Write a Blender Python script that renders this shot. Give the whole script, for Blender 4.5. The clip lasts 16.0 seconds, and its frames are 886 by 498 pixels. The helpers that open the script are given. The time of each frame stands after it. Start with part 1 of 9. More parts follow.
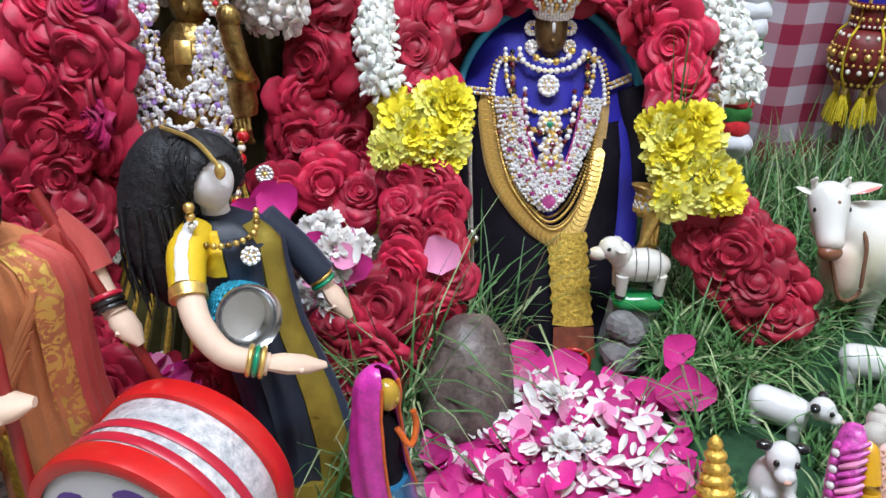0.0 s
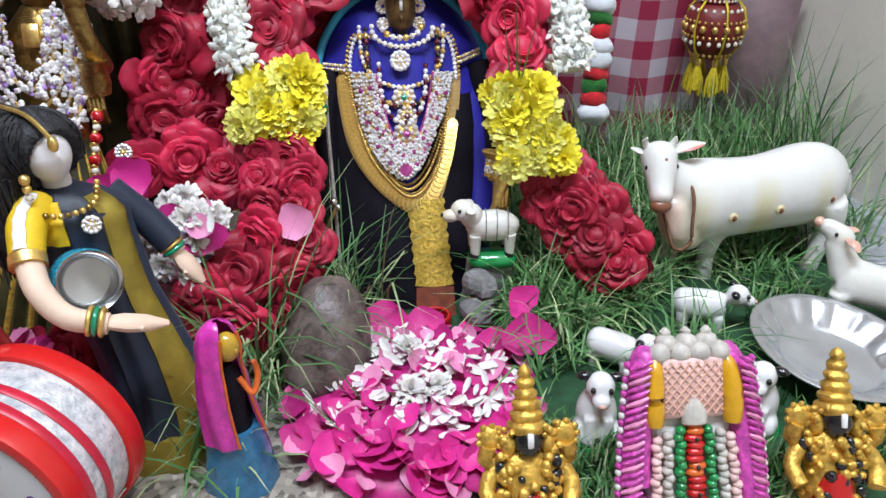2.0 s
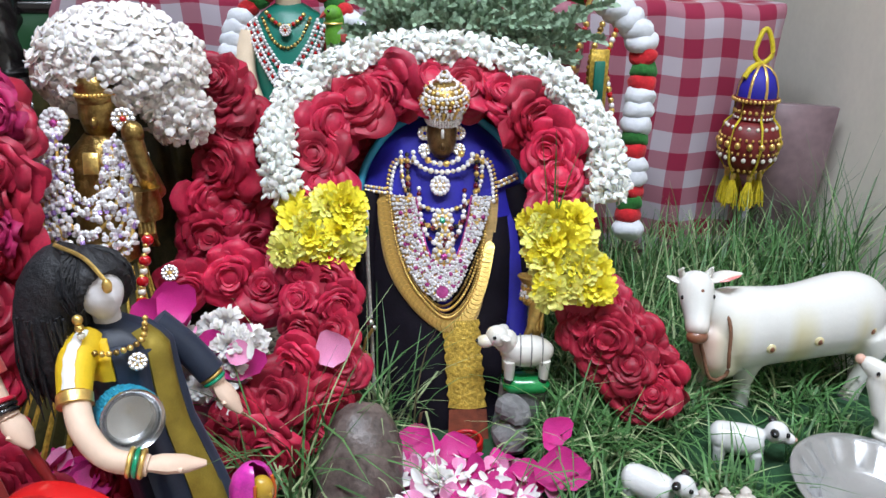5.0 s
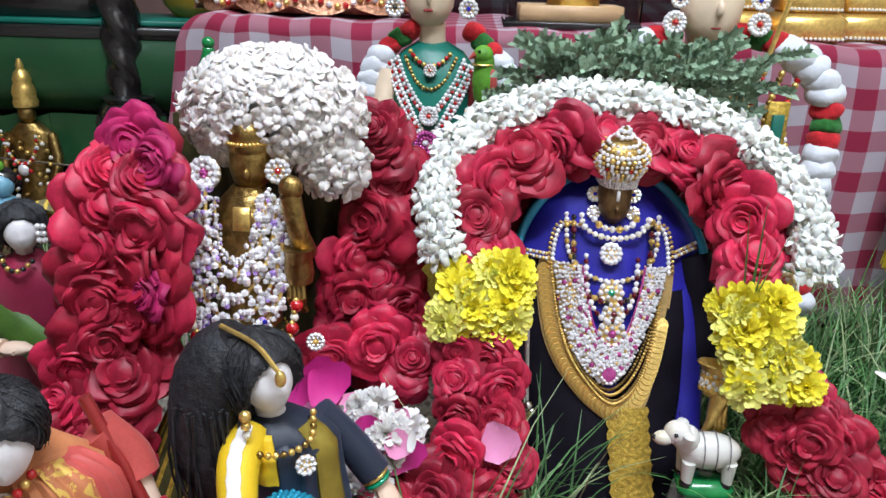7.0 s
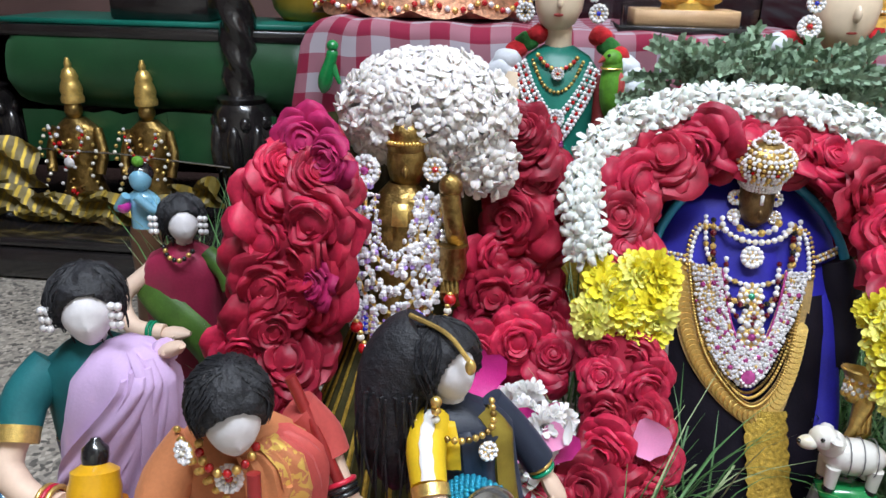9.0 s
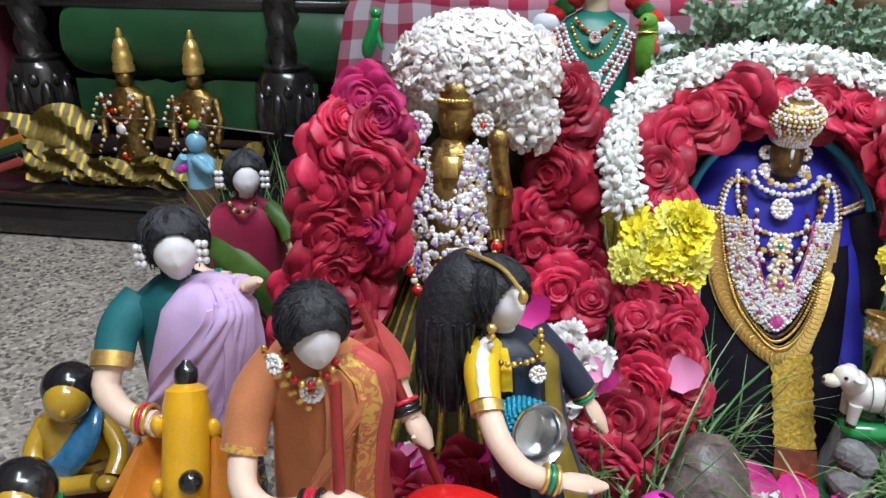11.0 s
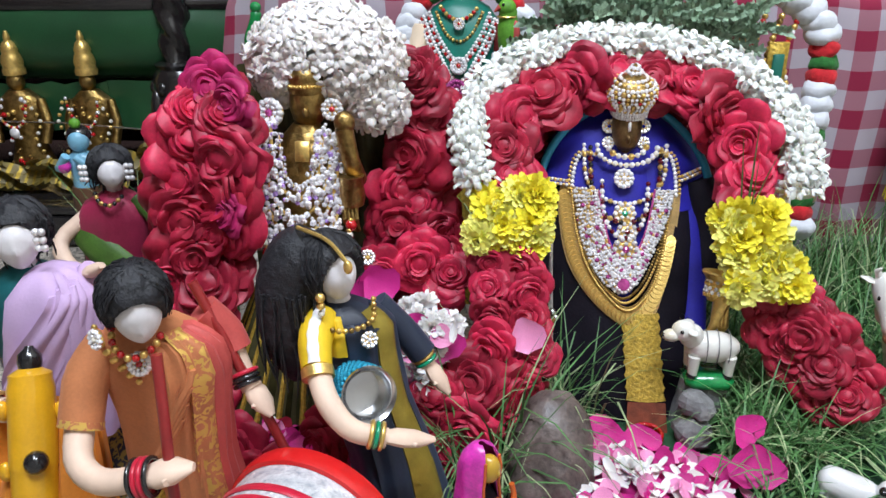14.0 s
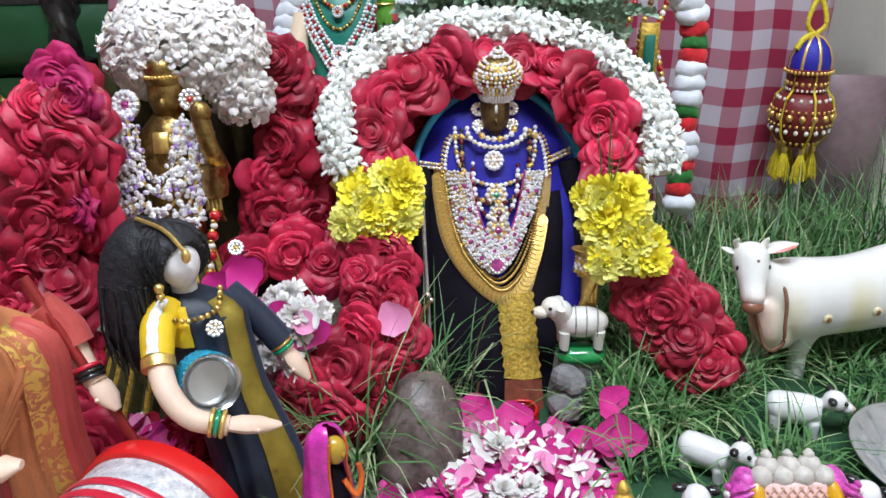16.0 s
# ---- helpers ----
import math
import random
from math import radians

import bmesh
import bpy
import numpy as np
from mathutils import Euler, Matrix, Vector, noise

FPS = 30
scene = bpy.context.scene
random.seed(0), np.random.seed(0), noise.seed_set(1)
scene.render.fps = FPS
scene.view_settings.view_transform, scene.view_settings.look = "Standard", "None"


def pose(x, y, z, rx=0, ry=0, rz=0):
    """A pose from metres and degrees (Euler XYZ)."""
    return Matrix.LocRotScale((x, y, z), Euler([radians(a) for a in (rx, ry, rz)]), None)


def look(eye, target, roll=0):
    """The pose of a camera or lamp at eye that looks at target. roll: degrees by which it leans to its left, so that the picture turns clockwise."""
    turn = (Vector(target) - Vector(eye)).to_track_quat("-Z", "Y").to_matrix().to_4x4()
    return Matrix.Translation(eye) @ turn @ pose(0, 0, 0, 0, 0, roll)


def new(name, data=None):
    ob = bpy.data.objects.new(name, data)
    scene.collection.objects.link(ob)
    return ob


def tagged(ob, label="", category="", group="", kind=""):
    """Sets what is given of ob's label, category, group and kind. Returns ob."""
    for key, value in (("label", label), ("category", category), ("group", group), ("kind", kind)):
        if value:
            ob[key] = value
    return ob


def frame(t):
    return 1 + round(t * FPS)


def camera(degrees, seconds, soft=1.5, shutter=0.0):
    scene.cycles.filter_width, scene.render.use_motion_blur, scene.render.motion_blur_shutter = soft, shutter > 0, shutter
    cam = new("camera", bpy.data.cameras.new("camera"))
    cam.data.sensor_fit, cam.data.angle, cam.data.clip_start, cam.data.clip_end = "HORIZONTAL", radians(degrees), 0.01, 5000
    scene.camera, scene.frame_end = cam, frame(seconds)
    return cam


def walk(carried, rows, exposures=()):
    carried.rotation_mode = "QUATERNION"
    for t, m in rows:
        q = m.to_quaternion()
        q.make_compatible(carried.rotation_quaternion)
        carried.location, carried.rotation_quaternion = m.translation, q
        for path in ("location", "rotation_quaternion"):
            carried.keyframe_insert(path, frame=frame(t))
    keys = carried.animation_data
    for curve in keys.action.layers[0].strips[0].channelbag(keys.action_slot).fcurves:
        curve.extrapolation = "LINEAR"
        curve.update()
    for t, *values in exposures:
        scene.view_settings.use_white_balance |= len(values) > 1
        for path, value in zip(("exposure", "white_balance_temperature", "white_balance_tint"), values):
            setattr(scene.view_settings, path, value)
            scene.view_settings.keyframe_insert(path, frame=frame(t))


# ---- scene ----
cam = camera(62.5, 16.0)
METRES, EYE, TILT, LEAN, TURN = 0.75, 0.46, -27.0, 0.0, 0.0
ROWS = [
    (0.0, 0.0, 0.0, 0.0, -0.0, 0.0, 0.0),
    (0.5, 0.0299, -0.013, -0.0069, -0.42, -0.11, 0.4),
    (1.0, 0.0635, -0.0291, -0.018, -1.92, -0.35, 1.27),
    (1.5, 0.0826, -0.0469, -0.0316, -3.46, -0.95, 1.78),
    (2.0, 0.1085, -0.066, -0.0356, -4.73, -0.94, 2.63),
    (2.5, 0.1283, -0.0756, -0.0317, -5.89, -0.78, 3.15),
    (3.0, 0.1466, -0.0793, -0.0203, -6.58, -0.16, 3.46),
    (5.5, 0.068, -0.0614, 0.0699, -1.56, 4.85, -0.32),
    (6.0, 0.0272, -0.0317, 0.0914, -0.48, 5.05, -1.39),
    (6.5, -0.0207, 0.0087, 0.1105, 1.23, 5.54, -1.97),
    (7.0, -0.0509, 0.0351, 0.124, 1.41, 5.89, -2.25),
    (7.5, -0.0867, 0.0364, 0.1292, 3.01, 6.49, -2.79),
    (8.0, -0.1222, 0.0312, 0.1245, 3.32, 6.26, -3.55),
    (8.5, -0.154, 0.0206, 0.1155, 4.21, 5.93, -3.92),
    (9.0, -0.1722, 0.0023, 0.108, 5.2, 5.92, -3.96),
    (11.5, -0.1956, -0.0812, 0.0534, 7.42, 3.62, -4.04),
    (12.0, -0.1705, -0.094, 0.0436, 7.67, 3.63, -3.26),
    (12.5, -0.1447, -0.1038, 0.0365, 7.49, 3.96, -2.56),
    (13.0, -0.1126, -0.1046, 0.0361, 6.67, 4.52, -1.38),
    (13.5, -0.0831, -0.1006, 0.0377, 5.13, 4.21, -0.98),
    (14.0, -0.0556, -0.0971, 0.0412, 3.55, 3.81, -1.18),
    (14.5, -0.0244, -0.0986, 0.0376, 2.3, 3.64, -0.84),
    (15.0, 0.0036, -0.0989, 0.0391, 2.12, 4.14, -0.26),
    (15.5, 0.0384, -0.096, 0.0306, 1.67, 3.62, 0.32),
    (16.0, 0.0694, -0.0986, 0.0302, 0.27, 3.2, 1.26),
]
walk(cam, [(t, pose(0, 0, EYE, TILT, LEAN, TURN) @ pose(METRES * x, METRES * y, METRES * z, 90 + pitch, roll, yaw)) for t, x, y, z, yaw, pitch, roll in ROWS])

def rnd(a, b):
    return random.uniform(a, b)


# ---- light ----
world = bpy.data.worlds.new("room_world")
world.use_nodes = True
scene.world = world
world.node_tree.nodes["Background"].inputs[0].default_value = (0.9, 0.95, 1.0, 1)
world.node_tree.nodes["Background"].inputs[1].default_value = 0.25


def area_lamp(name, at, target, sx, sy, power, colour):
    data = bpy.data.lights.new(name, "AREA")
    data.shape, data.size, data.size_y, data.energy, data.color = "RECTANGLE", sx, sy, power, colour
    ob = new(name, data)
    ob.matrix_world = look(at, target)
    return ob


# two assumed, unseen lamps overhead; the second is added to brighten the east wall
area_lamp("tube_light", (0.25, -0.15, 2.35), (0.15, 0.5, 0), 1.2, 0.25, 47.5, (0.87, 0.965, 1.11))
area_lamp("tube_light", (-0.45, 0.2, 2.3), (0.6, 0.7, 0.2), 1.2, 0.25, 24, (0.87, 0.965, 1.11))

# ---- materials ----


def mat(name, colour, rough=0.6, metal=0.0, vary=0.2, scale=30.0, bump=0.15, fine=400.0, sheen=0.0, coat=0.0, spread=0.0, trans=0.0, sub=0.0, spec=0.5):
    """A surface with broad colour variation, fine grain and relief. spread: change of tone from piece to piece."""
    m = bpy.data.materials.new(name)
    m.use_nodes = True
    t = m.node_tree
    b = t.nodes["Principled BSDF"]
    co = t.nodes.new("ShaderNodeTexCoord")
    n1, n2 = t.nodes.new("ShaderNodeTexNoise"), t.nodes.new("ShaderNodeTexNoise")
    n1.inputs["Scale"].default_value, n1.inputs["Detail"].default_value = scale, 4
    n2.inputs["Scale"].default_value, n2.inputs["Detail"].default_value = fine, 3
    for n in (n1, n2):
        t.links.new(co.outputs["Object"], n.inputs["Vector"])
    mix = t.nodes.new("ShaderNodeMath")
    mix.operation = "MULTIPLY_ADD"
    t.links.new(n2.outputs["Fac"], mix.inputs[0])
    mix.inputs[1].default_value = 0.35
    t.links.new(n1.outputs["Fac"], mix.inputs[2])
    ramp = t.nodes.new("ShaderNodeValToRGB")
    ramp.color_ramp.elements[0].position, ramp.color_ramp.elements[1].position = 0.4, 0.95
    lo = [max(0.0, c * (1 - vary)) for c in colour]
    hi = [min(1.0, c * (1 + vary) + 0.01 * vary) for c in colour]
    ramp.color_ramp.elements[0].color, ramp.color_ramp.elements[1].color = (*lo, 1), (*hi, 1)
    t.links.new(mix.outputs[0], ramp.inputs[0])
    last = ramp.outputs[0]
    if spread:
        info = t.nodes.new("ShaderNodeObjectInfo")
        geo = t.nodes.new("ShaderNodeNewGeometry")
        add = t.nodes.new("ShaderNodeMath")
        add.operation = "ADD"
        t.links.new(info.outputs["Random"], add.inputs[0])
        t.links.new(geo.outputs["Random Per Island"], add.inputs[1])
        rng = t.nodes.new("ShaderNodeMapRange")
        rng.inputs["From Max"].default_value = 2.0
        rng.inputs["To Min"].default_value, rng.inputs["To Max"].default_value = 1 - spread, 1 + spread
        t.links.new(add.outputs[0], rng.inputs["Value"])
        hsv = t.nodes.new("ShaderNodeHueSaturation")
        t.links.new(rng.outputs[0], hsv.inputs["Value"])
        t.links.new(last, hsv.inputs["Color"])
        last = hsv.outputs[0]
    t.links.new(last, b.inputs["Base Color"])
    b.inputs["Roughness"].default_value, b.inputs["Metallic"].default_value = rough, metal
    b.inputs["Specular IOR Level"].default_value = spec
    b.inputs["Sheen Weight"].default_value = sheen
    b.inputs["Sheen Tint"].default_value = (*[0.35 + 0.65 * c / max(colour) for c in colour], 1)
    b.inputs["Coat Weight"].default_value = coat
    b.inputs["Coat Roughness"].default_value = 0.12
    b.inputs["Transmission Weight"].default_value = trans
    if sub:
        b.inputs["Subsurface Weight"].default_value = sub
        b.inputs["Subsurface Radius"].default_value = (0.004, 0.003, 0.002)
    if bump:
        bp = t.nodes.new("ShaderNodeBump")
        bp.inputs["Strength"].default_value, bp.inputs["Distance"].default_value = bump, 0.002
        t.links.new(mix.outputs[0], bp.inputs["Height"])
        t.links.new(bp.outputs[0], b.inputs["Normal"])
    m.diffuse_color = (*colour, 1)
    return m


def checked(name, red, white, size):
    """Woven gingham: squares of red, white and their mix, with a thread weave."""
    m = mat(name, red, 0.85, vary=0.15, bump=0.25, fine=900, sheen=0.2)
    t = m.node_tree
    b = t.nodes["Principled BSDF"]
    uv = t.nodes.new("ShaderNodeTexCoord")
    sep = t.nodes.new("ShaderNodeSeparateXYZ")
    t.links.new(uv.outputs["UV"], sep.inputs[0])
    stripes = []
    for axis in (0, 1):
        mul, fr, gt = (t.nodes.new("ShaderNodeMath") for _ in range(3))
        mul.operation, fr.operation, gt.operation = "MULTIPLY", "FRACT", "GREATER_THAN"
        mul.inputs[1].default_value, gt.inputs[1].default_value = 1 / (2 * size), 0.5
        t.links.new(sep.outputs[axis], mul.inputs[0])
        t.links.new(mul.outputs[0], fr.inputs[0])
        t.links.new(fr.outputs[0], gt.inputs[0])
        stripes.append(gt)
    half = t.nodes.new("ShaderNodeMath")
    half.operation = "ADD"
    t.links.new(stripes[0].outputs[0], half.inputs[0])
    t.links.new(stripes[1].outputs[0], half.inputs[1])
    ramp = t.nodes.new("ShaderNodeValToRGB")
    scaled = t.nodes.new("ShaderNodeMath")
    scaled.operation, scaled.inputs[1].default_value = "MULTIPLY", 0.5
    t.links.new(half.outputs[0], scaled.inputs[0])
    t.links.new(scaled.outputs[0], ramp.inputs[0])
    ramp.color_ramp.interpolation = "CONSTANT"
    mid = [0.5 * (a + c) * 0.92 for a, c in zip(red, white)]
    e = ramp.color_ramp.elements
    e[0].position, e[0].color = 0.0, (*white, 1)
    e[1].position, e[1].color = 0.7, (*red, 1)
    k = e.new(0.3)
    k.color = (mid[0] * 1.05, mid[1] * 0.75, mid[2] * 0.8, 1)
    t.links.new(ramp.outputs[0], b.inputs["Base Color"])
    return m


def terrazzo(name):
    """Grey stone-chip floor."""
    m = mat(name, (0.36, 0.33, 0.29), 0.55, vary=0.25, scale=9, bump=0.25, fine=160)
    t = m.node_tree
    b = t.nodes["Principled BSDF"]
    co = t.nodes.new("ShaderNodeTexCoord")
    v = t.nodes.new("ShaderNodeTexVoronoi")
    v.inputs["Scale"].default_value = 175
    v.inputs["Randomness"].default_value = 1.0
    t.links.new(co.outputs["Object"], v.inputs["Vector"])
    sep = t.nodes.new("ShaderNodeSeparateColor")
    t.links.new(v.outputs["Color"], sep.inputs[0])
    ramp = t.nodes.new("ShaderNodeValToRGB")
    e = ramp.color_ramp.elements
    e[0].position, e[0].color = 0.0, (0.05, 0.045, 0.04, 1)
    e[1].position, e[1].color = 1.0, (0.56, 0.5, 0.42, 1)
    for p, c in ((0.15, (0.09, 0.08, 0.07)), (0.25, (0.24, 0.215, 0.18)), (0.6, (0.31, 0.275, 0.23)), (0.85, (0.41, 0.365, 0.3))):
        k = e.new(p)
        k.color = (*c, 1)
    t.links.new(sep.outputs[0], ramp.inputs[0])
    old = b.inputs["Base Color"].links[0].from_socket
    mx = t.nodes.new("ShaderNodeMix")
    mx.data_type = "RGBA"
    mx.inputs["Factor"].default_value = 0.85
    t.links.new(old, mx.inputs["A"])
    t.links.new(ramp.outputs[0], mx.inputs["B"])
    t.links.new(mx.outputs["Result"], b.inputs["Base Color"])
    return m


def striped(name, base, gold, scale, width, axis=2, rough=0.5):
    """Cloth with woven gold threads in thin lines."""
    m = mat(name, base, rough, vary=0.25, scale=60, bump=0.3, fine=700, sheen=0.3)
    t = m.node_tree
    b = t.nodes["Principled BSDF"]
    co = t.nodes.new("ShaderNodeTexCoord")
    sep = t.nodes.new("ShaderNodeSeparateXYZ")
    t.links.new(co.outputs["Object"], sep.inputs[0])
    mul, fr, gt = (t.nodes.new("ShaderNodeMath") for _ in range(3))
    mul.operation, fr.operation, gt.operation = "MULTIPLY", "FRACT", "LESS_THAN"
    mul.inputs[1].default_value, gt.inputs[1].default_value = scale, width
    t.links.new(sep.outputs[axis], mul.inputs[0])
    t.links.new(mul.outputs[0], fr.inputs[0])
    t.links.new(fr.outputs[0], gt.inputs[0])
    old = b.inputs["Base Color"].links[0].from_socket
    mx = t.nodes.new("ShaderNodeMix")
    mx.data_type = "RGBA"
    t.links.new(gt.outputs[0], mx.inputs["Factor"])
    t.links.new(old, mx.inputs["A"])
    mx.inputs["B"].default_value = (*gold, 1)
    t.links.new(mx.outputs["Result"], b.inputs["Base Color"])
    t.links.new(gt.outputs[0], b.inputs["Metallic"])
    return m


def motif(name, base, gold, scale, cover):
    """Cloth with irregular woven gold figures; cover: share of the cloth that is gold."""
    m = mat(name, base, 0.6, vary=0.25, scale=40, bump=0.4, fine=900, sheen=0.2)
    t = m.node_tree
    b = t.nodes["Principled BSDF"]
    co, nz, gt, mx = t.nodes.new("ShaderNodeTexCoord"), t.nodes.new("ShaderNodeTexNoise"), t.nodes.new("ShaderNodeMapRange"), t.nodes.new("ShaderNodeMix")
    t.links.new(co.outputs["Object"], nz.inputs["Vector"])
    nz.inputs["Scale"].default_value, nz.inputs["Detail"].default_value, nz.inputs["Distortion"].default_value = scale, 2, 1.2
    gt.inputs["From Min"].default_value, gt.inputs["From Max"].default_value = 0.72 - 0.45 * cover, 0.75 - 0.45 * cover
    t.links.new(nz.outputs["Fac"], gt.inputs["Value"])
    mx.data_type = "RGBA"
    t.links.new(gt.outputs[0], mx.inputs["Factor"])
    t.links.new(b.inputs["Base Color"].links[0].from_socket, mx.inputs["A"])
    mx.inputs["B"].default_value = (*gold, 1)
    t.links.new(mx.outputs["Result"], b.inputs["Base Color"])
    half = t.nodes.new("ShaderNodeMath")
    half.operation, half.inputs[1].default_value = "MULTIPLY", 0.6
    t.links.new(gt.outputs[0], half.inputs[0])
    t.links.new(half.outputs[0], b.inputs["Metallic"])
    return m


M = {}
M["floor"] = terrazzo("terrazzo")
M["wall"] = mat("beige_wall_paint", (0.8, 0.75, 0.66), 0.8, vary=0.08, scale=5, bump=0.08, fine=90)
# dark base colour carries the shade of the north and west walls
M["wall_shaded"] = mat("wall_paint_with_shade", (0.16, 0.09, 0.08), 0.85, vary=0.2, scale=3, bump=0.05)
M["ceiling"] = mat("ceiling_paint", (0.75, 0.74, 0.7), 0.9, vary=0.05, scale=3, bump=0.03)
M["granite"] = mat("grey_granite", (0.4, 0.41, 0.44), 0.35, vary=0.35, scale=90, bump=0.05, fine=500)
M["marble"] = mat("mauve_marble", (0.19, 0.125, 0.135), 0.35, vary=0.35, scale=14, bump=0.05, fine=80)
M["gingham"] = checked("red_gingham", (0.25, 0.007, 0.04), (0.43, 0.38, 0.43), 0.0305)
M["black_wood"] = mat("black_lacquered_wood", (0.012, 0.01, 0.01), 0.22, vary=0.5, scale=18, bump=0.15, coat=0.5)
M["green_cloth"] = mat("bottle_green_velvet", (0.006, 0.05, 0.014), 0.4, vary=0.4, scale=7, bump=0.1, sheen=0.25)
M["teal_cloth"] = mat("teal_satin", (0.006, 0.16, 0.115), 0.4, vary=0.2, scale=12)
M["maroon_cloth"] = mat("maroon_cloth", (0.13, 0.012, 0.03), 0.7, vary=0.3, scale=8)
M["mustard"] = mat("mustard_plastic", (0.35, 0.22, 0.02), 0.4, vary=0.15)
M["rose_red"] = mat("red_rose_petal", (0.48, 0.014, 0.055), 0.5, vary=0.4, scale=2.2, bump=0.12, fine=14, spread=0.4, sub=0.15, spec=0.4, sheen=0.05)
M["rose_dark"] = mat("crimson_rose_petal", (0.36, 0.01, 0.036), 0.5, vary=0.4, scale=2.2, bump=0.12, fine=14, spread=0.4, sub=0.15, spec=0.38, sheen=0.04)
M["rose_pink"] = mat("magenta_petal", (0.62, 0.025, 0.25), 0.45, vary=0.3, scale=70, bump=0.2, spread=0.35, sub=0.2)
M["rose_magenta"] = mat("mauve_magenta_rose_petal", (0.4, 0.014, 0.1), 0.6, vary=0.35, scale=2.0, bump=0.12, fine=14, spread=0.3, sub=0.15, spec=0.3)
M["petal_pale"] = mat("pale_pink_petal", (0.75, 0.27, 0.47), 0.45, vary=0.25, scale=80, bump=0.2, spread=0.25, sub=0.2)
M["petal_white"] = mat("white_petal", (0.8, 0.77, 0.74), 0.5, vary=0.1, scale=90, bump=0.2, spread=0.12, sub=0.25)
M["jasmine"] = mat("white_jasmine", (0.78, 0.79, 0.74), 0.5, vary=0.08, scale=90, bump=0.15, spread=0.1, sub=0.25)
M["jasmine_rosy"] = mat("rosy_white_jasmine", (0.77, 0.73, 0.7), 0.5, vary=0.12, scale=90, bump=0.15, spread=0.14, sub=0.25)
M["mum"] = mat("yellow_chrysanthemum", (0.99, 0.8, 0.05), 0.5, vary=0.15, scale=120, bump=0.15, spread=0.2, sub=0.2)
M["mum_pale"] = mat("pale_yellow_chrysanthemum", (0.98, 0.88, 0.22), 0.5, vary=0.15, scale=120, bump=0.15, spread=0.2, sub=0.2)
M["grass"] = mat("grass_blade", (0.075, 0.19, 0.055), 0.5, vary=0.4, scale=25, bump=0.05, spread=0.6)
M["grass_pale"] = mat("pale_grass_blade", (0.32, 0.4, 0.2), 0.55, vary=0.3, scale=25, bump=0.05, spread=0.4)
M["turf"] = mat("green_turf_mat", (0.012, 0.06, 0.02), 0.85, vary=0.5, scale=60, bump=0.6)
M["fern"] = mat("fern_leaf", (0.33, 0.48, 0.32), 0.55, vary=0.3, scale=60, bump=0.1, spread=0.45)
M["leaf"] = mat("rose_leaf", (0.05, 0.14, 0.03), 0.45, vary=0.3, scale=60, bump=0.2)
M["gold"] = mat("polished_gold", (0.86, 0.56, 0.17), 0.3, 0.78, vary=0.25, scale=200, bump=0.25, fine=900)
M["gold_paint"] = mat("gold_paint", (0.7, 0.43, 0.08), 0.42, 0.6, vary=0.4, scale=140, bump=0.9, fine=400)
M["gold_matt"] = mat("matt_gold_ribbon", (0.72, 0.49, 0.2), 0.42, 0.5, vary=0.25, scale=300, bump=0.5, fine=900)
M["brass"] = mat("aged_brass", (0.34, 0.22, 0.07), 0.33, 0.95, vary=0.55, scale=110, bump=0.8, fine=420)
M["bronze_dark"] = mat("dark_bronze", (0.17, 0.1, 0.04), 0.4, 0.75, vary=0.5, scale=140, bump=0.5, fine=500)
M["gold_cloth"] = mat("gold_brocade", (0.5, 0.33, 0.05), 0.4, 0.55, vary=0.5, scale=260, bump=0.6, fine=900)
M["silver"] = mat("stainless_steel", (0.62, 0.63, 0.64), 0.22, 1.0, vary=0.12, scale=30, bump=0.06)
M["plate_steel"] = mat("pressed_steel_plate", (0.62, 0.63, 0.65), 0.26, 0.85, vary=0.15, scale=30, bump=0.08)
M["pillar_pink"] = mat("magenta_pink_relief_paint", (0.6, 0.07, 0.4), 0.4, vary=0.55, scale=160, bump=0.6, fine=500, coat=0.2)
M["lattice_pink"] = mat("pale_pink_relief_paint", (0.75, 0.5, 0.47), 0.45, vary=0.2, scale=120, bump=0.3)
M["putty"] = mat("grey_white_clay", (0.52, 0.48, 0.43), 0.5, vary=0.25, scale=90, bump=0.4)
M["foil"] = mat("holographic_foil", (0.78, 0.86, 0.96), 0.16, 0.3, vary=0.5, scale=120, bump=1.0, fine=420)
M["gem"] = mat("clear_rhinestone", (0.97, 0.93, 0.95), 0.1, 0.35, vary=0.1, scale=300, bump=0, spread=0.3)
M["gem_pink"] = mat("pink_rhinestone", (0.6, 0.1, 0.36), 0.12, 0.6, vary=0.2, scale=300, bump=0, spread=0.3)
M["gem_violet"] = mat("violet_rhinestone", (0.5, 0.32, 0.75), 0.12, 0.3, vary=0.2, scale=300, bump=0, spread=0.6)
M["gem_red"] = mat("ruby_bead", (0.5, 0.008, 0.012), 0.1, 0.1, vary=0.2, coat=0.8, bump=0)
M["gem_garnet"] = mat("dark_garnet_bead", (0.11, 0.004, 0.014), 0.1, 0.1, vary=0.2, coat=0.8, bump=0)
M["rust_silk"] = mat("rust_brown_silk", (0.17, 0.035, 0.014), 0.45, vary=0.5, scale=90, bump=0.3, fine=900, sheen=0.15)
M["gem_blue"] = mat("sapphire_bead", (0.02, 0.03, 0.45), 0.1, 0.2, vary=0.2, coat=0.8, bump=0)
M["gem_green"] = mat("emerald_bead", (0.0, 0.25, 0.12), 0.1, 0.1, vary=0.2, coat=0.8, bump=0)
M["pearl"] = mat("pearl", (0.75, 0.7, 0.6), 0.2, vary=0.08, coat=0.6, bump=0)
M["velvet_blue"] = mat("royal_blue_velvet", (0.012, 0.008, 0.3), 0.6, vary=0.3, scale=30, bump=0.12, sheen=0.08)
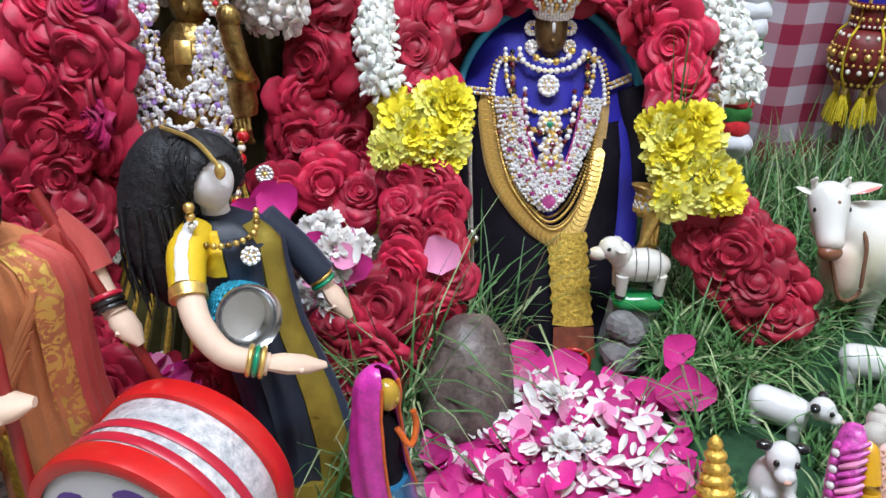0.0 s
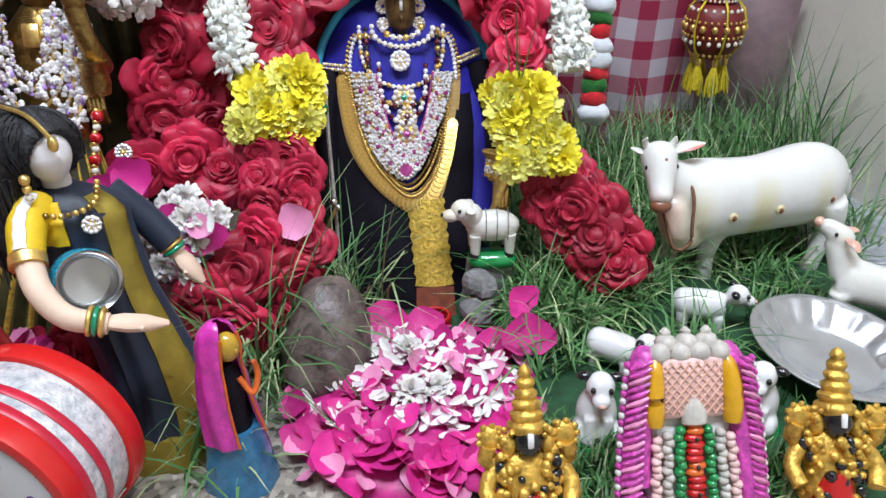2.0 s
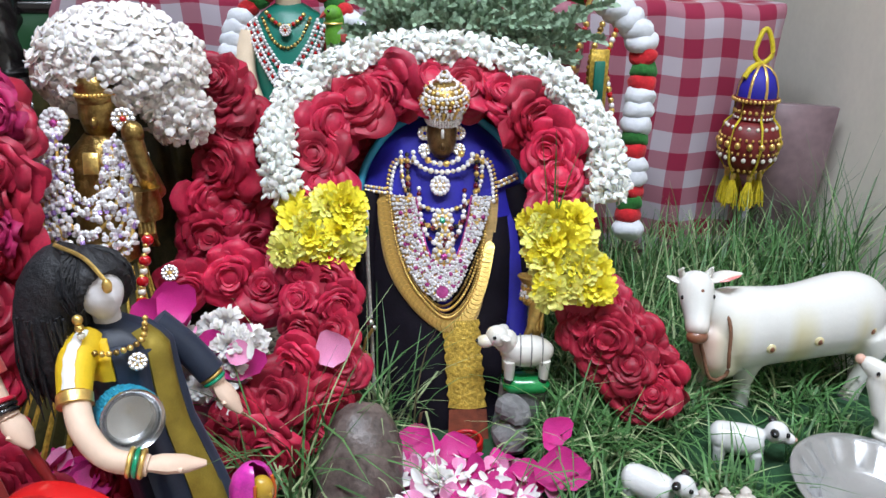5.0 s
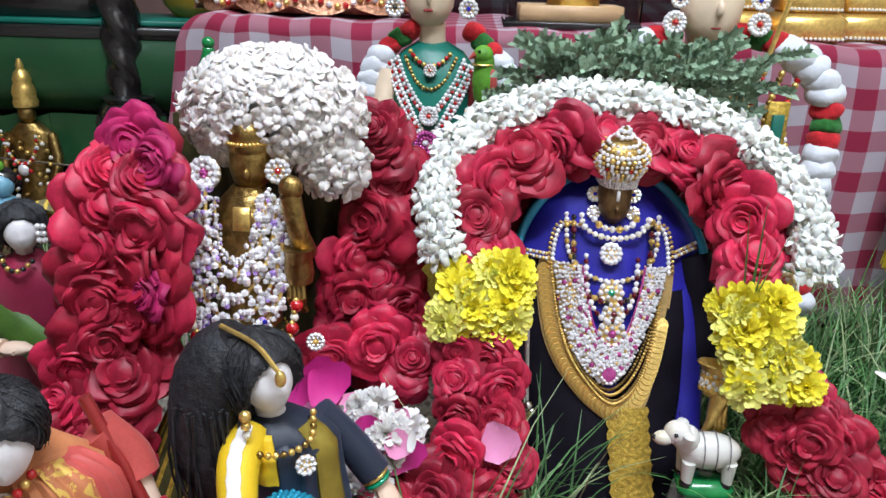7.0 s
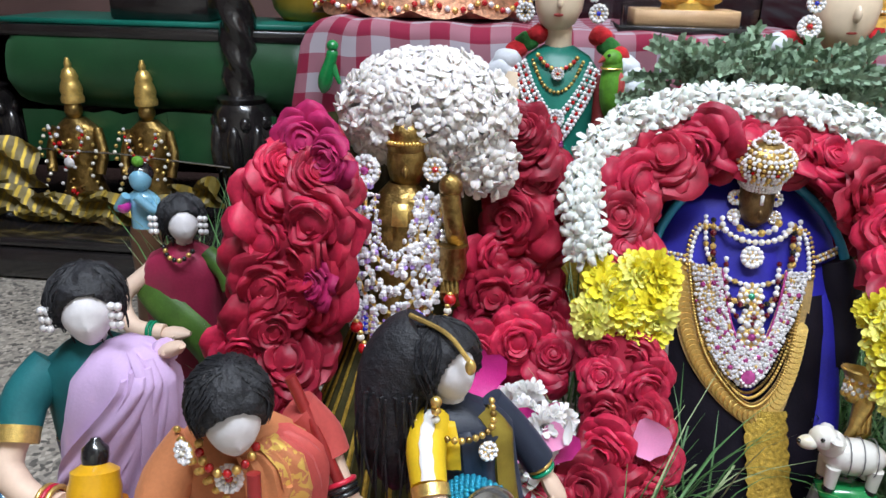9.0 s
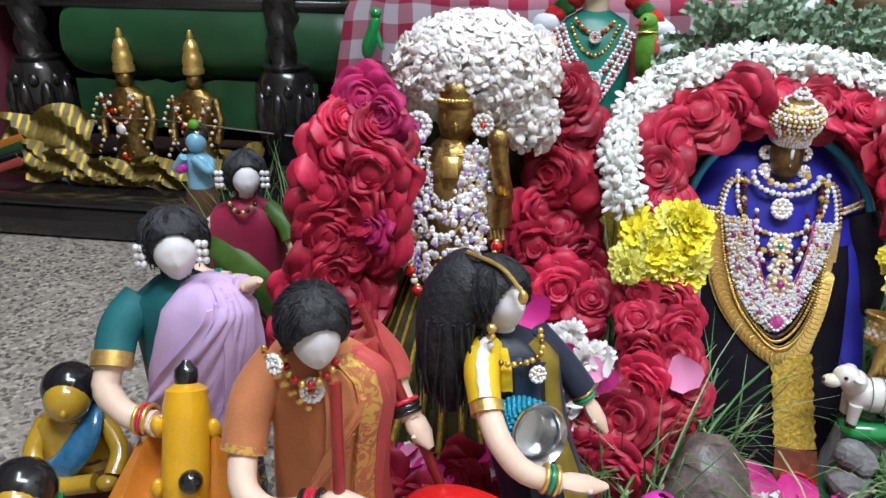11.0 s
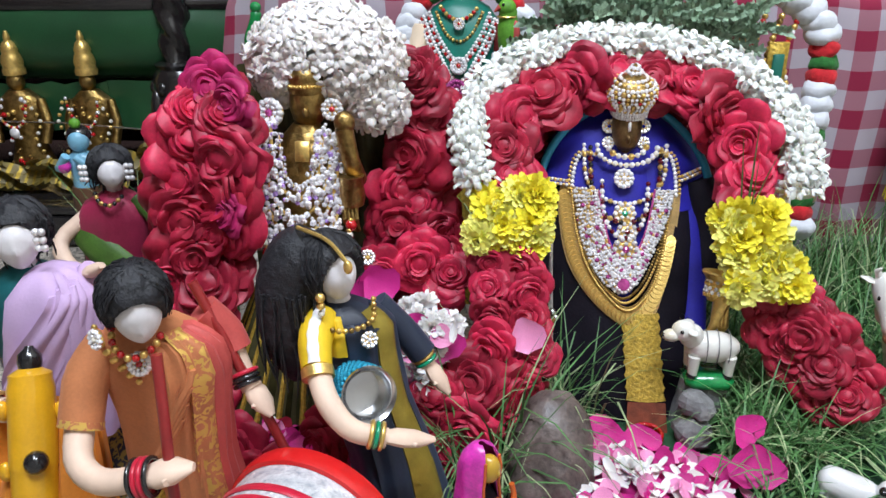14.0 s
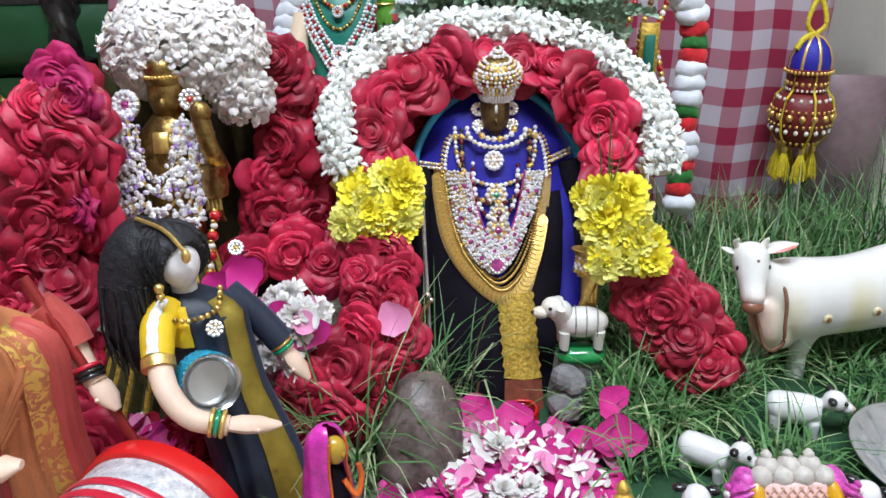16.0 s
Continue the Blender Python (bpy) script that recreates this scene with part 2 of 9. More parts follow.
M["velvet_black"] = mat("black_velvet", (0.004, 0.002, 0.007), 0.65, vary=0.4, scale=30, bump=0.25, spec=0.2)
M["teal_trim"] = mat("sky_teal_piping", (0.03, 0.32, 0.5), 0.5, vary=0.15)
M["skin"] = mat("peach_doll_cloth", (0.74, 0.54, 0.41), 0.6, vary=0.08, scale=60, bump=0.08)
M["face"] = mat("white_painted_face", (0.72, 0.69, 0.7), 0.5, vary=0.09, scale=90, bump=0.06)
M["face_cream"] = mat("cream_painted_wood", (0.78, 0.62, 0.45), 0.35, vary=0.06, scale=60, bump=0.03, coat=0.3)
M["hair"] = mat("black_wool_hair", (0.009, 0.009, 0.012), 0.6, vary=0.6, scale=160, bump=0.9, fine=700)
M["navy"] = mat("navy_saree_silk", (0.012, 0.02, 0.042), 0.5, vary=0.5, scale=12, bump=0.25, fine=900, sheen=0.12)
M["olive_gold"] = mat("olive_gold_border", (0.3, 0.22, 0.03), 0.42, 0.45, vary=0.3, scale=60, bump=0.4, fine=900)
M["yellow"] = mat("yellow_blouse", (0.72, 0.47, 0.01), 0.6, vary=0.15, bump=0.2)
M["orange"] = mat("rust_orange_cotton", (0.54, 0.19, 0.07), 0.7, vary=0.2, scale=25, bump=0.3, sheen=0.2)
M["orange_brocade"] = motif("orange_gold_brocade", (0.5, 0.16, 0.06), (0.75, 0.5, 0.12), 130, 0.5)
M["navy_dots"] = motif("navy_gold_figured_silk", (0.02, 0.02, 0.035), (0.55, 0.38, 0.08), 120, 0.42)
M["coral"] = mat("coral_red_saree", (0.5, 0.07, 0.06), 0.6, vary=0.2, scale=20, bump=0.25, sheen=0.2)
M["saffron"] = mat("saffron_cloth", (0.62, 0.2, 0.012), 0.6, vary=0.25, scale=15, bump=0.25, sheen=0.2)
M["lilac"] = mat("lilac_cotton", (0.55, 0.38, 0.6), 0.75, vary=0.1, scale=20, bump=0.3, sheen=0.2)
M["teal"] = mat("teal_blouse", (0.008, 0.13, 0.14), 0.6, vary=0.2, bump=0.25)
M["magenta"] = mat("magenta_saree", (0.3, 0.012, 0.055), 0.55, vary=0.3, scale=20, bump=0.25, sheen=0.2)
M["green_saree"] = mat("leaf_green_saree", (0.05, 0.12, 0.012), 0.55, vary=0.4, scale=30, bump=0.25)
M["brocade_dark"] = striped("maroon_gold_brocade", (0.1, 0.02, 0.02), (0.5, 0.32, 0.06), 60, 0.35)
M["paint_mustard"] = mat("mustard_painted_clay", (0.5, 0.3, 0.025), 0.25, vary=0.15, bump=0.05, coat=0.6)
M["paint_black"] = mat("black_gloss_paint", (0.012, 0.012, 0.013), 0.18, vary=0.2, bump=0.03, coat=0.6)
M["paint_blue"] = mat("sky_blue_gloss_paint", (0.03, 0.17, 0.33), 0.2, vary=0.35, scale=80, bump=0.04, coat=0.6)
M["paint_green"] = mat("green_gloss_paint", (0.01, 0.24, 0.06), 0.2, vary=0.3, scale=60, bump=0.04, coat=0.6)
M["paint_pink"] = mat("pink_gloss_paint", (0.6, 0.035, 0.36), 0.3, vary=0.45, scale=50, bump=0.06, coat=0.4)
M["paint_white"] = mat("white_gloss_paint", (0.8, 0.79, 0.78), 0.25, vary=0.06, scale=30, bump=0.03, coat=0.5)
M["paint_violet"] = mat("violet_print", (0.12, 0.05, 0.3), 0.4, vary=0.2, bump=0.03)
M["paint_red"] = mat("red_gloss_paint", (0.55, 0.012, 0.012), 0.28, vary=0.2, bump=0.04, coat=0.4)
M["paint_orange"] = mat("orange_gloss_paint", (0.65, 0.12, 0.015), 0.3, vary=0.3, scale=60, bump=0.04, coat=0.4)
M["paint_yellow"] = mat("amber_gloss_paint", (0.7, 0.36, 0.012), 0.28, vary=0.15, bump=0.04, coat=0.4)
M["plastic_red"] = mat("red_plastic", (0.62, 0.014, 0.014), 0.25, vary=0.1, bump=0.02, coat=0.3)
M["ribbon"] = mat("red_satin_ribbon", (0.5, 0.01, 0.035), 0.3, vary=0.2, scale=40, bump=0.1, sheen=0.3)
M["skin_white"] = mat("white_drum_skin", (0.7, 0.7, 0.74), 0.4, vary=0.05, scale=10, bump=0.04)
M["cow"] = mat("ivory_glazed_resin", (0.76, 0.74, 0.68), 0.3, vary=0.08, scale=20, bump=0.05, coat=0.4)
t = M["cow"].node_tree
b = t.nodes["Principled BSDF"]
nz, rp, mx = t.nodes.new("ShaderNodeTexNoise"), t.nodes.new("ShaderNodeMapRange"), t.nodes.new("ShaderNodeMix")
co = t.nodes.new("ShaderNodeTexCoord")
t.links.new(co.outputs["Object"], nz.inputs["Vector"])
nz.inputs["Scale"].default_value, nz.inputs["Detail"].default_value = 17, 1
t.links.new(nz.outputs["Fac"], rp.inputs["Value"])
rp.inputs["From Min"].default_value, rp.inputs["From Max"].default_value, rp.inputs["To Max"].default_value = 0.54, 0.7, 0.75
mx.data_type = "RGBA"
t.links.new(rp.outputs[0], mx.inputs["Factor"])
t.links.new(b.inputs["Base Color"].links[0].from_socket, mx.inputs["A"])
mx.inputs["B"].default_value = (0.66, 0.55, 0.28, 1)
t.links.new(mx.outputs["Result"], b.inputs["Base Color"])
M["cow_body"] = mat("ivory_resin_with_airbrushed_bands", (0.78, 0.77, 0.73), 0.3, vary=0.06, scale=20, bump=0.05, coat=0.4)
t = M["cow_body"].node_tree
b = t.nodes["Principled BSDF"]
co, sep, across, ramp = t.nodes.new("ShaderNodeTexCoord"), t.nodes.new("ShaderNodeSeparateXYZ"), t.nodes.new("ShaderNodeMapRange"), t.nodes.new("ShaderNodeValToRGB")
t.links.new(co.outputs["Object"], sep.inputs[0])
t.links.new(sep.outputs[0], across.inputs["Value"])
across.inputs["From Min"].default_value, across.inputs["From Max"].default_value = -0.16, 0.16
t.links.new(across.outputs[0], ramp.inputs[0])
e = ramp.color_ramp.elements
e[0].position, e[0].color = 0.0, (0.72, 0.42, 0.32, 0.9)
e[1].position, e[1].color = 1.0, (0.66, 0.58, 0.24, 0)
for p, c in ((0.1, (0.72, 0.45, 0.33, 0.7)), (0.15, (0.7, 0.58, 0.24, 0.35)), (0.2, (0.66, 0.58, 0.24, 0.5)), (0.25, (0.66, 0.58, 0.24, 0)), (0.38, (0.66, 0.58, 0.24, 0)), (0.43, (0.66, 0.58, 0.24, 0.7)), (0.47, (0.66, 0.58, 0.24, 0.55)), (0.52, (0.66, 0.58, 0.24, 0)), (0.64, (0.66, 0.58, 0.24, 0)), (0.69, (0.66, 0.58, 0.24, 0.55)), (0.74, (0.66, 0.58, 0.24, 0))):
    k = e.new(p)
    k.color = c
low, fac, mx = t.nodes.new("ShaderNodeMapRange"), t.nodes.new("ShaderNodeMath"), t.nodes.new("ShaderNodeMix")
t.links.new(sep.outputs[2], low.inputs["Value"])
low.inputs["From Min"].default_value, low.inputs["From Max"].default_value, low.inputs["To Min"].default_value, low.inputs["To Max"].default_value = 0.11, 0.145, 1.0, 0.0
fac.operation = "MULTIPLY"
t.links.new(ramp.outputs["Alpha"], fac.inputs[0])
t.links.new(low.outputs[0], fac.inputs[1])
mx.data_type = "RGBA"
t.links.new(fac.outputs[0], mx.inputs["Factor"])
t.links.new(b.inputs["Base Color"].links[0].from_socket, mx.inputs["A"])
t.links.new(ramp.outputs["Color"], mx.inputs["B"])
t.links.new(mx.outputs["Result"], b.inputs["Base Color"])
M["cow_pink"] = mat("peach_airbrushed_resin", (0.72, 0.42, 0.32), 0.35, vary=0.2, scale=30, bump=0.05, coat=0.3)
M["cow_yellow"] = mat("yellow_airbrushed_resin", (0.68, 0.6, 0.34), 0.35, vary=0.15, scale=40, bump=0.05, coat=0.3)
M["ear_pink"] = mat("coral_pink_ear_paint", (0.72, 0.22, 0.2), 0.35, vary=0.2, scale=60, bump=0.05, coat=0.3)
M["brown"] = mat("brown_painted_muzzle", (0.22, 0.08, 0.04), 0.35, vary=0.25, coat=0.3)
M["cord"] = mat("brown_cord", (0.18, 0.08, 0.04), 0.7, vary=0.3, scale=300, bump=0.5)
M["stone"] = mat("river_stone", (0.12, 0.09, 0.08), 0.4, vary=0.75, scale=45, bump=1.0, fine=260)
M["stone_grey"] = mat("grey_rock", (0.2, 0.195, 0.195), 0.8, vary=0.35, scale=60, bump=0.9, fine=250)
M["cotton"] = mat("white_cotton_wool", (0.66, 0.68, 0.72), 0.95, vary=0.1, scale=60, bump=0.7, fine=300, sheen=0.4)
M["wool_red"] = mat("red_wool", (0.5, 0.008, 0.015), 0.9, vary=0.3, scale=120, bump=0.9, fine=500, sheen=0.3)
M["wool_green"] = mat("green_wool", (0.012, 0.12, 0.015), 0.9, vary=0.3, scale=120, bump=0.9, fine=500, sheen=0.3)
M["thread_yellow"] = mat("yellow_silk_thread", (0.62, 0.48, 0.012), 0.5, vary=0.3, scale=200, bump=0.6, sheen=0.3)
M["lantern_red"] = mat("maroon_fabric", (0.16, 0.012, 0.012), 0.5, vary=0.3, scale=60, bump=0.3)
M["parrot"] = mat("parrot_green_cloth", (0.1, 0.3, 0.02), 0.6, vary=0.4, scale=60, bump=0.4)
M["krishna"] = mat("light_blue_paint", (0.2, 0.45, 0.6), 0.3, vary=0.2, coat=0.5)
M["ornate"] = mat("rose_gold_sequin_brocade", (0.5, 0.24, 0.14), 0.35, 0.6, vary=0.6, scale=160, bump=0.9, fine=600)
M["wood"] = mat("tan_wood_block", (0.42, 0.26, 0.13), 0.5, vary=0.2, scale=30, bump=0.1)
M["wood_dark"] = mat("brown_wood", (0.11, 0.05, 0.025), 0.45, vary=0.3, scale=30, bump=0.1)
M["stick"] = mat("red_lacquer_stick", (0.3, 0.02, 0.02), 0.35, vary=0.2, coat=0.3)
M["blue_sequin"] = mat("blue_sequin_trim", (0.02, 0.32, 0.48), 0.3, 0.4, vary=0.4, scale=300, bump=0.9, fine=900)
M["bamboo"] = mat("pale_bead_thread", (0.5, 0.48, 0.45), 0.4, 0.3, vary=0.3, scale=300, bump=0.5)
acrylic = bpy.data.materials.new("clear_acrylic")
acrylic.use_nodes = True
acrylic.node_tree.nodes["Principled BSDF"].inputs["Transmission Weight"].default_value = 1.0
acrylic.node_tree.nodes["Principled BSDF"].inputs["Roughness"].default_value = 0.05
acrylic.node_tree.nodes["Principled BSDF"].inputs["IOR"].default_value = 1.2
M["acrylic"] = acrylic

# ---- mesh building ----


class Geo:
    """Gathers faces of several shapes into one mesh, each face with its material."""

    def __init__(self):
        self.v, self.f, self.m, self.mats, self.uv = [], [], [], [], None

    def slot(self, name):
        if name not in self.mats:
            self.mats.append(name)
        return self.mats.index(name)

    def add(self, verts, faces, mt, m=None):
        k, s = len(self.v), self.slot(mt)
        self.v += [tuple(m @ Vector(p)) for p in verts] if m is not None else [tuple(p) for p in verts]
        self.f += [tuple(i + k for i in f) for f in faces]
        self.m += [s] * len(faces)

    def grid(self, rows, mt, close=False, caps=False, m=None):
        """A skin over rows of points; close joins each row's end to its start."""
        n = len(rows[0])
        verts = [p for r in rows for p in r]
        faces = []
        for a in range(len(rows) - 1):
            for b in range(n if close else n - 1):
                c = (b + 1) % n
                faces.append((a * n + b, a * n + c, (a + 1) * n + c, (a + 1) * n + b))
        if caps:
            faces.append(tuple(range(n - 1, -1, -1)))
            faces.append(tuple((len(rows) - 1) * n + i for i in range(n)))
        self.add(verts, faces, mt, m)

    def lathe(self, prof, mt, m=None, seg=20, squash=1.0):
        rows = [[(r * math.cos(2 * math.pi * i / seg), squash * r * math.sin(2 * math.pi * i / seg), z) for i in range(seg)] for r, z in prof]
        self.grid(rows, mt, True, True, m)

    def ball(self, c, r, mt, seg=12, rings=8, m=None):
        r = (r, r, r) if not hasattr(r, "__len__") else r
        rows = []
        for a in range(rings + 1):
            th = math.pi * (0.03 + 0.94 * a / rings)
            rows.append([(c[0] + r[0] * math.sin(th) * math.cos(2 * math.pi * i / seg), c[1] + r[1] * math.sin(th) * math.sin(2 * math.pi * i / seg), c[2] - r[2] * math.cos(th)) for i in range(seg)])
        self.grid(rows, mt, True, True, m)

    def tube(self, pts, rad, mt, seg=10, flat=1.0, up=(0, 0, 1), m=None):
        """A tube along points; rad: one radius or one a point; flat: thickness against width."""
        pts = [Vector(p) for p in pts]
        rad = [rad] * len(pts) if not hasattr(rad, "__len__") else rad
        rows = []
        for i, p in enumerate(pts):
            d = (pts[min(i + 1, len(pts) - 1)] - pts[max(i - 1, 0)]).normalized()
            u = Vector(up) - d * d.dot(Vector(up))
            if u.length < 0.05:
                u = Vector((1, 0, 0)) - d * d.x
            u.normalize()
            w = d.cross(u)
            rows.append([p + rad[i] * (w * math.cos(2 * math.pi * k / seg) + u * flat * math.sin(2 * math.pi * k / seg)) for k in range(seg)])
        self.grid(rows, mt, True, True, m)

    def rings(self, rows, mt, seg=24, folds=0, amp=0.0, m=None, phase=0.0):
        """A body over upright rings (x, y, z, half width, half depth); folds: pleats round it, of depth amp (a share)."""
        out = []
        for j, (x, y, z, a, b) in enumerate(rows):
            ring = []
            for i in range(seg):
                th = 2 * math.pi * i / seg
                k = 1 + amp * math.sin(folds * th + phase + 0.4 * j) + 0.07 * noise.noise(Vector((x * 9 + 1.4 * math.cos(th), y * 9 + 1.4 * math.sin(th), z * 45))) if folds else 1
                ring.append((x + a * k * math.cos(th), y + b * k * math.sin(th), z))
            out.append(ring)
        self.grid(out, mt, True, True, m)

    def box(self, c, s, mt, m=None, bev=0.06):
        """A box with chamfered edges; bev: share of the least side."""
        h = [k / 2 for k in s]
        e = min(s) * bev
        rows = []
        for z, k in ((-h[2], e), (-h[2] + e, 0), (h[2] - e, 0), (h[2], e)):
            x, y = h[0] - k, h[1] - k
            rows.append([(c[0] + p, c[1] + q, c[2] + z) for p, q in ((-x + e, -y), (x - e, -y), (x, -y + e), (x, y - e), (x - e, y), (-x + e, y), (-x, y - e), (-x, -y + e))])
        self.grid(rows, mt, True, True, m)

    def shake(self, amount, scale, seed=0.0):
        """Unevens the shape by smooth noise."""
        for i, p in enumerate(self.v):
            q = Vector(p)
            n = noise.noise_vector(q * scale + Vector((seed, seed * 2, seed * 3)))
            self.v[i] = tuple(q + n * amount)
        return self

    def mesh(self, name, at=(0, 0, 0), smooth=True):
        me = bpy.data.meshes.new(name)
        a = Vector(at)
        me.from_pydata([tuple(Vector(p) - a) for p in self.v], [], self.f)
        for k in self.mats:
            me.materials.append(M[k])
        me.polygons.foreach_set("material_index", self.m)
        cut = [k.startswith("gem") for k in self.mats]
        me.polygons.foreach_set("use_smooth", [smooth and not cut[i] for i in self.m])
        if smooth:
            me.set_sharp_from_angle(angle=radians(50))
        me.update()
        return me


def thing(name, geo, at=(0, 0, 0), label="", category="", group="", kind="", smooth=True):
    """A top-level thing: a mesh with its origin at its base, or an Empty when there is no geometry."""
    ob = new(name, geo.mesh(name, at, smooth) if geo else None)
    ob.location = at
    return tagged(ob, label, category, group, kind)


def part(name, geo, parent, label="", at=None, smooth=True, kind=""):
    """A part under a thing, built in the world's coordinates; the parent stands unturned at its location."""
    base = Vector((0, 0, 0))
    p = parent
    while p:
        base += p.location
        p = p.parent
    a = Vector(at) if at else base
    ob = new(name, geo.mesh(name, a, smooth))
    ob.parent = parent
    ob.location = a - base
    return tagged(ob, label, kind=kind)


def piece(name, me, parent, m):
    """One of many alike pieces: an object of its own on a shared mesh, at the world pose m."""
    ob = new(name, me)
    ob.parent = parent
    ob.matrix_basis = Matrix.Translation(-parent.location) @ m
    return ob


def aim(at, normal, spin=0.0, size=1.0):
    """A pose at a place whose z axis points along normal, turned about it and scaled."""
    q = Vector(normal).to_track_quat("Z", "Y").to_matrix().to_4x4()
    return Matrix.Translation(at) @ q @ Matrix.Rotation(spin, 4, "Z") @ Matrix.Scale(size, 4)


def curve(points, n):
    """n points along a smooth line through the given ones (Catmull-Rom)."""
    p = [Vector(q) for q in points]
    p = [2 * p[0] - p[1]] + p + [2 * p[-1] - p[-2]]
    out = []
    for i in range(n):
        s = i / (n - 1) * (len(p) - 3)
        k = min(int(s), len(p) - 4)
        t = s - k
        a, b, c, d = p[k : k + 4]
        out.append(0.5 * ((2 * b) + (c - a) * t + (2 * a - 5 * b + 4 * c - d) * t * t + (3 * b - a - 3 * c + d) * t**3))
    return out


def even(points, step):
    """Points at even steps along a line."""
    out, left = [points[0]], step
    for a, b in zip(points, points[1:]):
        d = (b - a).length
        while d >= left > 0:
            a = a + (b - a) * (left / d)
            out.append(a)
            d = (b - a).length
            left = step
        left -= d
    return out


# ---- flowers ----


def rose_mesh(seed, mt, spread=1.0):
    """A full garden rose of radius 1 that opens towards z, with broad, ruffled and uneven petals."""
    rng, g = random.Random(seed), Geo()
    layers = ((0.05, 0.1, 0.5, 2), (0.14, 0.24, 0.55, 3), (0.28, 0.42, 0.53, 4), (0.42, 0.6, 0.47, 5), (0.54, 0.82, 0.35, 5), (0.62, 1.04, 0.2, 6))
    lean = Vector((rng.uniform(-0.12, 0.12), rng.uniform(-0.12, 0.12), 0))
    for k, (r0, r1, top, n) in enumerate(layers):
        off = rng.uniform(0, 6.3)
        for i in range(n):
            mid, half = off + 2 * math.pi * i / n + rng.uniform(-0.45, 0.45), math.pi / n * rng.uniform(1.15, 1.6)
            rk, tk = r1 * rng.uniform(0.78, 1.15) * (spread if k > 4 else 1), top * rng.uniform(0.75, 1.15)
            ph, wave, fq = rng.uniform(0, 6), rng.uniform(0.04, 0.12) * (k + 1) / 5, rng.uniform(2.5, 5)
            roll, point = rng.uniform(0.05, 0.24) * (k + 1) / 5, rng.uniform(0.1, 0.42)
            rows = []
            for v in (0.0, 0.28, 0.55, 0.76, 0.9, 0.97, 1.0):
                row = []
                for u in (-1, -0.72, -0.45, -0.15, 0.15, 0.45, 0.72, 1):
                    e = 1 - point * u * u * v
                    r = 0.05 + r0 * math.sin(v * 1.57) * (1 - v * 0.75) + (rk - r0 * 0.25) * v**1.5 * e
                    z = tk * math.sin(min(1.0, v * 1.12) * 1.5) * (1 - 0.28 * u * u * v)
                    z += wave * math.sin(fq * u + ph) * v * v - roll * max(0.0, (v - 0.86) / 0.14) ** 1.5
                    a = mid + half * u * (0.7 + 0.3 * math.sin(v * 2.4))
                    row.append(Vector((r * math.cos(a), r * math.sin(a), z)) + lean * z)
                rows.append(row)
            g.grid(rows, mt)
    g.ball((0, 0, 0.12), (0.55, 0.55, 0.36), mt, 8, 5)
    g.shake(0.06, 2.1, seed * 1.7)
    g.shake(0.025, 6.5, seed * 0.9)
    return g.mesh("rose")


def jasmine_mesh(seed, mt, broad=1.0):
    """A jasmine flower of radius 1: a short tube and five to six plump petals."""
    rng, g = random.Random(seed), Geo()
    g.tube([(0, 0, -0.8), (0, 0, 0), (0, 0, 0.15)], [0.12, 0.2, 0.26], mt, 5)
    n = rng.choice((5, 6))
    for i in range(n):
        a = 2 * math.pi * i / n + rng.uniform(-0.2, 0.2)
        lift = rng.uniform(0.15, 0.9)
        d = Vector((math.cos(a) * math.cos(lift), math.sin(a) * math.cos(lift), math.sin(lift)))
        pts = [d * 0.1, d * 0.5 + Vector((0, 0, 0.12)), d * 0.85 + Vector((0, 0, 0.1)), d * 1.08 + Vector((0, 0, -0.03))]
        g.tube(pts, [0.12, 0.32 * broad, 0.3 * broad, 0.06], mt, 6, 0.35, up=(0, 0, 1))
    g.ball((0, 0, 0.2), 0.2, mt, 6, 4)
    return g.mesh("jasmine_flower")


def mum_mesh(seed, mt):
    """A chrysanthemum of radius 1 with narrow notched petals."""
    rng, g = random.Random(seed), Geo()
    for n, r, lift, z in ((18, 1.05, 0.05, 0.0), (17, 1.0, 0.34, 0.06), (15, 0.9, 0.64, 0.12), (12, 0.78, 0.92, 0.16), (9, 0.64, 1.16, 0.2), (5, 0.5, 1.4, 0.22)):
        for i in range(n):
            a = 2 * math.pi * i / n + rng.uniform(-0.2, 0.2)
            el = lift + rng.uniform(-0.45, 0.45)
            d = Vector((math.cos(a) * math.cos(el), math.sin(a) * math.cos(el), math.sin(el)))
            s = Vector((-math.sin(a), math.cos(a), 0))
            rr = r * rng.uniform(0.85, 1.1)
            w = rng.uniform(0.11, 0.17)
            rows = []
            for v, k in ((0.1, 0.5), (0.5, 1.0), (0.85, 1.1), (1.0, 0.6)):
                c = d * rr * v + Vector((0, 0, z + 0.12 * math.sin(v * 3)))
                rows.append([c - s * w * k, c - Vector((0, 0, 0.05)), c + s * w * k])
            g.grid(rows, mt)
    g.ball((0, 0, 0.0), (0.5, 0.5, 0.35), mt, 8, 5)
    return g.mesh("chrysanthemum")


def petal_mesh(seed, mt, long=1.0):
    """One fallen petal of length about 1, cupped."""
    rng, g = random.Random(seed), Geo()
    rows = []
    for v in (0, 0.25, 0.5, 0.75, 0.93, 1.0):
        w = long * 0.45 * math.sin(math.pi * (0.08 + 0.86 * v) ** 0.8) + 0.02
        row = []
        for u in (-1, -0.5, 0, 0.5, 1):
            row.append((u * w, v - 0.5, 0.16 * (u * u) * w * 2 + 0.3 * (v - 0.5) ** 2 + rng.uniform(-0.015, 0.015)))
        rows.append(row)
    g.grid(rows, mt)
    return g.mesh("petal")


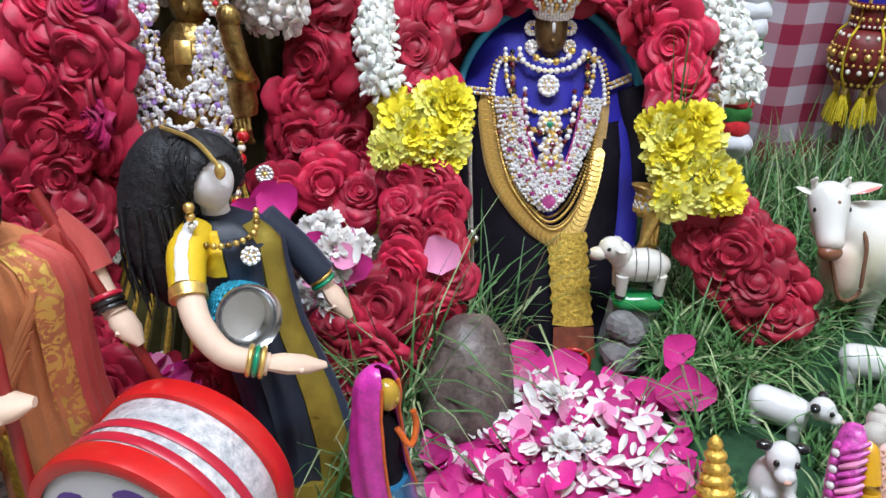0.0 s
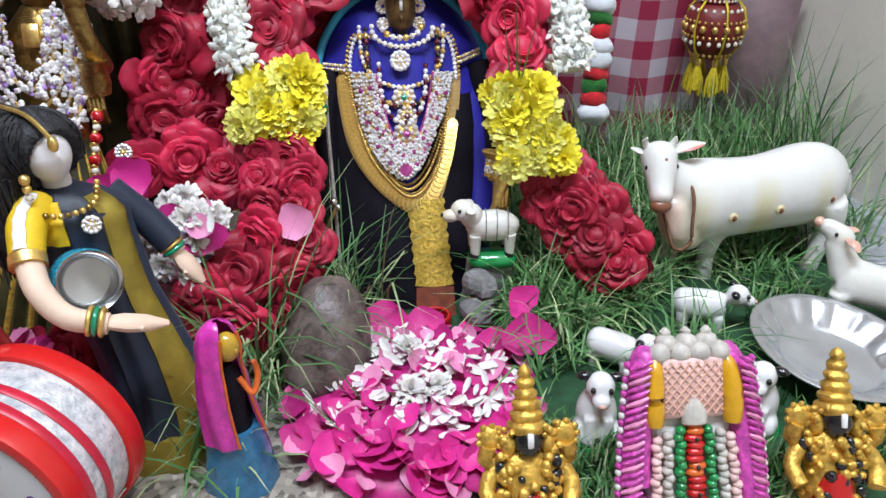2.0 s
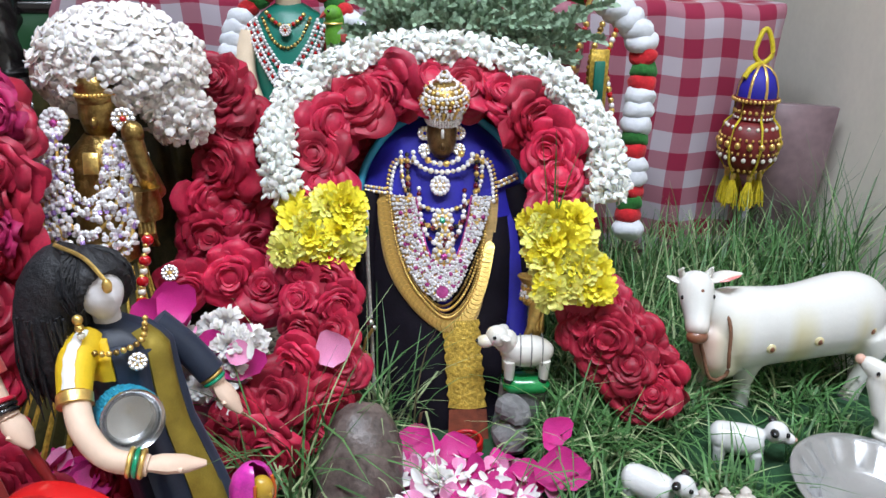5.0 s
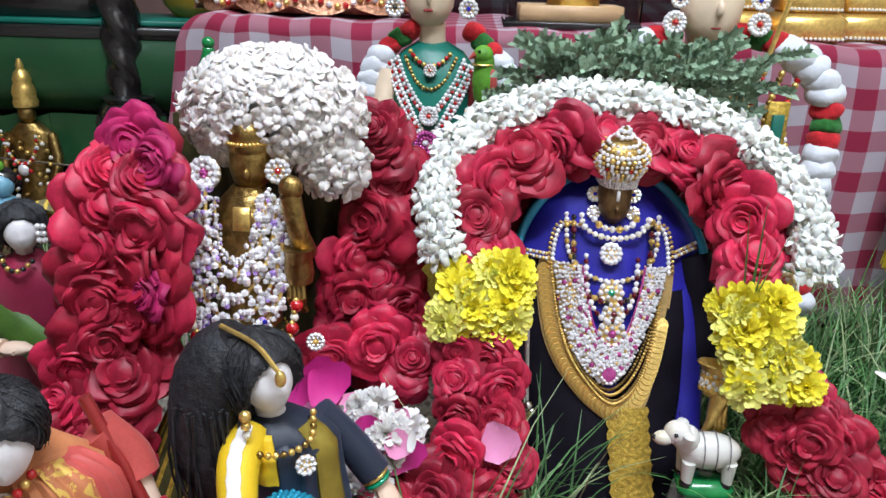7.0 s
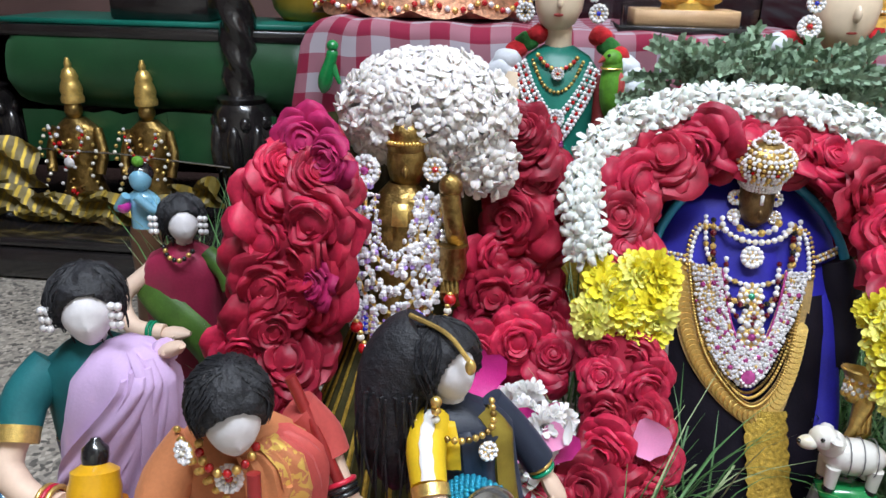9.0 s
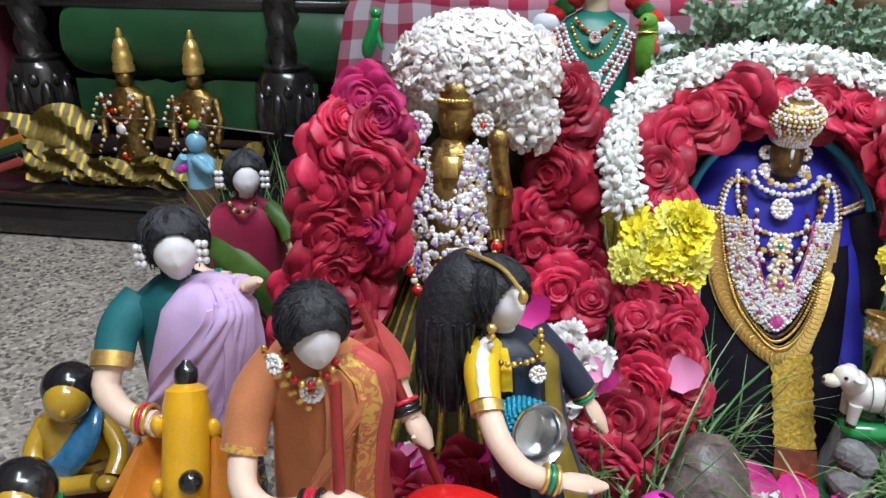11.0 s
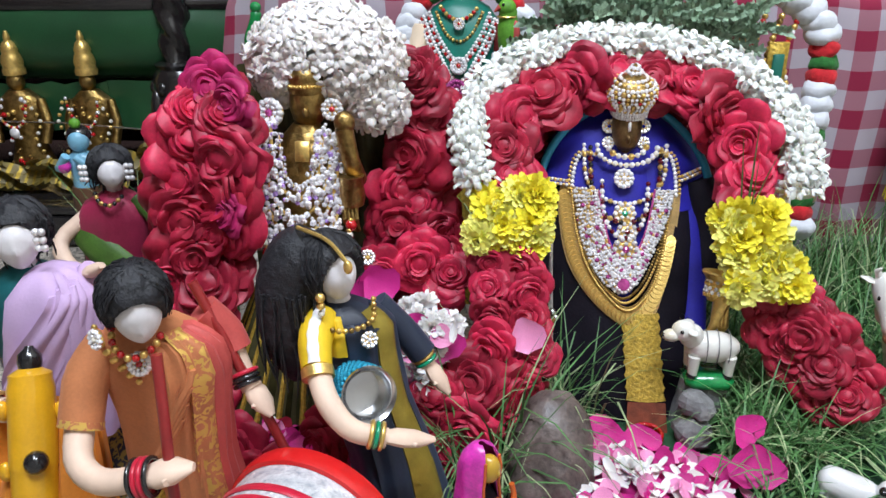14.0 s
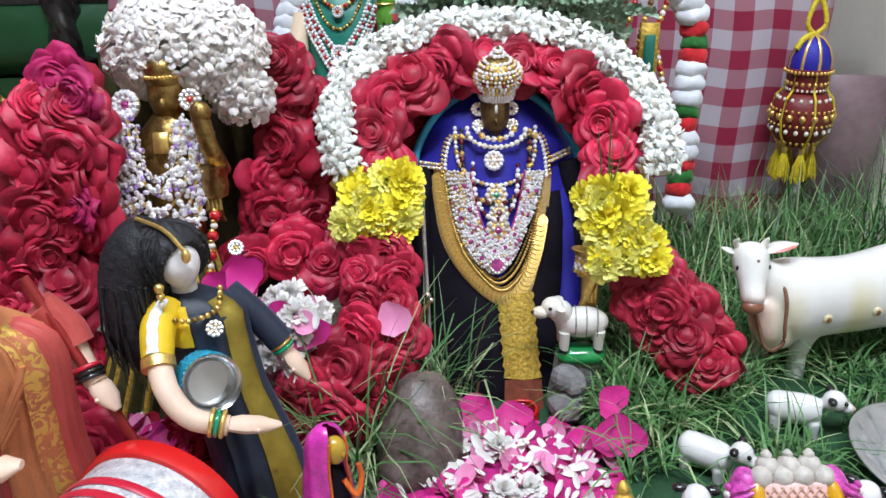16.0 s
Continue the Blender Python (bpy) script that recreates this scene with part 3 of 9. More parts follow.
ROSES = [rose_mesh(i, "rose_red") for i in range(4)] + [rose_mesh(10 + i, "rose_dark", 1.05) for i in range(3)]
ROSES_DARK = ROSES[3:]
ROSES_PINK = [rose_mesh(20 + i, "rose_magenta") for i in range(3)]
JASMINE = [jasmine_mesh(i, "jasmine", 0.8) for i in range(5)]
JASMINE_ROSY = [jasmine_mesh(30 + i, "jasmine_rosy", 1.05) for i in range(5)]
MUMS = [mum_mesh(i, "mum") for i in range(3)] + [mum_mesh(9 + i, "mum_pale") for i in range(2)]
PETALS_PINK = [petal_mesh(i, "rose_pink", 1.5) for i in range(3)]
PETALS_PALE = [petal_mesh(5 + i, "petal_pale", 1.1) for i in range(2)]
PETALS_WHITE = [petal_mesh(8 + i, "petal_white", 0.42) for i in range(3)]
PETALS_RED = [petal_mesh(12 + i, "rose_dark", 1.6) for i in range(2)]
MUM_WHITE = [mum_mesh(40, "petal_white")]

# ---- the room ----
g = Geo()
g.box((-0.6, 0.2, -0.05), (4.6, 4.6, 0.1), "floor", bev=0.01)
thing("floor", g, (0, 0, 0), "speckled grey stone-chip floor", "floor", kind="structure", smooth=False)
g = Geo()
g.box((0.86, 0.2, 1.25), (0.12, 4.6, 2.5), "wall", bev=0.01)
thing("wall_east", g, (0.86, 0.2, 0), "plain beige painted wall", "wall", kind="structure", smooth=False)
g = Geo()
g.box((-0.6, 2.35, 1.25), (4.6, 0.1, 2.5), "wall_shaded", bev=0.01)
thing("wall_north", g, (-0.6, 2.35, 0), "maroon wall with its shade put into the colour", "wall", kind="structure", smooth=False)
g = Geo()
g.box((-2.9, 0.2, 1.25), (0.1, 4.6, 2.5), "wall_shaded", bev=0.01)
thing("wall_west", g, (-2.9, 0.2, 0), "west wall with its shade put into the colour", "wall", kind="structure", smooth=False)
g = Geo()
g.box((-0.6, -2.1, 1.25), (4.6, 0.1, 2.5), "wall", bev=0.01)
thing("wall_south", g, (-0.6, -2.1, 0), "plain beige painted wall", "wall", kind="structure", smooth=False)
g = Geo()
g.box((-0.6, 0.2, 2.55), (4.6, 4.6, 0.1), "ceiling", bev=0.01)
thing("ceiling", g, (0, 0, 2.5), "plain white ceiling", "ceiling", kind="structure", smooth=False)
border = thing("floor_border", None, (0.73, 0.2, 0), "pale grey speckled granite strip along the wall", "floor", kind="structure")
for k in range(11):
    g = Geo()
    g.box((0.72, -1.9 + 0.4 * k, 0.003), (0.16, 0.397, 0.006), "granite", bev=0.12)
    part("tile", g, border, smooth=False)

# marble slab that leans on the wall behind the lantern
g = Geo()
g.box((0, 0, 0.14), (0.1, 0.018, 0.28), "marble", pose(0.716, 1.135, 0.0, 0, 3, -8))
thing("marble_slab", g, (0.722, 1.14, 0), "mauve marble slab leaning beside the cloth-covered table", "slab")

# ---- the low table with its checked cloth ----
table = thing("low_table", None, (0.1, 1.4, 0), "low wooden table hidden under a checked cloth", "table")
g = Geo()
g.box((0.145, 1.42, 0.415), (1.03, 0.46, 0.024), "wood_dark")
part("tabletop", g, table)
for x, y in ((-0.34, 1.22), (0.62, 1.22), (-0.34, 1.62), (0.62, 1.62)):
    g = Geo()
    g.box((x, y, 0.2015), (0.045, 0.045, 0.403), "wood_dark")
    part("leg", g, table)


def cloth():
    """The cloth: over the top, round the front edge, down to the floor, with soft folds."""
    x0, x1, nx = -0.505, 0.69, 90
    prof = []
    y_back, y_front, top = 1.64, 1.165, 0.431
    for i in range(14):
        prof.append((y_back + (y_front + 0.02 - y_back) * i / 13, top, 0.0))
    for k in range(1, 6):
        a = math.pi / 2 * k / 5
        prof.append((y_front + 0.02 - 0.02 * math.sin(a), top - 0.02 + 0.02 * math.cos(a), 0.25 * k / 5))
    for k in range(1, 22):
        s = k / 21
        prof.append((y_front, top - 0.02 - (top - 0.026) * s, 0.3 + 0.7 * s))
    verts, uvs, faces = [], [], []
    run = 0.0
    for j, (y, z, hang) in enumerate(prof):
        if j:
            run += math.hypot(y - prof[j - 1][0], z - prof[j - 1][1])
        for i in range(nx + 1):
            s = i / nx
            x = x0 + (x1 - x0) * s
            f = 0.013 * math.sin(17 * x + 0.8) + 0.008 * math.sin(41 * x + 2 * hang)
            f *= hang
            px = x
            # the left end droops and gathers, the right end wraps round the corner
            if s < 0.12:
                px = x + (0.07 * (1 - min(1.0, hang * 1.7)) - 0.03 * max(0.0, hang - 0.5)) * (1 - s / 0.12)
                f += 0.02 * hang * (1 - s / 0.12)
            lift = 0.028 * (1 - s)
            if s > 0.97:
                f += 0.06 * hang * (s - 0.97) / 0.03
            zz = max(0.004, z + lift * (z > 0.2) + 0.002 * math.sin(60 * x + 9 * y))
            verts.append((px, y + f + 0.01 * math.sin(9 * x) * hang, zz))
            uvs.append((x + 0.004 * math.sin(15 * z), run))
    n = nx + 1
    for j in range(len(prof) - 1):
        for i in range(nx):
            faces.append((j * n + i, j * n + i + 1, (j + 1) * n + i + 1, (j + 1) * n + i))
    me = bpy.data.meshes.new("tablecloth")
    me.from_pydata(verts, [], faces)
    me.materials.append(M["gingham"])
    lay = me.uv_layers.new(name="weave")
    for p in me.polygons:
        p.use_smooth = True
        for li in p.loop_indices:
            lay.data[li].uv = uvs[me.loops[li].vertex_index]
    ob = new("tablecloth", me)
    sol = ob.modifiers.new("thickness", "SOLIDIFY")
    sol.thickness, sol.offset = 0.0015, -1
    return tagged(ob, "red and white gingham tablecloth hanging to the floor", "tablecloth")


cloth()

# ---- black carved stand with its green bolster, beyond the floor ----
stand = thing("carved_stand", None, (-1.0, 1.5, 0), "black lacquered carved stand with turned columns", "stand")
g = Geo()
g.box((-1.06, 1.42, 0.03), (1.3, 0.56, 0.06), "black_wood", bev=0.15)
part("base", g, stand)
g = Geo()
g.box((-1.06, 1.17, 0.068), (1.26, 0.05, 0.016), "black_wood", bev=0.3)
part("moulding", g, stand)


def column(x, y):
    g = Geo()
    g.lathe([(0.055, 0.06), (0.058, 0.08), (0.045, 0.1), (0.056, 0.12), (0.06, 0.2), (0.056, 0.27), (0.046, 0.285), (0.05, 0.295), (0.036, 0.3)], "black_wood", pose(x, y, 0), 18)
    rows = []
    for k in range(61):
        z = 0.3 + 0.6 * k / 60
        row = []
        for i in range(24):
            th = 2 * math.pi * i / 24
            r = 0.031 + 0.0055 * math.sin(3 * th + 95 * (z - 0.3))
            row.append((x + r * math.cos(th), y + r * math.sin(th), z))
        rows.append(row)
    g.grid(rows, "black_wood", True, True)
    for k in range(8):
        a = 2 * math.pi * k / 8
        g.ball((x + 0.055 * math.cos(a), y + 0.055 * math.sin(a), 0.2), (0.017, 0.017, 0.05), "black_wood", 8, 6)
        g.ball((x + 0.052 * math.cos(a + 0.4), y + 0.052 * math.sin(a + 0.4), 0.25), (0.012, 0.012, 0.016), "black_wood", 8, 5)
    return g


part("column", column(-0.665, 1.4), stand, "twist-turned column on a carved block")
part("column", column(-1.22, 1.42), stand, "twist-turned column on a carved block")
g = Geo()
g.box((-0.98, 1.53, 0.405), (1.0, 0.24, 0.022), "black_wood")
part("shelf", g, stand)
g = Geo()
g.box((-1.0, 1.67, 0.23), (1.0, 0.02, 0.33), "black_wood")
part("back_panel", g, stand)
g = Geo()
g.tube([(-1.2, 1.345, 0.19), (-0.9, 1.345, 0.185), (-0.55, 1.34, 0.16)], 0.0022, "silver", 8)
thing("metal_rod", g, (-0.9, 1.345, 0.185), "thin steel rod across the stand", "rod")
g = Geo()
rows = []
for k in range(29):
    x = -1.14 + 0.62 * k / 28
    row = []
    for i in range(20):
        th = 2 * math.pi * i / 20
        w = 1 + 0.025 * math.sin(9 * th + 14 * x) + 0.03 * noise.noise(Vector((x * 9, math.cos(th) * 2, math.sin(th) * 2)))
        e = 1 - 0.12 * (k in (0, 28))
        row.append((x, 1.47 + 0.085 * w * e * math.cos(th), 0.335 + 0.083 * w * e * math.sin(th)))
    rows.append(row)
g.grid(rows, "green_cloth", True, True)
thing("bolster", g, (-0.83, 1.47, 0.25), "long bottle-green velvet bolster on a black stand", "bolster")
g = Geo()
g.grid([[(-1.12 + 0.3 * i / 10, 1.395 - 0.004 * math.sin(5 * i), 0.255 - 0.1 * j / 5 - 0.004 * math.sin(3 * i)) for i in range(11)] for j in range(6)], "green_cloth")
g.grid([[(-0.82 + 0.22 * i / 10, 1.397 - 0.004 * math.sin(5 * i), 0.26 - 0.1 * j / 5) for i in range(11)] for j in range(6)], "green_cloth")
thing("green_drape", g, (-0.98, 1.395, 0.155), "green cloth hanging from the bolster", "cloth")
g = Geo()
g.box((-0.86, 1.54, 0.4225), (0.62, 0.22, 0.009), "teal_cloth")
g.shake(0.003, 20)
thing("teal_cloth", g, (-0.86, 1.54, 0.418), "teal satin cloth on the stand's shelf", "cloth")
g = Geo()
g.box((-0.84, 1.5, 0.455), (0.2, 0.1, 0.055), "black_wood")
g.box((-0.83, 1.5, 0.49), (0.13, 0.07, 0.016), "maroon_cloth")
thing("dark_casket", g, (-0.84, 1.5, 0.427), "dark wooden casket with a maroon lid", "box")
g = Geo()
g.lathe([(0.05, 0.427), (0.07, 0.45), (0.078, 0.5), (0.07, 0.55), (0.05, 0.57), (0.055, 0.58)], "mustard", pose(-0.58, 1.58, 0), 20)
thing("mustard_pot", g, (-0.58, 1.58, 0.427), "mustard yellow pot on the shelf", "pot")
g = Geo()
g.rings([(-1.42, 1.55, 0.0, 0.08, 0.1), (-1.41, 1.55, 0.25, 0.09, 0.1), (-1.4, 1.56, 0.5, 0.07, 0.1), (-1.4, 1.58, 0.7, 0.05, 0.1)], "maroon_cloth", 24, 6, 0.1)
thing("maroon_drape", g, (-1.42, 1.55, 0), "maroon cloth hanging in folds beyond the stand", "cloth")

# ---- things on the table ----
g = Geo()
n = 60
rows = []
for z, k, w in ((0.0, 0.86, 0), (0.012, 1.0, 1), (0.02, 0.98, 0.5), (0.05, 0.9, 0), (0.1, 0.98, 0), (0.14, 1.05, 0.4)):
    row = []
    for i in range(n):
        th = 2 * math.pi * i / n
        sc = 1 + 0.05 * w * abs(math.sin(6 * th))
        row.append((-0.31 + 0.18 * k * sc * math.cos(th), 1.33 + 0.12 * k * sc * math.sin(th), 0.459 + z - 0.012 * w * abs(math.sin(6 * th)) * (z > 0)))
    rows.append(row)
g.grid(rows, "ornate", True, True)
for i in range(90):
    th = 2 * math.pi * i / 90
    g.ball((-0.31 + 0.183 * math.cos(th), 1.33 + 0.123 * math.sin(th), 0.478 + 0.006 * math.sin(12 * th)), 0.005, ("gem", "gold", "gem_red")[i % 3], 6, 4)
thing("ornate_basket", g, (-0.31, 1.33, 0.455), "rose-gold sequinned basket with a scalloped rim", "basket")

case = thing("display_case", None, (0.115, 1.3, 0.442), "clear acrylic case holding a golden figure", "case")
g = Geo()
g.box((0.115, 1.3, 0.449), (0.21, 0.13, 0.014), "paint_black")
part("plinth", g, case)
g = Geo()
g.box((0.115, 1.3, 0.468), (0.16, 0.09, 0.024), "wood")
part("wood_block", g, case)
g = Geo()
for x, y, sx, sy in ((0.013, 1.3, 0.003, 0.126), (0.217, 1.3, 0.003, 0.126), (0.115, 1.2385, 0.2, 0.003), (0.115, 1.3615, 0.2, 0.003)):
    g.box((x, y, 0.546), (sx, sy, 0.18), "acrylic")
g.box((0.115, 1.3, 0.6375), (0.207, 0.126, 0.003), "acrylic")
cover = part("cover", g, case, "clear acrylic cover", smooth=False)
cover.visible_shadow = False
g = Geo()
g.rings([(0.12, 1.29, 0.48, 0.042, 0.03), (0.12, 1.29, 0.49, 0.04, 0.03), (0.12, 1.29, 0.495, 0.028, 0.02), (0.12, 1.29, 0.52, 0.024, 0.018), (0.12, 1.29, 0.545, 0.026, 0.016), (0.12, 1.29, 0.56, 0.01, 0.01)], "gold_paint")
g.ball((0.12, 1.285, 0.575), 0.016, "gold_paint")
g.ball((0.095, 1.275, 0.497), (0.024, 0.02, 0.011), "gold_paint")
g.ball((0.145, 1.275, 0.497), (0.024, 0.02, 0.011), "gold_paint")
thing("golden_statuette", g, (0.12, 1.29, 0.48), "small seated golden statuette in an acrylic case", "statue")


def gold_box(x, y, s):
    g = Geo()
    z = 0.435
    g.box((x, y, z + 0.022), (s, s * 0.9, 0.044), "gold", bev=0.2)
    g.box((x, y, z + 0.06), (s * 0.84, s * 0.75, 0.034), "gold", bev=0.2)
    for i in range(14):
        k = -0.5 + (i + 0.5) / 14
        g.ball((x + s * k * 0.94, y - s * 0.452, z + 0.008), s * 0.03, "pearl", 6, 4)
        g.ball((x + s * k * 0.8, y - s * 0.38, z + 0.05), s * 0.028, "pearl", 6, 4)
    g.ball((x, y, z + 0.1), (s * 0.26, s * 0.22, 0.035), "gold")
    return thing("gold_casket", g, (x, y, z - 0.004), "stepped golden casket edged with beads", "casket", "gold caskets on the table")


gold_box(0.475, 1.27, 0.1)
gold_box(0.58, 1.31, 0.1)
gold_box(0.375, 1.3, 0.1)
g = Geo()
g.box((-0.02, 1.56, 0.52), (0.9, 0.06, 0.16), "paint_black", bev=0.1)
thing("dark_step", g, (-0.02, 1.56, 0.44), "dark display step at the back of the table", "step")

# ---- ground under the display ----
g = Geo()
nx, ny = 44, 36
rows = []
for j in range(ny):
    y = 0.33 + 0.8 * j / (ny - 1)
    row = []
    for i in range(nx):
        x0, x1 = 0.16 * min(1.0, max(0.0, (0.52 - y) / 0.05)), 0.655 + 0.13 * min(1.0, max(0.0, (y - 0.5) / 0.45))
        x = x0 + (x1 - x0) * i / (nx - 1)
        e = min(1, i / 3, j / 3, (nx - 1 - i) / 2, (ny - 1 - j) / 3)
        row.append((x, y, 0.002 + e * (0.003 + 0.006 * abs(noise.noise(Vector((x * 7, y * 7, 2)))))))
    rows.append(row)
g.grid(rows, "turf")
thing("turf_mat", g, (0.38, 0.7, 0), "dark green turf mat under the grass", "mat")


# spots where things stand and the grass is pressed flat
CLEAR = [(0.222, 0.555, 0.03), (0.522, 0.502, 0.09), (0.615, 0.58, 0.05), (0.585, 0.42, 0.04), (0.425, 0.59, 0.05), (0.455, 0.64, 0.05), (0.63, 0.67, 0.05), (0.66, 0.6, 0.07), (0.425, 0.585, 0.05), (0.32, 0.545, 0.045), (0.266, 0.468, 0.05), (0.41, 0.425, 0.04), (0.6, 0.45, 0.045), (0.1, 0.51, 0.12), (0.4, 0.6, 0.04)]


def blades(spots, seed, mt_pale=0.2):
    """Grass blades as bent strips. spots: rows of (x0, x1, y0, y1, z, count, shortest, longest, lean)."""
    rng, g = random.Random(seed), Geo()
    for x0, x1, y0, y1, z, count, l0, l1, lean in spots:
        for _ in range(count):
            x, y = rng.uniform(x0, x1), rng.uniform(y0, y1)
            near = [math.hypot(x - cx, (y - cy)) / cr for cx, cy, cr in CLEAR]
            if min(near) < 1:
                continue
            a, ln, le = rng.uniform(0, 6.3), rng.uniform(l0, l1), rng.uniform(0.2, 1) * lean
            w = rng.uniform(0.0008, 0.0019)
            d = Vector((math.cos(a), math.sin(a), 0))
            s = Vector((-d.y, d.x, 0)) * w
            p, el, rows = Vector((x, y, z)), math.pi / 2 - le * 0.5, []
            for k in range(5):
                ww = s * (1 - (k / 4) ** 2 * 0.9)
                rows.append([p - ww, p + ww])
                p = p + (d * math.cos(el) + Vector((0, 0, 1)) * math.sin(el)) * ln / 4
                el -= le * rng.uniform(0.2, 0.6)
                if p.z < 0.012:
                    p.z = 0.012 + rng.uniform(0, 0.01)
            g.grid(rows, "grass_pale" if rng.random() < mt_pale else "grass")
    return g


g = blades(
    [
        (0.2, 0.74, 0.74, 1.08, 0.008, 1900, 0.06, 0.16, 1.35),
        (0.24, 0.68, 0.62, 0.76, 0.006, 1100, 0.03, 0.1, 2.1),
        (0.22, 0.42, 0.5, 0.72, 0.01, 1000, 0.05, 0.13, 2.2),
        (0.38, 0.655, 0.36, 0.62, 0.008, 3400, 0.015, 0.035, 0.6),
        (0.18, 0.4, 0.33, 0.5, 0.006, 1700, 0.015, 0.035, 0.9),
        (0.222, 0.24, 0.7, 0.715, 0.16, 7, 0.12, 0.2, 0.35),
        (0.4, 0.74, 0.92, 1.12, 0.008, 420, 0.08, 0.17, 0.8),
        (0.69, 0.77, 0.86, 1.1, 0.01, 110, 0.12, 0.27, 0.9),
        (0.21, 0.3, 0.58, 0.66, 0.01, 260, 0.05, 0.12, 1.9),
        (-0.06, 0.24, 0.82, 1.0, 0.008, 300, 0.1, 0.3, 0.6),
    ],
    3,
)
thing("grass", g, (0.4, 0.75, 0), "fresh cut green grass spread on the floor", "grass", kind="stuff")
g = blades(
    [
        (-0.07, 0.0, 0.48, 0.6, 0.01, 170, 0.08, 0.2, 1.4),
        (-0.02, 0.08, 0.6, 0.66, 0.012, 60, 0.08, 0.18, 1.9),
        (-0.04, 0.0, 0.5, 0.58, 0.02, 46, 0.14, 0.26, 1.9),
        (0.06, 0.1, 0.6, 0.64, 0.02, 16, 0.12, 0.22, 1.7),
        (0.02, 0.05, 0.62, 0.66, 0.02, 22, 0.08, 0.2, 1.3),
        (-0.1, -0.04, 0.4, 0.48, 0.005, 60, 0.05, 0.12, 1.6),
        (-0.6, -0.42, 0.86, 1.0, 0.0, 190, 0.1, 0.27, 0.5),
        (-0.52, -0.4, 0.7, 0.8, 0.0, 80, 0.08, 0.2, 0.8),
    ],
    4,
    0.35,
)
thing("grass_tufts", g, (0, 0.6, 0), "loose grass blades round the stone", "grass", kind="stuff")

# ---- blue-caped idol ----
IX = 0.113


def front(z):
    """The y of the idol's front at a height: it leans back."""
    return 0.722 + 0.43 * (z - 0.16)


def bulge(x, z, lift=0.0):
    k = min(1.0, abs(x - IX) / 0.105)
    return Vector((x, front(z) + 0.035 * k * k - lift, z))


def idol():
    g = Geo()
    rows = [(0.004, 0.088), (0.03, 0.09), (0.08, 0.092), (0.14, 0.096), (0.19, 0.099), (0.225, 0.098)]
    up = [(0.225, 0.1), (0.255, 0.099), (0.275, 0.093), (0.295, 0.081), (0.312, 0.064), (0.323, 0.047), (0.332, 0.025), (0.336, 0.008)]
    for set_, mt, folds in ((rows, "velvet_black", 7), (up, "velvet_blue", 0)):
        g.rings([(IX, front(z) + 0.046, z, w, 0.046 if w > 0.03 else 0.03) for z, w in set_], mt, 40, folds, 0.03)
    # blue front panels beside the jewels, and the sleeve falling at the side
    g.tube(curve([bulge(0.185, 0.25, -0.006), bulge(0.196, 0.19, 0.0), bulge(0.2, 0.13, 0.004), bulge(0.196, 0.09, 0.008)], 14), [0.009 + 0.0004 * k for k in range(14)], "velvet_blue", 12, 0.4, up=(0, -1, 0.2))
    g.tube(curve([bulge(0.202, 0.255, -0.004), bulge(0.216, 0.2, -0.006), bulge(0.214, 0.15, 0.0)], 12), [0.02, 0.022, 0.023, 0.024, 0.024, 0.024, 0.024, 0.023, 0.022, 0.02, 0.018, 0.016], "velvet_black", 14)
    g.tube(curve([bulge(0.03, 0.25, -0.004), bulge(0.022, 0.18, -0.004), bulge(0.02, 0.1, 0.0)], 10), 0.016, "velvet_black", 12)
    # chest in blue under the chains
    g.rings([(IX, front(z) + 0.03, z, w, 0.034) for z, w in ((0.13, 0.012), (0.16, 0.03), (0.2, 0.044), (0.24, 0.05), (0.27, 0.045), (0.29, 0.02))], "velvet_blue", 24)
    # face and neck
    fy = front(0.305) - 0.008
    g.rings([(IX, fy + 0.014, 0.28, 0.011, 0.011), (IX, fy + 0.012, 0.292, 0.0105, 0.011), (IX, fy + 0.004, 0.2955, 0.009, 0.011), (IX, fy + 0.004, 0.3, 0.0135, 0.0145), (IX, fy + 0.005, 0.31, 0.0165, 0.0165), (IX, fy + 0.007, 0.322, 0.017, 0.017), (IX, fy + 0.012, 0.336, 0.0165, 0.0165)], "bronze_dark", 24)
    g.box((IX, fy - 0.0105, 0.323), (0.0035, 0.003, 0.011), "paint_white", None, 0.3)
    g.ball((IX, fy - 0.011, 0.308), (0.0026, 0.003, 0.005), "bronze_dark", 8, 6)
    # gold hand
    hb = Vector((0.215, 0.695, 0.15))
    g.tube([hb + Vector((0, 0.01, 0.01)), hb + Vector((0.002, -0.006, -0.006)), hb + Vector((-0.004, -0.012, -0.03)), hb + Vector((-0.012, -0.014, -0.042))], [0.011, 0.01, 0.006, 0.003], "gold", 10)
    for k in range(3):
        g.tube([hb + Vector((-0.004 + 0.005 * k, -0.01, -0.012)), hb + Vector((-0.001 + 0.004 * k, -0.016, -0.03)), hb + Vector((-0.006 + 0.003 * k, -0.013, -0.046))], [0.0035, 0.003, 0.002], "gold", 8)
    return g


thing("caped_idol", idol(), (IX, 0.70, 0.004), "idol in a royal blue and black velvet cape, leaning back", "idol")

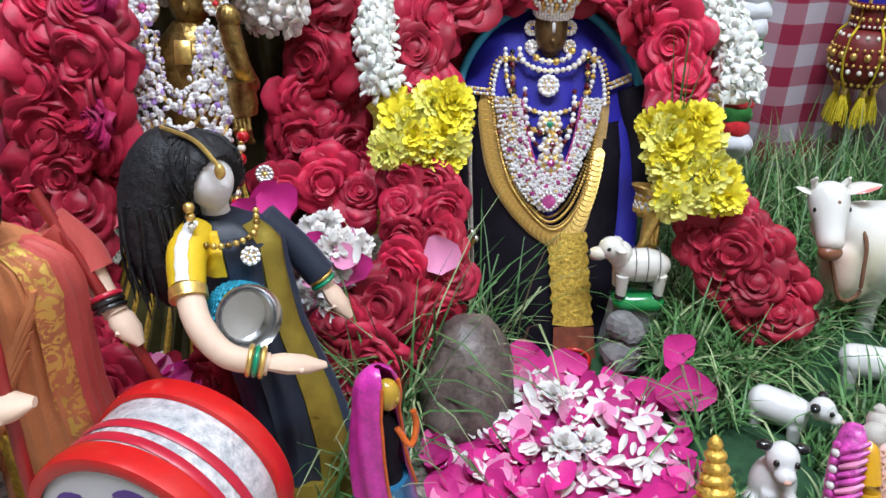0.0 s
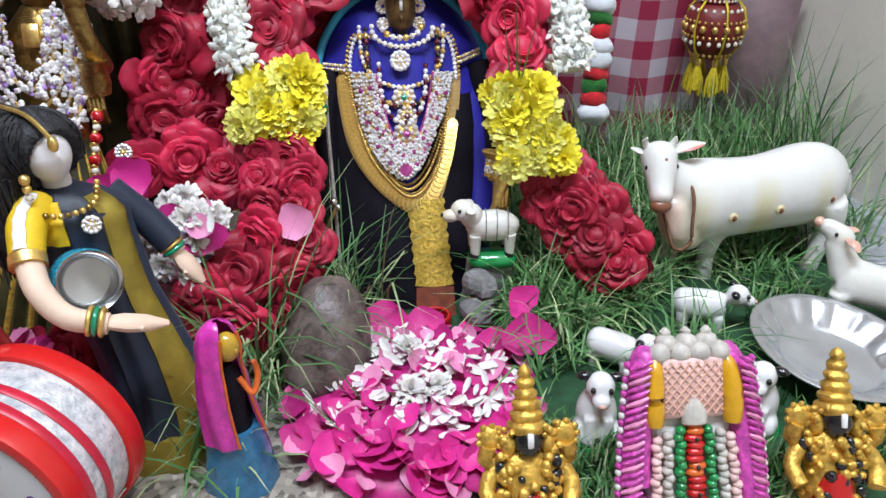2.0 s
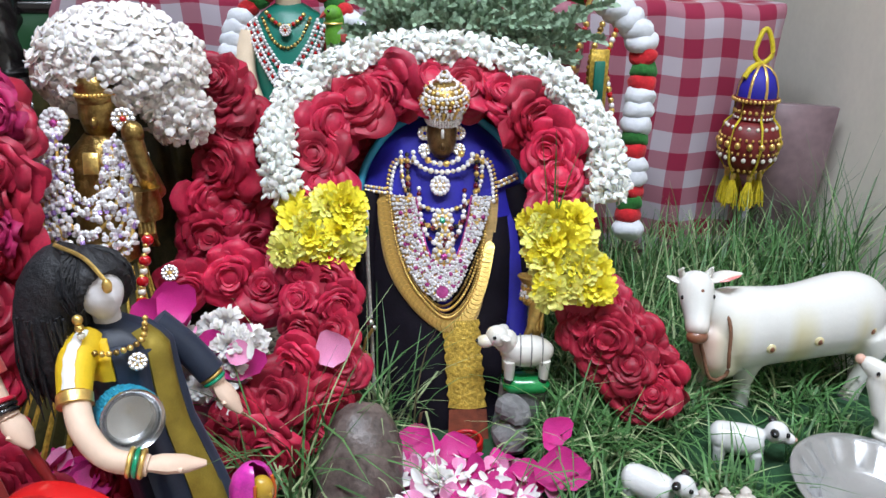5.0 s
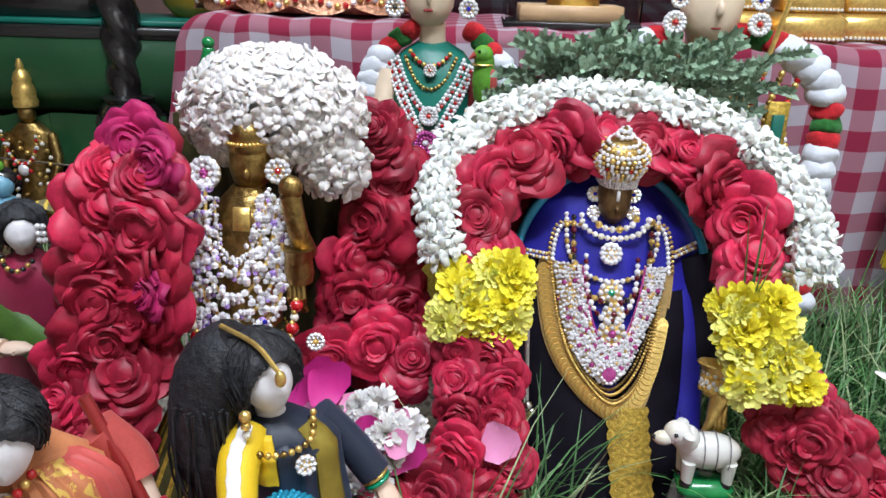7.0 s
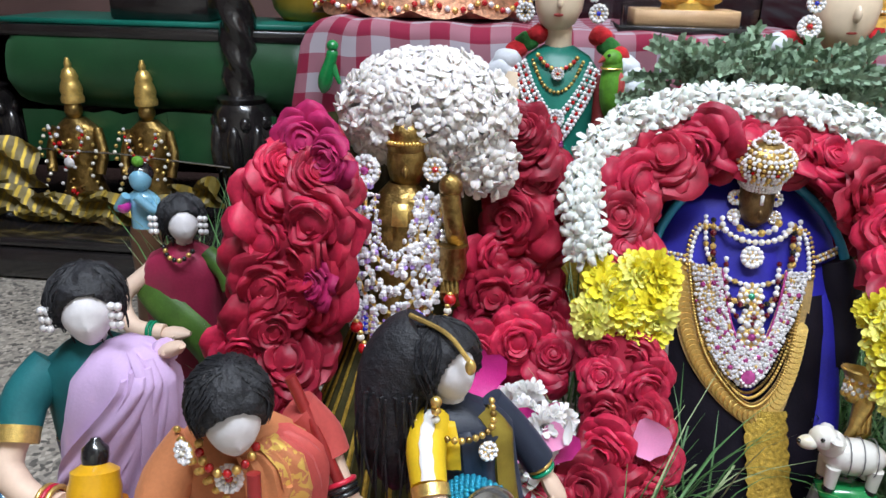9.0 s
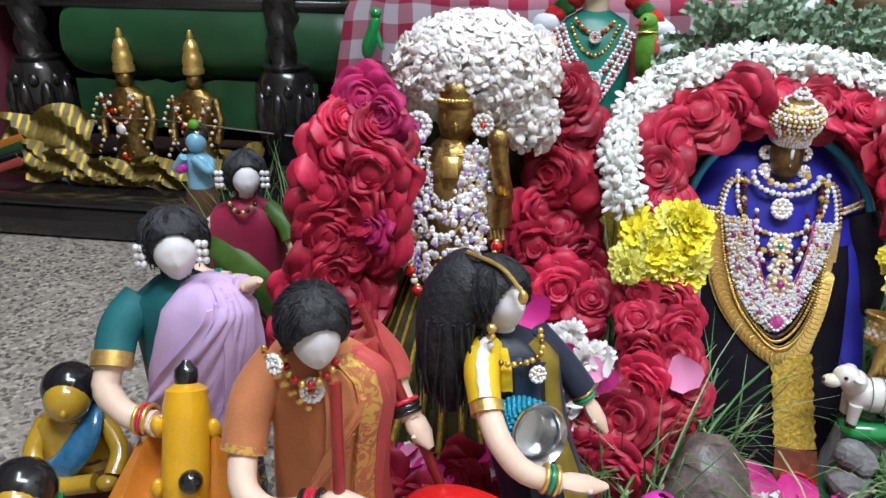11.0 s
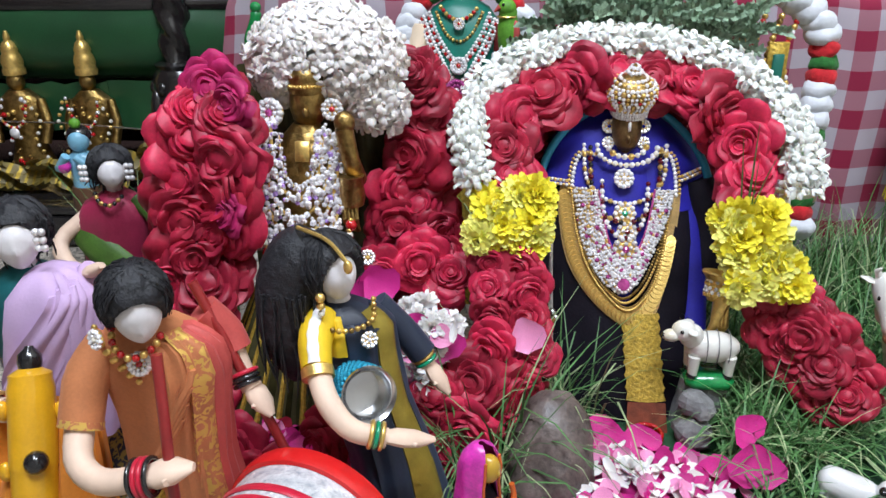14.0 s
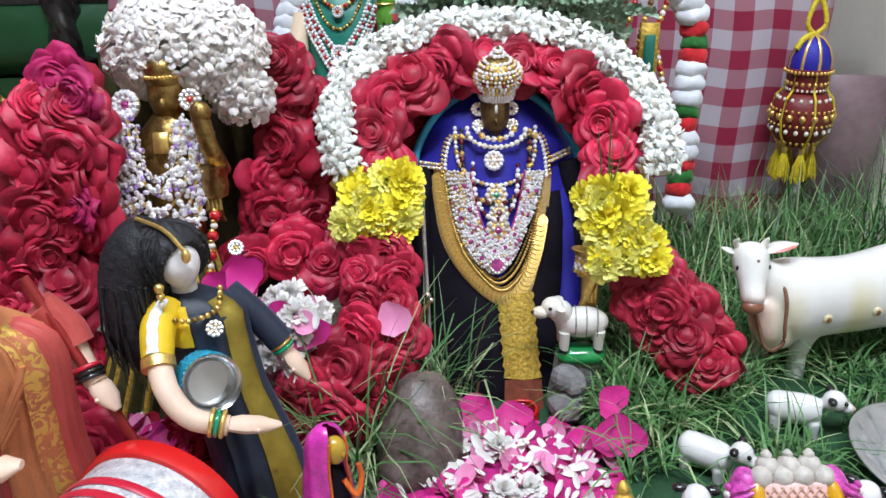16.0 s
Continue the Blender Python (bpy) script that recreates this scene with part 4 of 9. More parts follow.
# cuff of gold and stones above the gold hand
g = Geo()
for k in range(5):
    for i in range(12):
        a = 2 * math.pi * (i + 0.5 * (k % 2)) / 12
        g.ball((0.0145 * math.cos(a), 0.0125 * math.sin(a), 0.0042 * k), 0.0026, ("gold", "gem", "gem", "gold", "gem")[k], 6, 4, pose(0.214, 0.697, 0.149, -12, 8))
g.lathe([(0.011, -0.006), (0.0125, -0.003), (0.0138, 0.0), (0.0145, 0.016), (0.0225, 0.025), (0.0215, 0.027), (0.013, 0.019)], "gold", pose(0.214, 0.697, 0.149, -12, 8), 18, 0.88)
thing("wrist_cuff", g, (0.214, 0.697, 0.148), "gold cuff set with clear stones on the caped idol's wrist", "bracelet", smooth=False)
# piping round the cape
g = Geo()
arc = [(0.018, 0.2), (0.022, 0.255), (0.034, 0.287), (0.056, 0.313), (0.085, 0.33), (IX, 0.337), (0.142, 0.332), (0.17, 0.315), (0.194, 0.288), (0.208, 0.255), (0.215, 0.2)]
g.tube(curve([(IX + (x - IX) * 1.045, front(z) + 0.022, z + 0.003) for x, z in arc], 50), 0.0048, "teal_trim", 8)
thing("cape_piping", g, (IX, 0.74, 0.2), "sky-teal satin piping round the blue cape", "trim")

# crown
g = Geo()
cx, cy, cz = IX + 0.002, front(0.345) - 0.012, 0.333
g.lathe([(0.021, 0), (0.022, 0.004), (0.021, 0.013), (0.024, 0.016), (0.029, 0.024), (0.0295, 0.036), (0.024, 0.046), (0.014, 0.052), (0.006, 0.055), (0.005, 0.06), (0.002, 0.068)], "brass", pose(cx, cy, cz, 14) @ Matrix.Scale(0.88, 4), 24)
crown = thing("crown", g, (cx, cy, cz), "gold crown crusted with rhinestones and red stones", "crown")
g = Geo()
rng = random.Random(3)
for rr, zz, n, mts, s in (
    (0.0222, 0.002, 30, ("gem",), 0.0021), (0.0222, 0.0055, 30, ("gem",), 0.0021), (0.0222, 0.009, 30, ("gem",), 0.0021), (0.0222, 0.0125, 30, ("gem", "gold"), 0.0021),
    (0.0262, 0.0175, 26, ("gem", "gem", "gold"), 0.0025), (0.0292, 0.0225, 26, ("gem", "gem", "gold"), 0.0023), (0.0305, 0.0275, 28, ("gem", "gold", "gem", "gem", "gem_red"), 0.0023), (0.0308, 0.033, 28, ("gem", "gem", "gold"), 0.0023),
    (0.0298, 0.038, 24, ("gem", "gold"), 0.0027), (0.0268, 0.0425, 22, ("gem",), 0.0027), (0.022, 0.0465, 18, ("gem", "gold"), 0.0024), (0.016, 0.05, 14, ("gem",), 0.0026), (0.0075, 0.058, 7, ("gem",), 0.0032), (0.004, 0.064, 5, ("gem",), 0.0028),
):
    n = int(n * 1.35)
    for i in range(n):
        a = 2 * math.pi * (i + 0.5 * (n % 4 == 0)) / n
        g.ball(((rr + 0.0008) * math.cos(a), (rr + 0.0008) * math.sin(a), zz + rng.uniform(-0.0006, 0.0006)), s * rng.uniform(0.85, 1.2), mts[i % len(mts)], 6, 4, pose(cx, cy, cz, 14) @ Matrix.Scale(0.88, 4))
part("stone_crust", g, crown, "rhinestones and ruby beads", smooth=False, kind="stuff")


def flower_stud(name, at, normal, size, petals, mid, label, n=12):
    """A round jewel: a ring of stones about a centre one."""
    g = Geo()
    m = aim(at, normal, 0, size)
    g.lathe([(0.9, -0.25), (0.95, -0.05), (0.4, 0.05)], "gold", m, 14)
    for i in range(n):
        a = 2 * math.pi * i / n
        g.ball((0.75 * math.cos(a), 0.75 * math.sin(a), 0.05), 0.27, petals, 6, 4, m)
    for i in range(max(5, n // 2)):
        a = 2 * math.pi * i / max(5, n // 2)
        g.ball((0.42 * math.cos(a), 0.42 * math.sin(a), 0.1), 0.18, petals, 6, 4, m)
    g.ball((0, 0, 0.12), 0.26, mid, 8, 5, m)
    return thing(name, g, at, label, "jewel", smooth=False)


for s in (-1, 1):
    flower_stud("earring", (IX + s * 0.0195, front(0.315) - 0.002, 0.319), (0, -1, 0.2), 0.0085, "gem", "gem_blue", "rhinestone flower earring on the caped idol", 10)
    flower_stud("earring", (IX + s * 0.02, front(0.3) - 0.001, 0.301), (0, -1, 0.2), 0.0075, "gem", "gem", "rhinestone drop earring on the caped idol", 9)
for s, zz in ((-1, 0.254), (1, 0.26)):
    g = Geo()
    for i in range(8):
        for j in range(2):
            p = bulge(IX + s * (0.066 + 0.0032 * i), zz + 0.0045 * j + 0.0008 * i * (s > 0), 0.003)
            g.ball((p.x, p.y - 0.006, p.z), 0.0022, ("gem", "gold")[(i + j) % 2], 6, 4)
    thing("arm_band", g, tuple(bulge(IX + s * 0.08, zz)), "narrow armband of rhinestones and gold beads", "armband")


def chain(name, pts, r, mts, label, lift=0.004, step=None, pendant=None, size=1.0):
    """A string of beads on the idol's front through (x, z) points."""
    g = Geo()
    line = even(curve([bulge(x, z, lift) for x, z in pts], 120), step or 2 * r)
    g.tube(line, r * 0.3, "gold", 5)
    for i, p in enumerate(line):
        g.ball(p, r * (0.9 + 0.2 * ((i * 7) % 3) / 2), mts[i % len(mts)], 7, 5)
    ob = thing(name, g, tuple(line[len(line) // 2]), label, "necklace", smooth=False)
    if pendant:
        h = Geo()
        p = line[len(line) // 2] + Vector((0, -0.003, -0.008 * size))
        m = aim(p, (0, -1, 0.4), 0, 0.009 * size)
        h.lathe([(1.0, -0.2), (1.0, 0.0), (0.5, 0.15)], "gold", m, 14)
        for i in range(10):
            a = 2 * math.pi * i / 10
            h.ball((0.85 * math.cos(a), 0.85 * math.sin(a), 0.1), 0.26, "gem", 6, 4, m)
        for i in range(5):
            a = 2 * math.pi * i / 5 + 0.3
            h.ball((0.42 * math.cos(a), 0.42 * math.sin(a), 0.2), 0.2, "gem", 6, 4, m)
        h.ball((0, 0, 0.22), 0.3, pendant, 8, 5, m)
        part("pendant", h, ob, "rhinestone pendant", smooth=False)
    return ob


def u_shape(x, top, half, low, n=15, sharp=0.75):
    """A hanging U of (x, z) points: half its width at the top, low its lowest height."""
    return [(x + half * math.sin(-math.pi / 2 + math.pi * k / (n - 1)), top - (top - low) * math.cos(-math.pi / 2 + math.pi * k / (n - 1)) ** sharp) for k in range(n)]


chain("pearl_necklace", u_shape(IX, 0.304, 0.022, 0.289), 0.0036, ["gem", "gem", "gold"], "tight rhinestone choker under the idol's chin", 0.014)
chain("pearl_necklace", u_shape(IX + 0.001, 0.3, 0.034, 0.28), 0.0032, ["gem", "pearl"], "close white necklace at the idol's throat", 0.012)
flower_stud("throat_pendant", tuple(bulge(IX - 0.003, 0.266, 0.012)), (0, -1, 0.4), 0.012, "gem", "gem", "white rhinestone throat pendant", 12)
chain("black_bead_necklace", u_shape(IX, 0.296, 0.04, 0.218, sharp=0.6), 0.0034, ["paint_black", "gold", "gem_garnet"], "necklace of black, dark red and gold beads", 0.007, pendant="gem_garnet", size=1.3)
chain("silver_chain", u_shape(IX, 0.298, 0.047, 0.238, sharp=0.55), 0.0028, ["gem", "gem", "gold"], "fine rhinestone chain necklace with a pendant", 0.006, pendant="gem_green", size=1.4)
chain("garnet_necklace", u_shape(IX - 0.001, 0.262, 0.026, 0.203, sharp=0.7), 0.003, ["gem", "gem_garnet", "gem"], "necklace of garnets and clear stones", 0.01, pendant="gem_pink", size=1.6)
for s in (-1, 1):
    g = Geo()
    line = even(curve([bulge(IX + s * 0.03, 0.288, 0.006), bulge(IX + s * 0.05, 0.287, 0.004), bulge(IX + s * 0.058, 0.268, 0.004), bulge(IX + s * 0.06, 0.24, 0.004)], 40), 0.005)
    for p in line:
        g.ball(p, 0.0028, "gem", 6, 4)
        g.ball(p + Vector((s * 0.004, 0, 0.002)), 0.002, "gold", 6, 4)
    thing("shoulder_chain", g, tuple(line[0]), "looped shoulder chain of small clear stones", "jewel")

# broad jewelled collar panel, with pink edging, over the gold band
collar = thing("jewelled_collar", None, tuple(bulge(IX, 0.14)), "broad U-shaped collar of clear and pink rhinestones", "necklace")
back = Geo()
rows = []
COLLAR_IN = [(0.083, 0.252), (0.089, 0.22), (0.097, 0.194), (0.111, 0.18), (0.126, 0.188), (0.138, 0.217), (0.146, 0.253)]
COLLAR_OUT = [(0.054, 0.253), (0.061, 0.208), (0.075, 0.173), (0.092, 0.153), (0.111, 0.144), (0.131, 0.16), (0.147, 0.192), (0.162, 0.223), (0.17, 0.25)]
COIN_IN = [(0.052, 0.25), (0.0585, 0.208), (0.07, 0.173), (0.087, 0.148), (0.112, 0.127), (0.132, 0.134), (0.15, 0.161), (0.16, 0.2025), (0.168, 0.246)]
COIN_OUT = [(0.036, 0.254), (0.039, 0.218), (0.047, 0.177), (0.065, 0.146), (0.094, 0.119), (0.124, 0.105), (0.147, 0.115), (0.16, 0.144), (0.17, 0.182), (0.177, 0.224), (0.179, 0.247)]


def hang(points, n, out=0.0):
    """n (x, z) points along a hanging outline, moved out from its middle by a share."""
    return [(IX + (p.x - IX) * (1 + out), p.z - out * 0.05) for p in curve([(x, 0, z) for x, z in points], n)]


inner, outer = hang(COLLAR_IN, 29), hang(COLLAR_OUT, 29)
for (xa, za), (xb, zb) in zip(inner, outer):
    rows.append([bulge(xa + (xb - xa) * k / 4, za + (zb - za) * k / 4, 0.006 + 0.003 * math.sin(math.pi * k / 4)) for k in range(5)])
back.grid(rows, "gold_matt")
part("backing", back, collar, "gold backing")
g = Geo()
rng = random.Random(5)
fine_in, fine_out = hang(COLLAR_IN, 76, 0.03), hang(COLLAR_OUT, 76)
for i, ((xa, za), (xb, zb)) in enumerate(zip(fine_in, fine_out)):
    for k in range(9):
        s = (k + 0.5 + rng.uniform(-0.3, 0.3)) / 9
        p = bulge(xa + (xb - xa) * s + rng.uniform(-0.0007, 0.0007), za + (zb - za) * s + rng.uniform(-0.001, 0.001), 0.0095 + rng.uniform(0, 0.0015))
        star = i % 8 == 4 and k in (2, 6)
        mt = "gem_pink" if star or rng.random() < 0.03 else "gold" if rng.random() < 0.04 else "gem"
        g.ball(p, 0.0031 if star else rng.uniform(0.0014, 0.0026), mt, 6, 4)
part("stone_crust", g, collar, "clear rhinestones", smooth=False, kind="stuff")
g = Geo()
for set_, mt in ((hang(COLLAR_IN, 40), "gem_pink"), (hang(COLLAR_IN, 40, 0.16), "gem_pink")):
    g.tube(curve([bulge(x, z, 0.01) for x, z in set_], 60), 0.0013, mt, 6)
part("edging", g, collar, "pink stone edging")
g = Geo()
m = aim(bulge(IX - 0.002, 0.156, 0.014), (0, -1, 0.4), 0, 0.0095)
g.lathe([(1.0, -0.2), (1.0, 0.1), (0.3, 0.3)], "gem_pink", m @ Matrix.Rotation(math.pi / 4, 4, "Z"), 4)
for i in range(14):
    a = 2 * math.pi * i / 14
    rr = 1.15 / (abs(math.cos(a)) + abs(math.sin(a)))
    g.ball((rr * math.cos(a), rr * math.sin(a), 0.1), 0.2, "gem", 6, 4, m)
part("pendant", g, collar, "diamond-shaped pink pendant")

# gold coin garland
coins = thing("gold_coin_necklace", None, tuple(bulge(IX, 0.11)), "broad necklace of overlapping gold coins", "necklace")
g = Geo()
rows = []
ci, co_ = hang(COIN_IN, 61, -0.03), hang(COIN_OUT, 61)
for (xa, za), (xb, zb) in zip(ci, co_):
    rows.append([bulge(xa + (xb - xa) * k / 3, za + (zb - za) * k / 3, 0.0035) for k in range(4)])
g.grid(rows, "gold_matt")
part("band", g, coins, "stiff matt gold band")
line_o = even(curve([bulge(x, z, 0.005) for x, z in [((a[0] + b[0]) / 2, (a[1] + b[1]) / 2) for a, b in zip(hang(COIN_IN, 41), hang(COIN_OUT, 41))]], 160), 0.0056)
disc = Geo()
disc.lathe([(0.0074, -0.0004), (0.0078, 0), (0.0075, 0.0004)], "gold", None, 12)
disc = disc.mesh("coin")
for i, p in enumerate(line_o):
    d = line_o[min(i + 1, len(line_o) - 1)] - line_o[max(i - 1, 0)]
    if p.z > 0.245 or p.x > IX + 0.03 and p.z > 0.2:
        continue
    piece("coin", disc, coins, aim(p, Vector((0, -1, 0.42)) + d.normalized() * 0.3, 0.0))
g = Geo()
for x, z in hang(COIN_IN, 120):
    g.ball(bulge(x, z, 0.008), 0.0017, "gold", 6, 4)
    g.ball(bulge(IX + (x - IX) * 0.955, z + 0.0035, 0.009), 0.0013, "brass", 6, 4)
for share in (0.35, 0.62):
    for (xa, za), (xb, zb) in zip(hang(COLLAR_OUT, 90), hang(COIN_IN, 90)):
        g.ball(bulge(xa + (xb - xa) * share, za + (zb - za) * share, 0.006), 0.0018, ("brass", "gold")[share > 0.5], 6, 4)
part("bead_edge", g, coins, "row of fine gold beads")

# gold and red sash down the front
g = Geo()
rows = []
for k in range(22):
    s = k / 21
    z = 0.122 - 0.086 * s
    y = front(z) - 0.006 - 0.012 * s
    w = 0.021 + 0.0015 * math.sin(k * 2.2)
    rows.append([(0.132 + w * u + 0.006 * s, y + 0.004 * u * u, z) for u in (-1, -0.5, 0, 0.5, 1)])
g.grid(rows, "gold_cloth")
rows = []
for k in range(9):
    s = k / 8
    z = 0.036 - 0.034 * s
    rows.append([(0.138 + (0.021 + 0.002 * s) * u, front(z) - 0.018 - 0.004 * s, z) for u in (-1, 0, 1)])
g.grid(rows, "rust_silk")
thing("brocade_stole", g, (0.135, 0.66, 0.002), "gold brocade sash with a red lower end", "sash")
# staff at the idol's side
g = Geo()
g.tube([(0.033, 0.668, 0.012), (0.031, 0.69, 0.1), (0.028, 0.712, 0.19), (0.027, 0.728, 0.25)], 0.0022, "bamboo", 8)
staff = thing("staff", g, (0.033, 0.668, 0.012), "thin silvery staff strung with beads", "staff")
g = Geo()
g.ball((0.026, 0.722, 0.243), (0.005, 0.005, 0.009), "gem", 8, 5)
g.ball((0.026, 0.716, 0.226), (0.004, 0.004, 0.007), "gem_green", 8, 5)
g.ball((0.03, 0.684, 0.13), 0.0055, "silver", 8, 5)
g.ball((0.034, 0.683, 0.124), 0.0045, "silver", 8, 5)
g.tube([(0.033, 0.68, 0.125), (0.025, 0.678, 0.112), (0.022, 0.676, 0.1), (0.03, 0.674, 0.092)], 0.002, "gold", 6)
part("charms", g, staff, "green and clear charms")

# red bangles at the idol's feet
for x in (0.075, 0.135):
    for k in range(3):
        g = Geo()
        n = 20
        g.tube([(x + 0.016 * math.cos(2 * math.pi * i / n), 0.622 + 0.016 * math.sin(2 * math.pi * i / n), 0.006 + 0.005 * k) for i in range(n + 1)], 0.0025, "gem_red", 8)
        thing("red_bangle", g, (x, 0.622, 0.004 + 0.005 * k), "glittering red glass bangle by the idol's feet", "bangle", "bangles at the idol's feet")

# ---- the big garland round the caped idol ----


def garland_y(z):
    """How far back the garland lies at a height."""
    if z < 0.187:
        return 0.659 - 1.2 * (0.187 - z) if z > 0.1 else 0.555
    if z < 0.3:
        return 0.659 + 0.55 * (z - 0.187)
    return 0.721 + 1.0 * (z - 0.3)


big = thing("flower_garland", None, (IX, 0.7, 0.02), "thick garland of red roses, yellow chrysanthemums and white jasmine", "garland")
rng = random.Random(11)
outer = [(-0.055, 0.276), (-0.066, 0.308), (-0.056, 0.35), (-0.018, 0.382), (0.037, 0.4), (0.098, 0.405), (0.16, 0.4), (0.222, 0.382), (0.266, 0.35), (0.29, 0.308), (0.291, 0.262)]
core = curve([(x, garland_y(z) + 0.008, z) for x, z in outer], 90)
g = Geo()
g.tube(core, 0.011, "jasmine", 10)
part("jasmine_string", g, big, "tight core of white jasmine")
string = even(core, 0.0105)
for i, p in enumerate(string):
    d = (string[min(i + 1, len(string) - 1)] - string[max(i - 1, 0)]).normalized()
    fw = Vector((0, -0.85, 0.5)).normalized()
    side = d.cross(fw).normalized()
    for a in (-1.25, -0.62, 0.0, 0.62, 1.25):
        aa = a + rng.uniform(-0.25, 0.25)
        nrm = fw * math.cos(aa) + side * math.sin(aa)
        piece("jasmine_flower", rng.choice(JASMINE), big, aim(p + nrm * rng.uniform(0.0085, 0.014) + d * rng.uniform(-0.004, 0.004), nrm + Vector((rng.uniform(-0.5, 0.5), 0, rng.uniform(-0.5, 0.5))), rng.uniform(0, 6), rng.uniform(0.0135, 0.0172)))


def roses(parent, spots, meshes, seed, name="rose"):
    """Roses at (x, y, z, radius), facing mostly to the front."""
    r = random.Random(seed)
    for x, y, z, s in spots:
        piece(name, r.choice(meshes), parent, aim((x, y, z), (r.uniform(-0.75, 0.75), -1, r.uniform(-0.1, 1.0)), r.uniform(0, 6), s * r.uniform(1.0, 1.2)))


inner_arc = [(-0.016, 0.27), (-0.02, 0.3), (-0.006, 0.33), (0.022, 0.351), (0.06, 0.363), (0.1, 0.367), (0.14, 0.364), (0.176, 0.353), (0.206, 0.334), (0.228, 0.307), (0.234, 0.276), (0.23, 0.246)]
roses(big, [(IX + (x - IX) * 1.05, garland_y(z) + 0.022, z + 0.003, 0.036) for x, z in inner_arc], ROSES, 1)
roses(big, [(IX + (x - IX) * 0.78, front(z) + 0.06, 0.2 + (z - 0.2) * 0.9, 0.036) for x, z in inner_arc], ROSES, 2)
g = Geo()
g.tube(curve([(x, garland_y(z) + 0.045, z) for x, z in inner_arc], 50), 0.024, "rose_dark", 10)
part("rose_core", g, big, "packed crimson petals")
# yellow bands
for cx0, cz0, n, w, h in ((-0.022, 0.24, 52, 0.042, 0.036), (0.242, 0.214, 52, 0.036, 0.044)):
    for i in range(n):
        x = cx0 + rng.uniform(-w, w) * 0.8
        z = cz0 + rng.uniform(-h, h) * 0.8
        if cx0 > 0:
            x += (0.214 - z) * 0.22
        piece("chrysanthemum", rng.choice(MUMS), big, aim((x, garland_y(max(z, 0.15)) + 0.004 + rng.uniform(-0.008, 0.008), z), (rng.uniform(-0.6, 0.6), -1, rng.uniform(0, 0.9)), rng.uniform(0, 6), rng.uniform(0.017, 0.023)))
    g = Geo()
    g.ball((cx0, garland_y(cz0) + 0.03, cz0), (w * 0.9, 0.028, h), "mum", 12, 8)
    part("yellow_core", g, big, "packed yellow petals")
# left strand: two columns of small roses, then larger ones that spread on the heap
left = []
for k in range(4):
    z = 0.197 - 0.021 * k
    left += [(-0.043 + 0.003 * k, garland_y(z) + 0.006, z, 0.0205), (-0.005 + 0.003 * k, garland_y(z) + 0.004, z - 0.004, 0.0235)]
left += [(-0.035, 0.595, 0.135, 0.027), (0.005, 0.605, 0.125, 0.024), (-0.055, 0.575, 0.108, 0.03), (-0.008, 0.585, 0.095, 0.028), (-0.09, 0.565, 0.095, 0.026), (-0.1, 0.555, 0.07, 0.028), (-0.06, 0.55, 0.07, 0.03), (-0.02, 0.575, 0.065, 0.028), (-0.075, 0.545, 0.045, 0.028), (-0.11, 0.545, 0.05, 0.026)]
roses(big, left, ROSES, 3)
g = Geo()
g.tube(curve([(-0.022, 0.705, 0.21), (-0.018, 0.68, 0.16), (-0.03, 0.63, 0.1), (-0.07, 0.58, 0.05)], 20), [0.034] * 20, "rose_dark", 12)
part("rose_core", g, big, "packed crimson petals")
# right strand: a thick tail of dark roses on the grass
right = []
for k in range(6):
    s = k / 5
    c = Vector((0.277, 0.665, 0.142)).lerp(Vector((0.335, 0.63, 0.07)), s)
    right += [(c.x - 0.014, c.y, c.z - 0.008, 0.027), (c.x + 0.014, c.y + 0.006, c.z + 0.012, 0.027)]
    if k % 2:
        right.append((c.x, c.y - 0.012, c.z + 0.002, 0.026))
roses(big, right, ROSES_DARK, 4)
g = Geo()
g.tube(curve([(0.258, 0.7, 0.165), (0.292, 0.68, 0.125), (0.325, 0.66, 0.088), (0.345, 0.648, 0.055)], 20), [0.028, 0.032] + [0.034] * 15 + [0.03, 0.025, 0.014], "rose_dark", 12)
part("rose_core", g, big, "packed crimson petals")
piece("petal", PETALS_PALE[0], big, aim((-0.003, 0.592, 0.154), (0.15, -1, 0.35), 0.4, 0.036))
for x, y, z in ((-0.076, 0.715, 0.169), (-0.07, 0.59, 0.12), (-0.1, 0.56, 0.13)):
    piece("petal", PETALS_WHITE[0], big, aim((x, y, z), (0.3, -1, 0.6), rng.uniform(0, 6), 0.022))

M["skirt"] = mat("olive_black_silk", (0.05, 0.045, 0.012), 0.45, 0.2, vary=0.6, scale=60, bump=0.4)

# ---- brass idol under the jasmine dome ----
g = Geo()
BX = -0.24
g.rings([(BX, 0.668, 0.18, 0.036, 0.03), (BX, 0.68, 0.215, 0.031, 0.028), (BX, 0.69, 0.25, 0.027, 0.025), (BX, 0.7, 0.285, 0.033, 0.026), (BX, 0.706, 0.315, 0.036, 0.024), (BX, 0.71, 0.33, 0.022, 0.018), (BX, 0.71, 0.34, 0.013, 0.013)], "brass", 28, 9, 0.03)
g.rings([(BX + 0.004, 0.712, 0.336, 0.01, 0.01), (BX + 0.004, 0.71, 0.343, 0.016, 0.016), (BX + 0.004, 0.71, 0.357, 0.0195, 0.0195), (BX + 0.004, 0.712, 0.372, 0.019, 0.019), (BX + 0.004, 0.714, 0.386, 0.016, 0.016), (BX + 0.004, 0.714, 0.4, 0.011, 0.011)], "brass", 20)
g.ball((BX + 0.006, 0.69, 0.354), (0.0035, 0.005, 0.006), "brass", 8, 6)
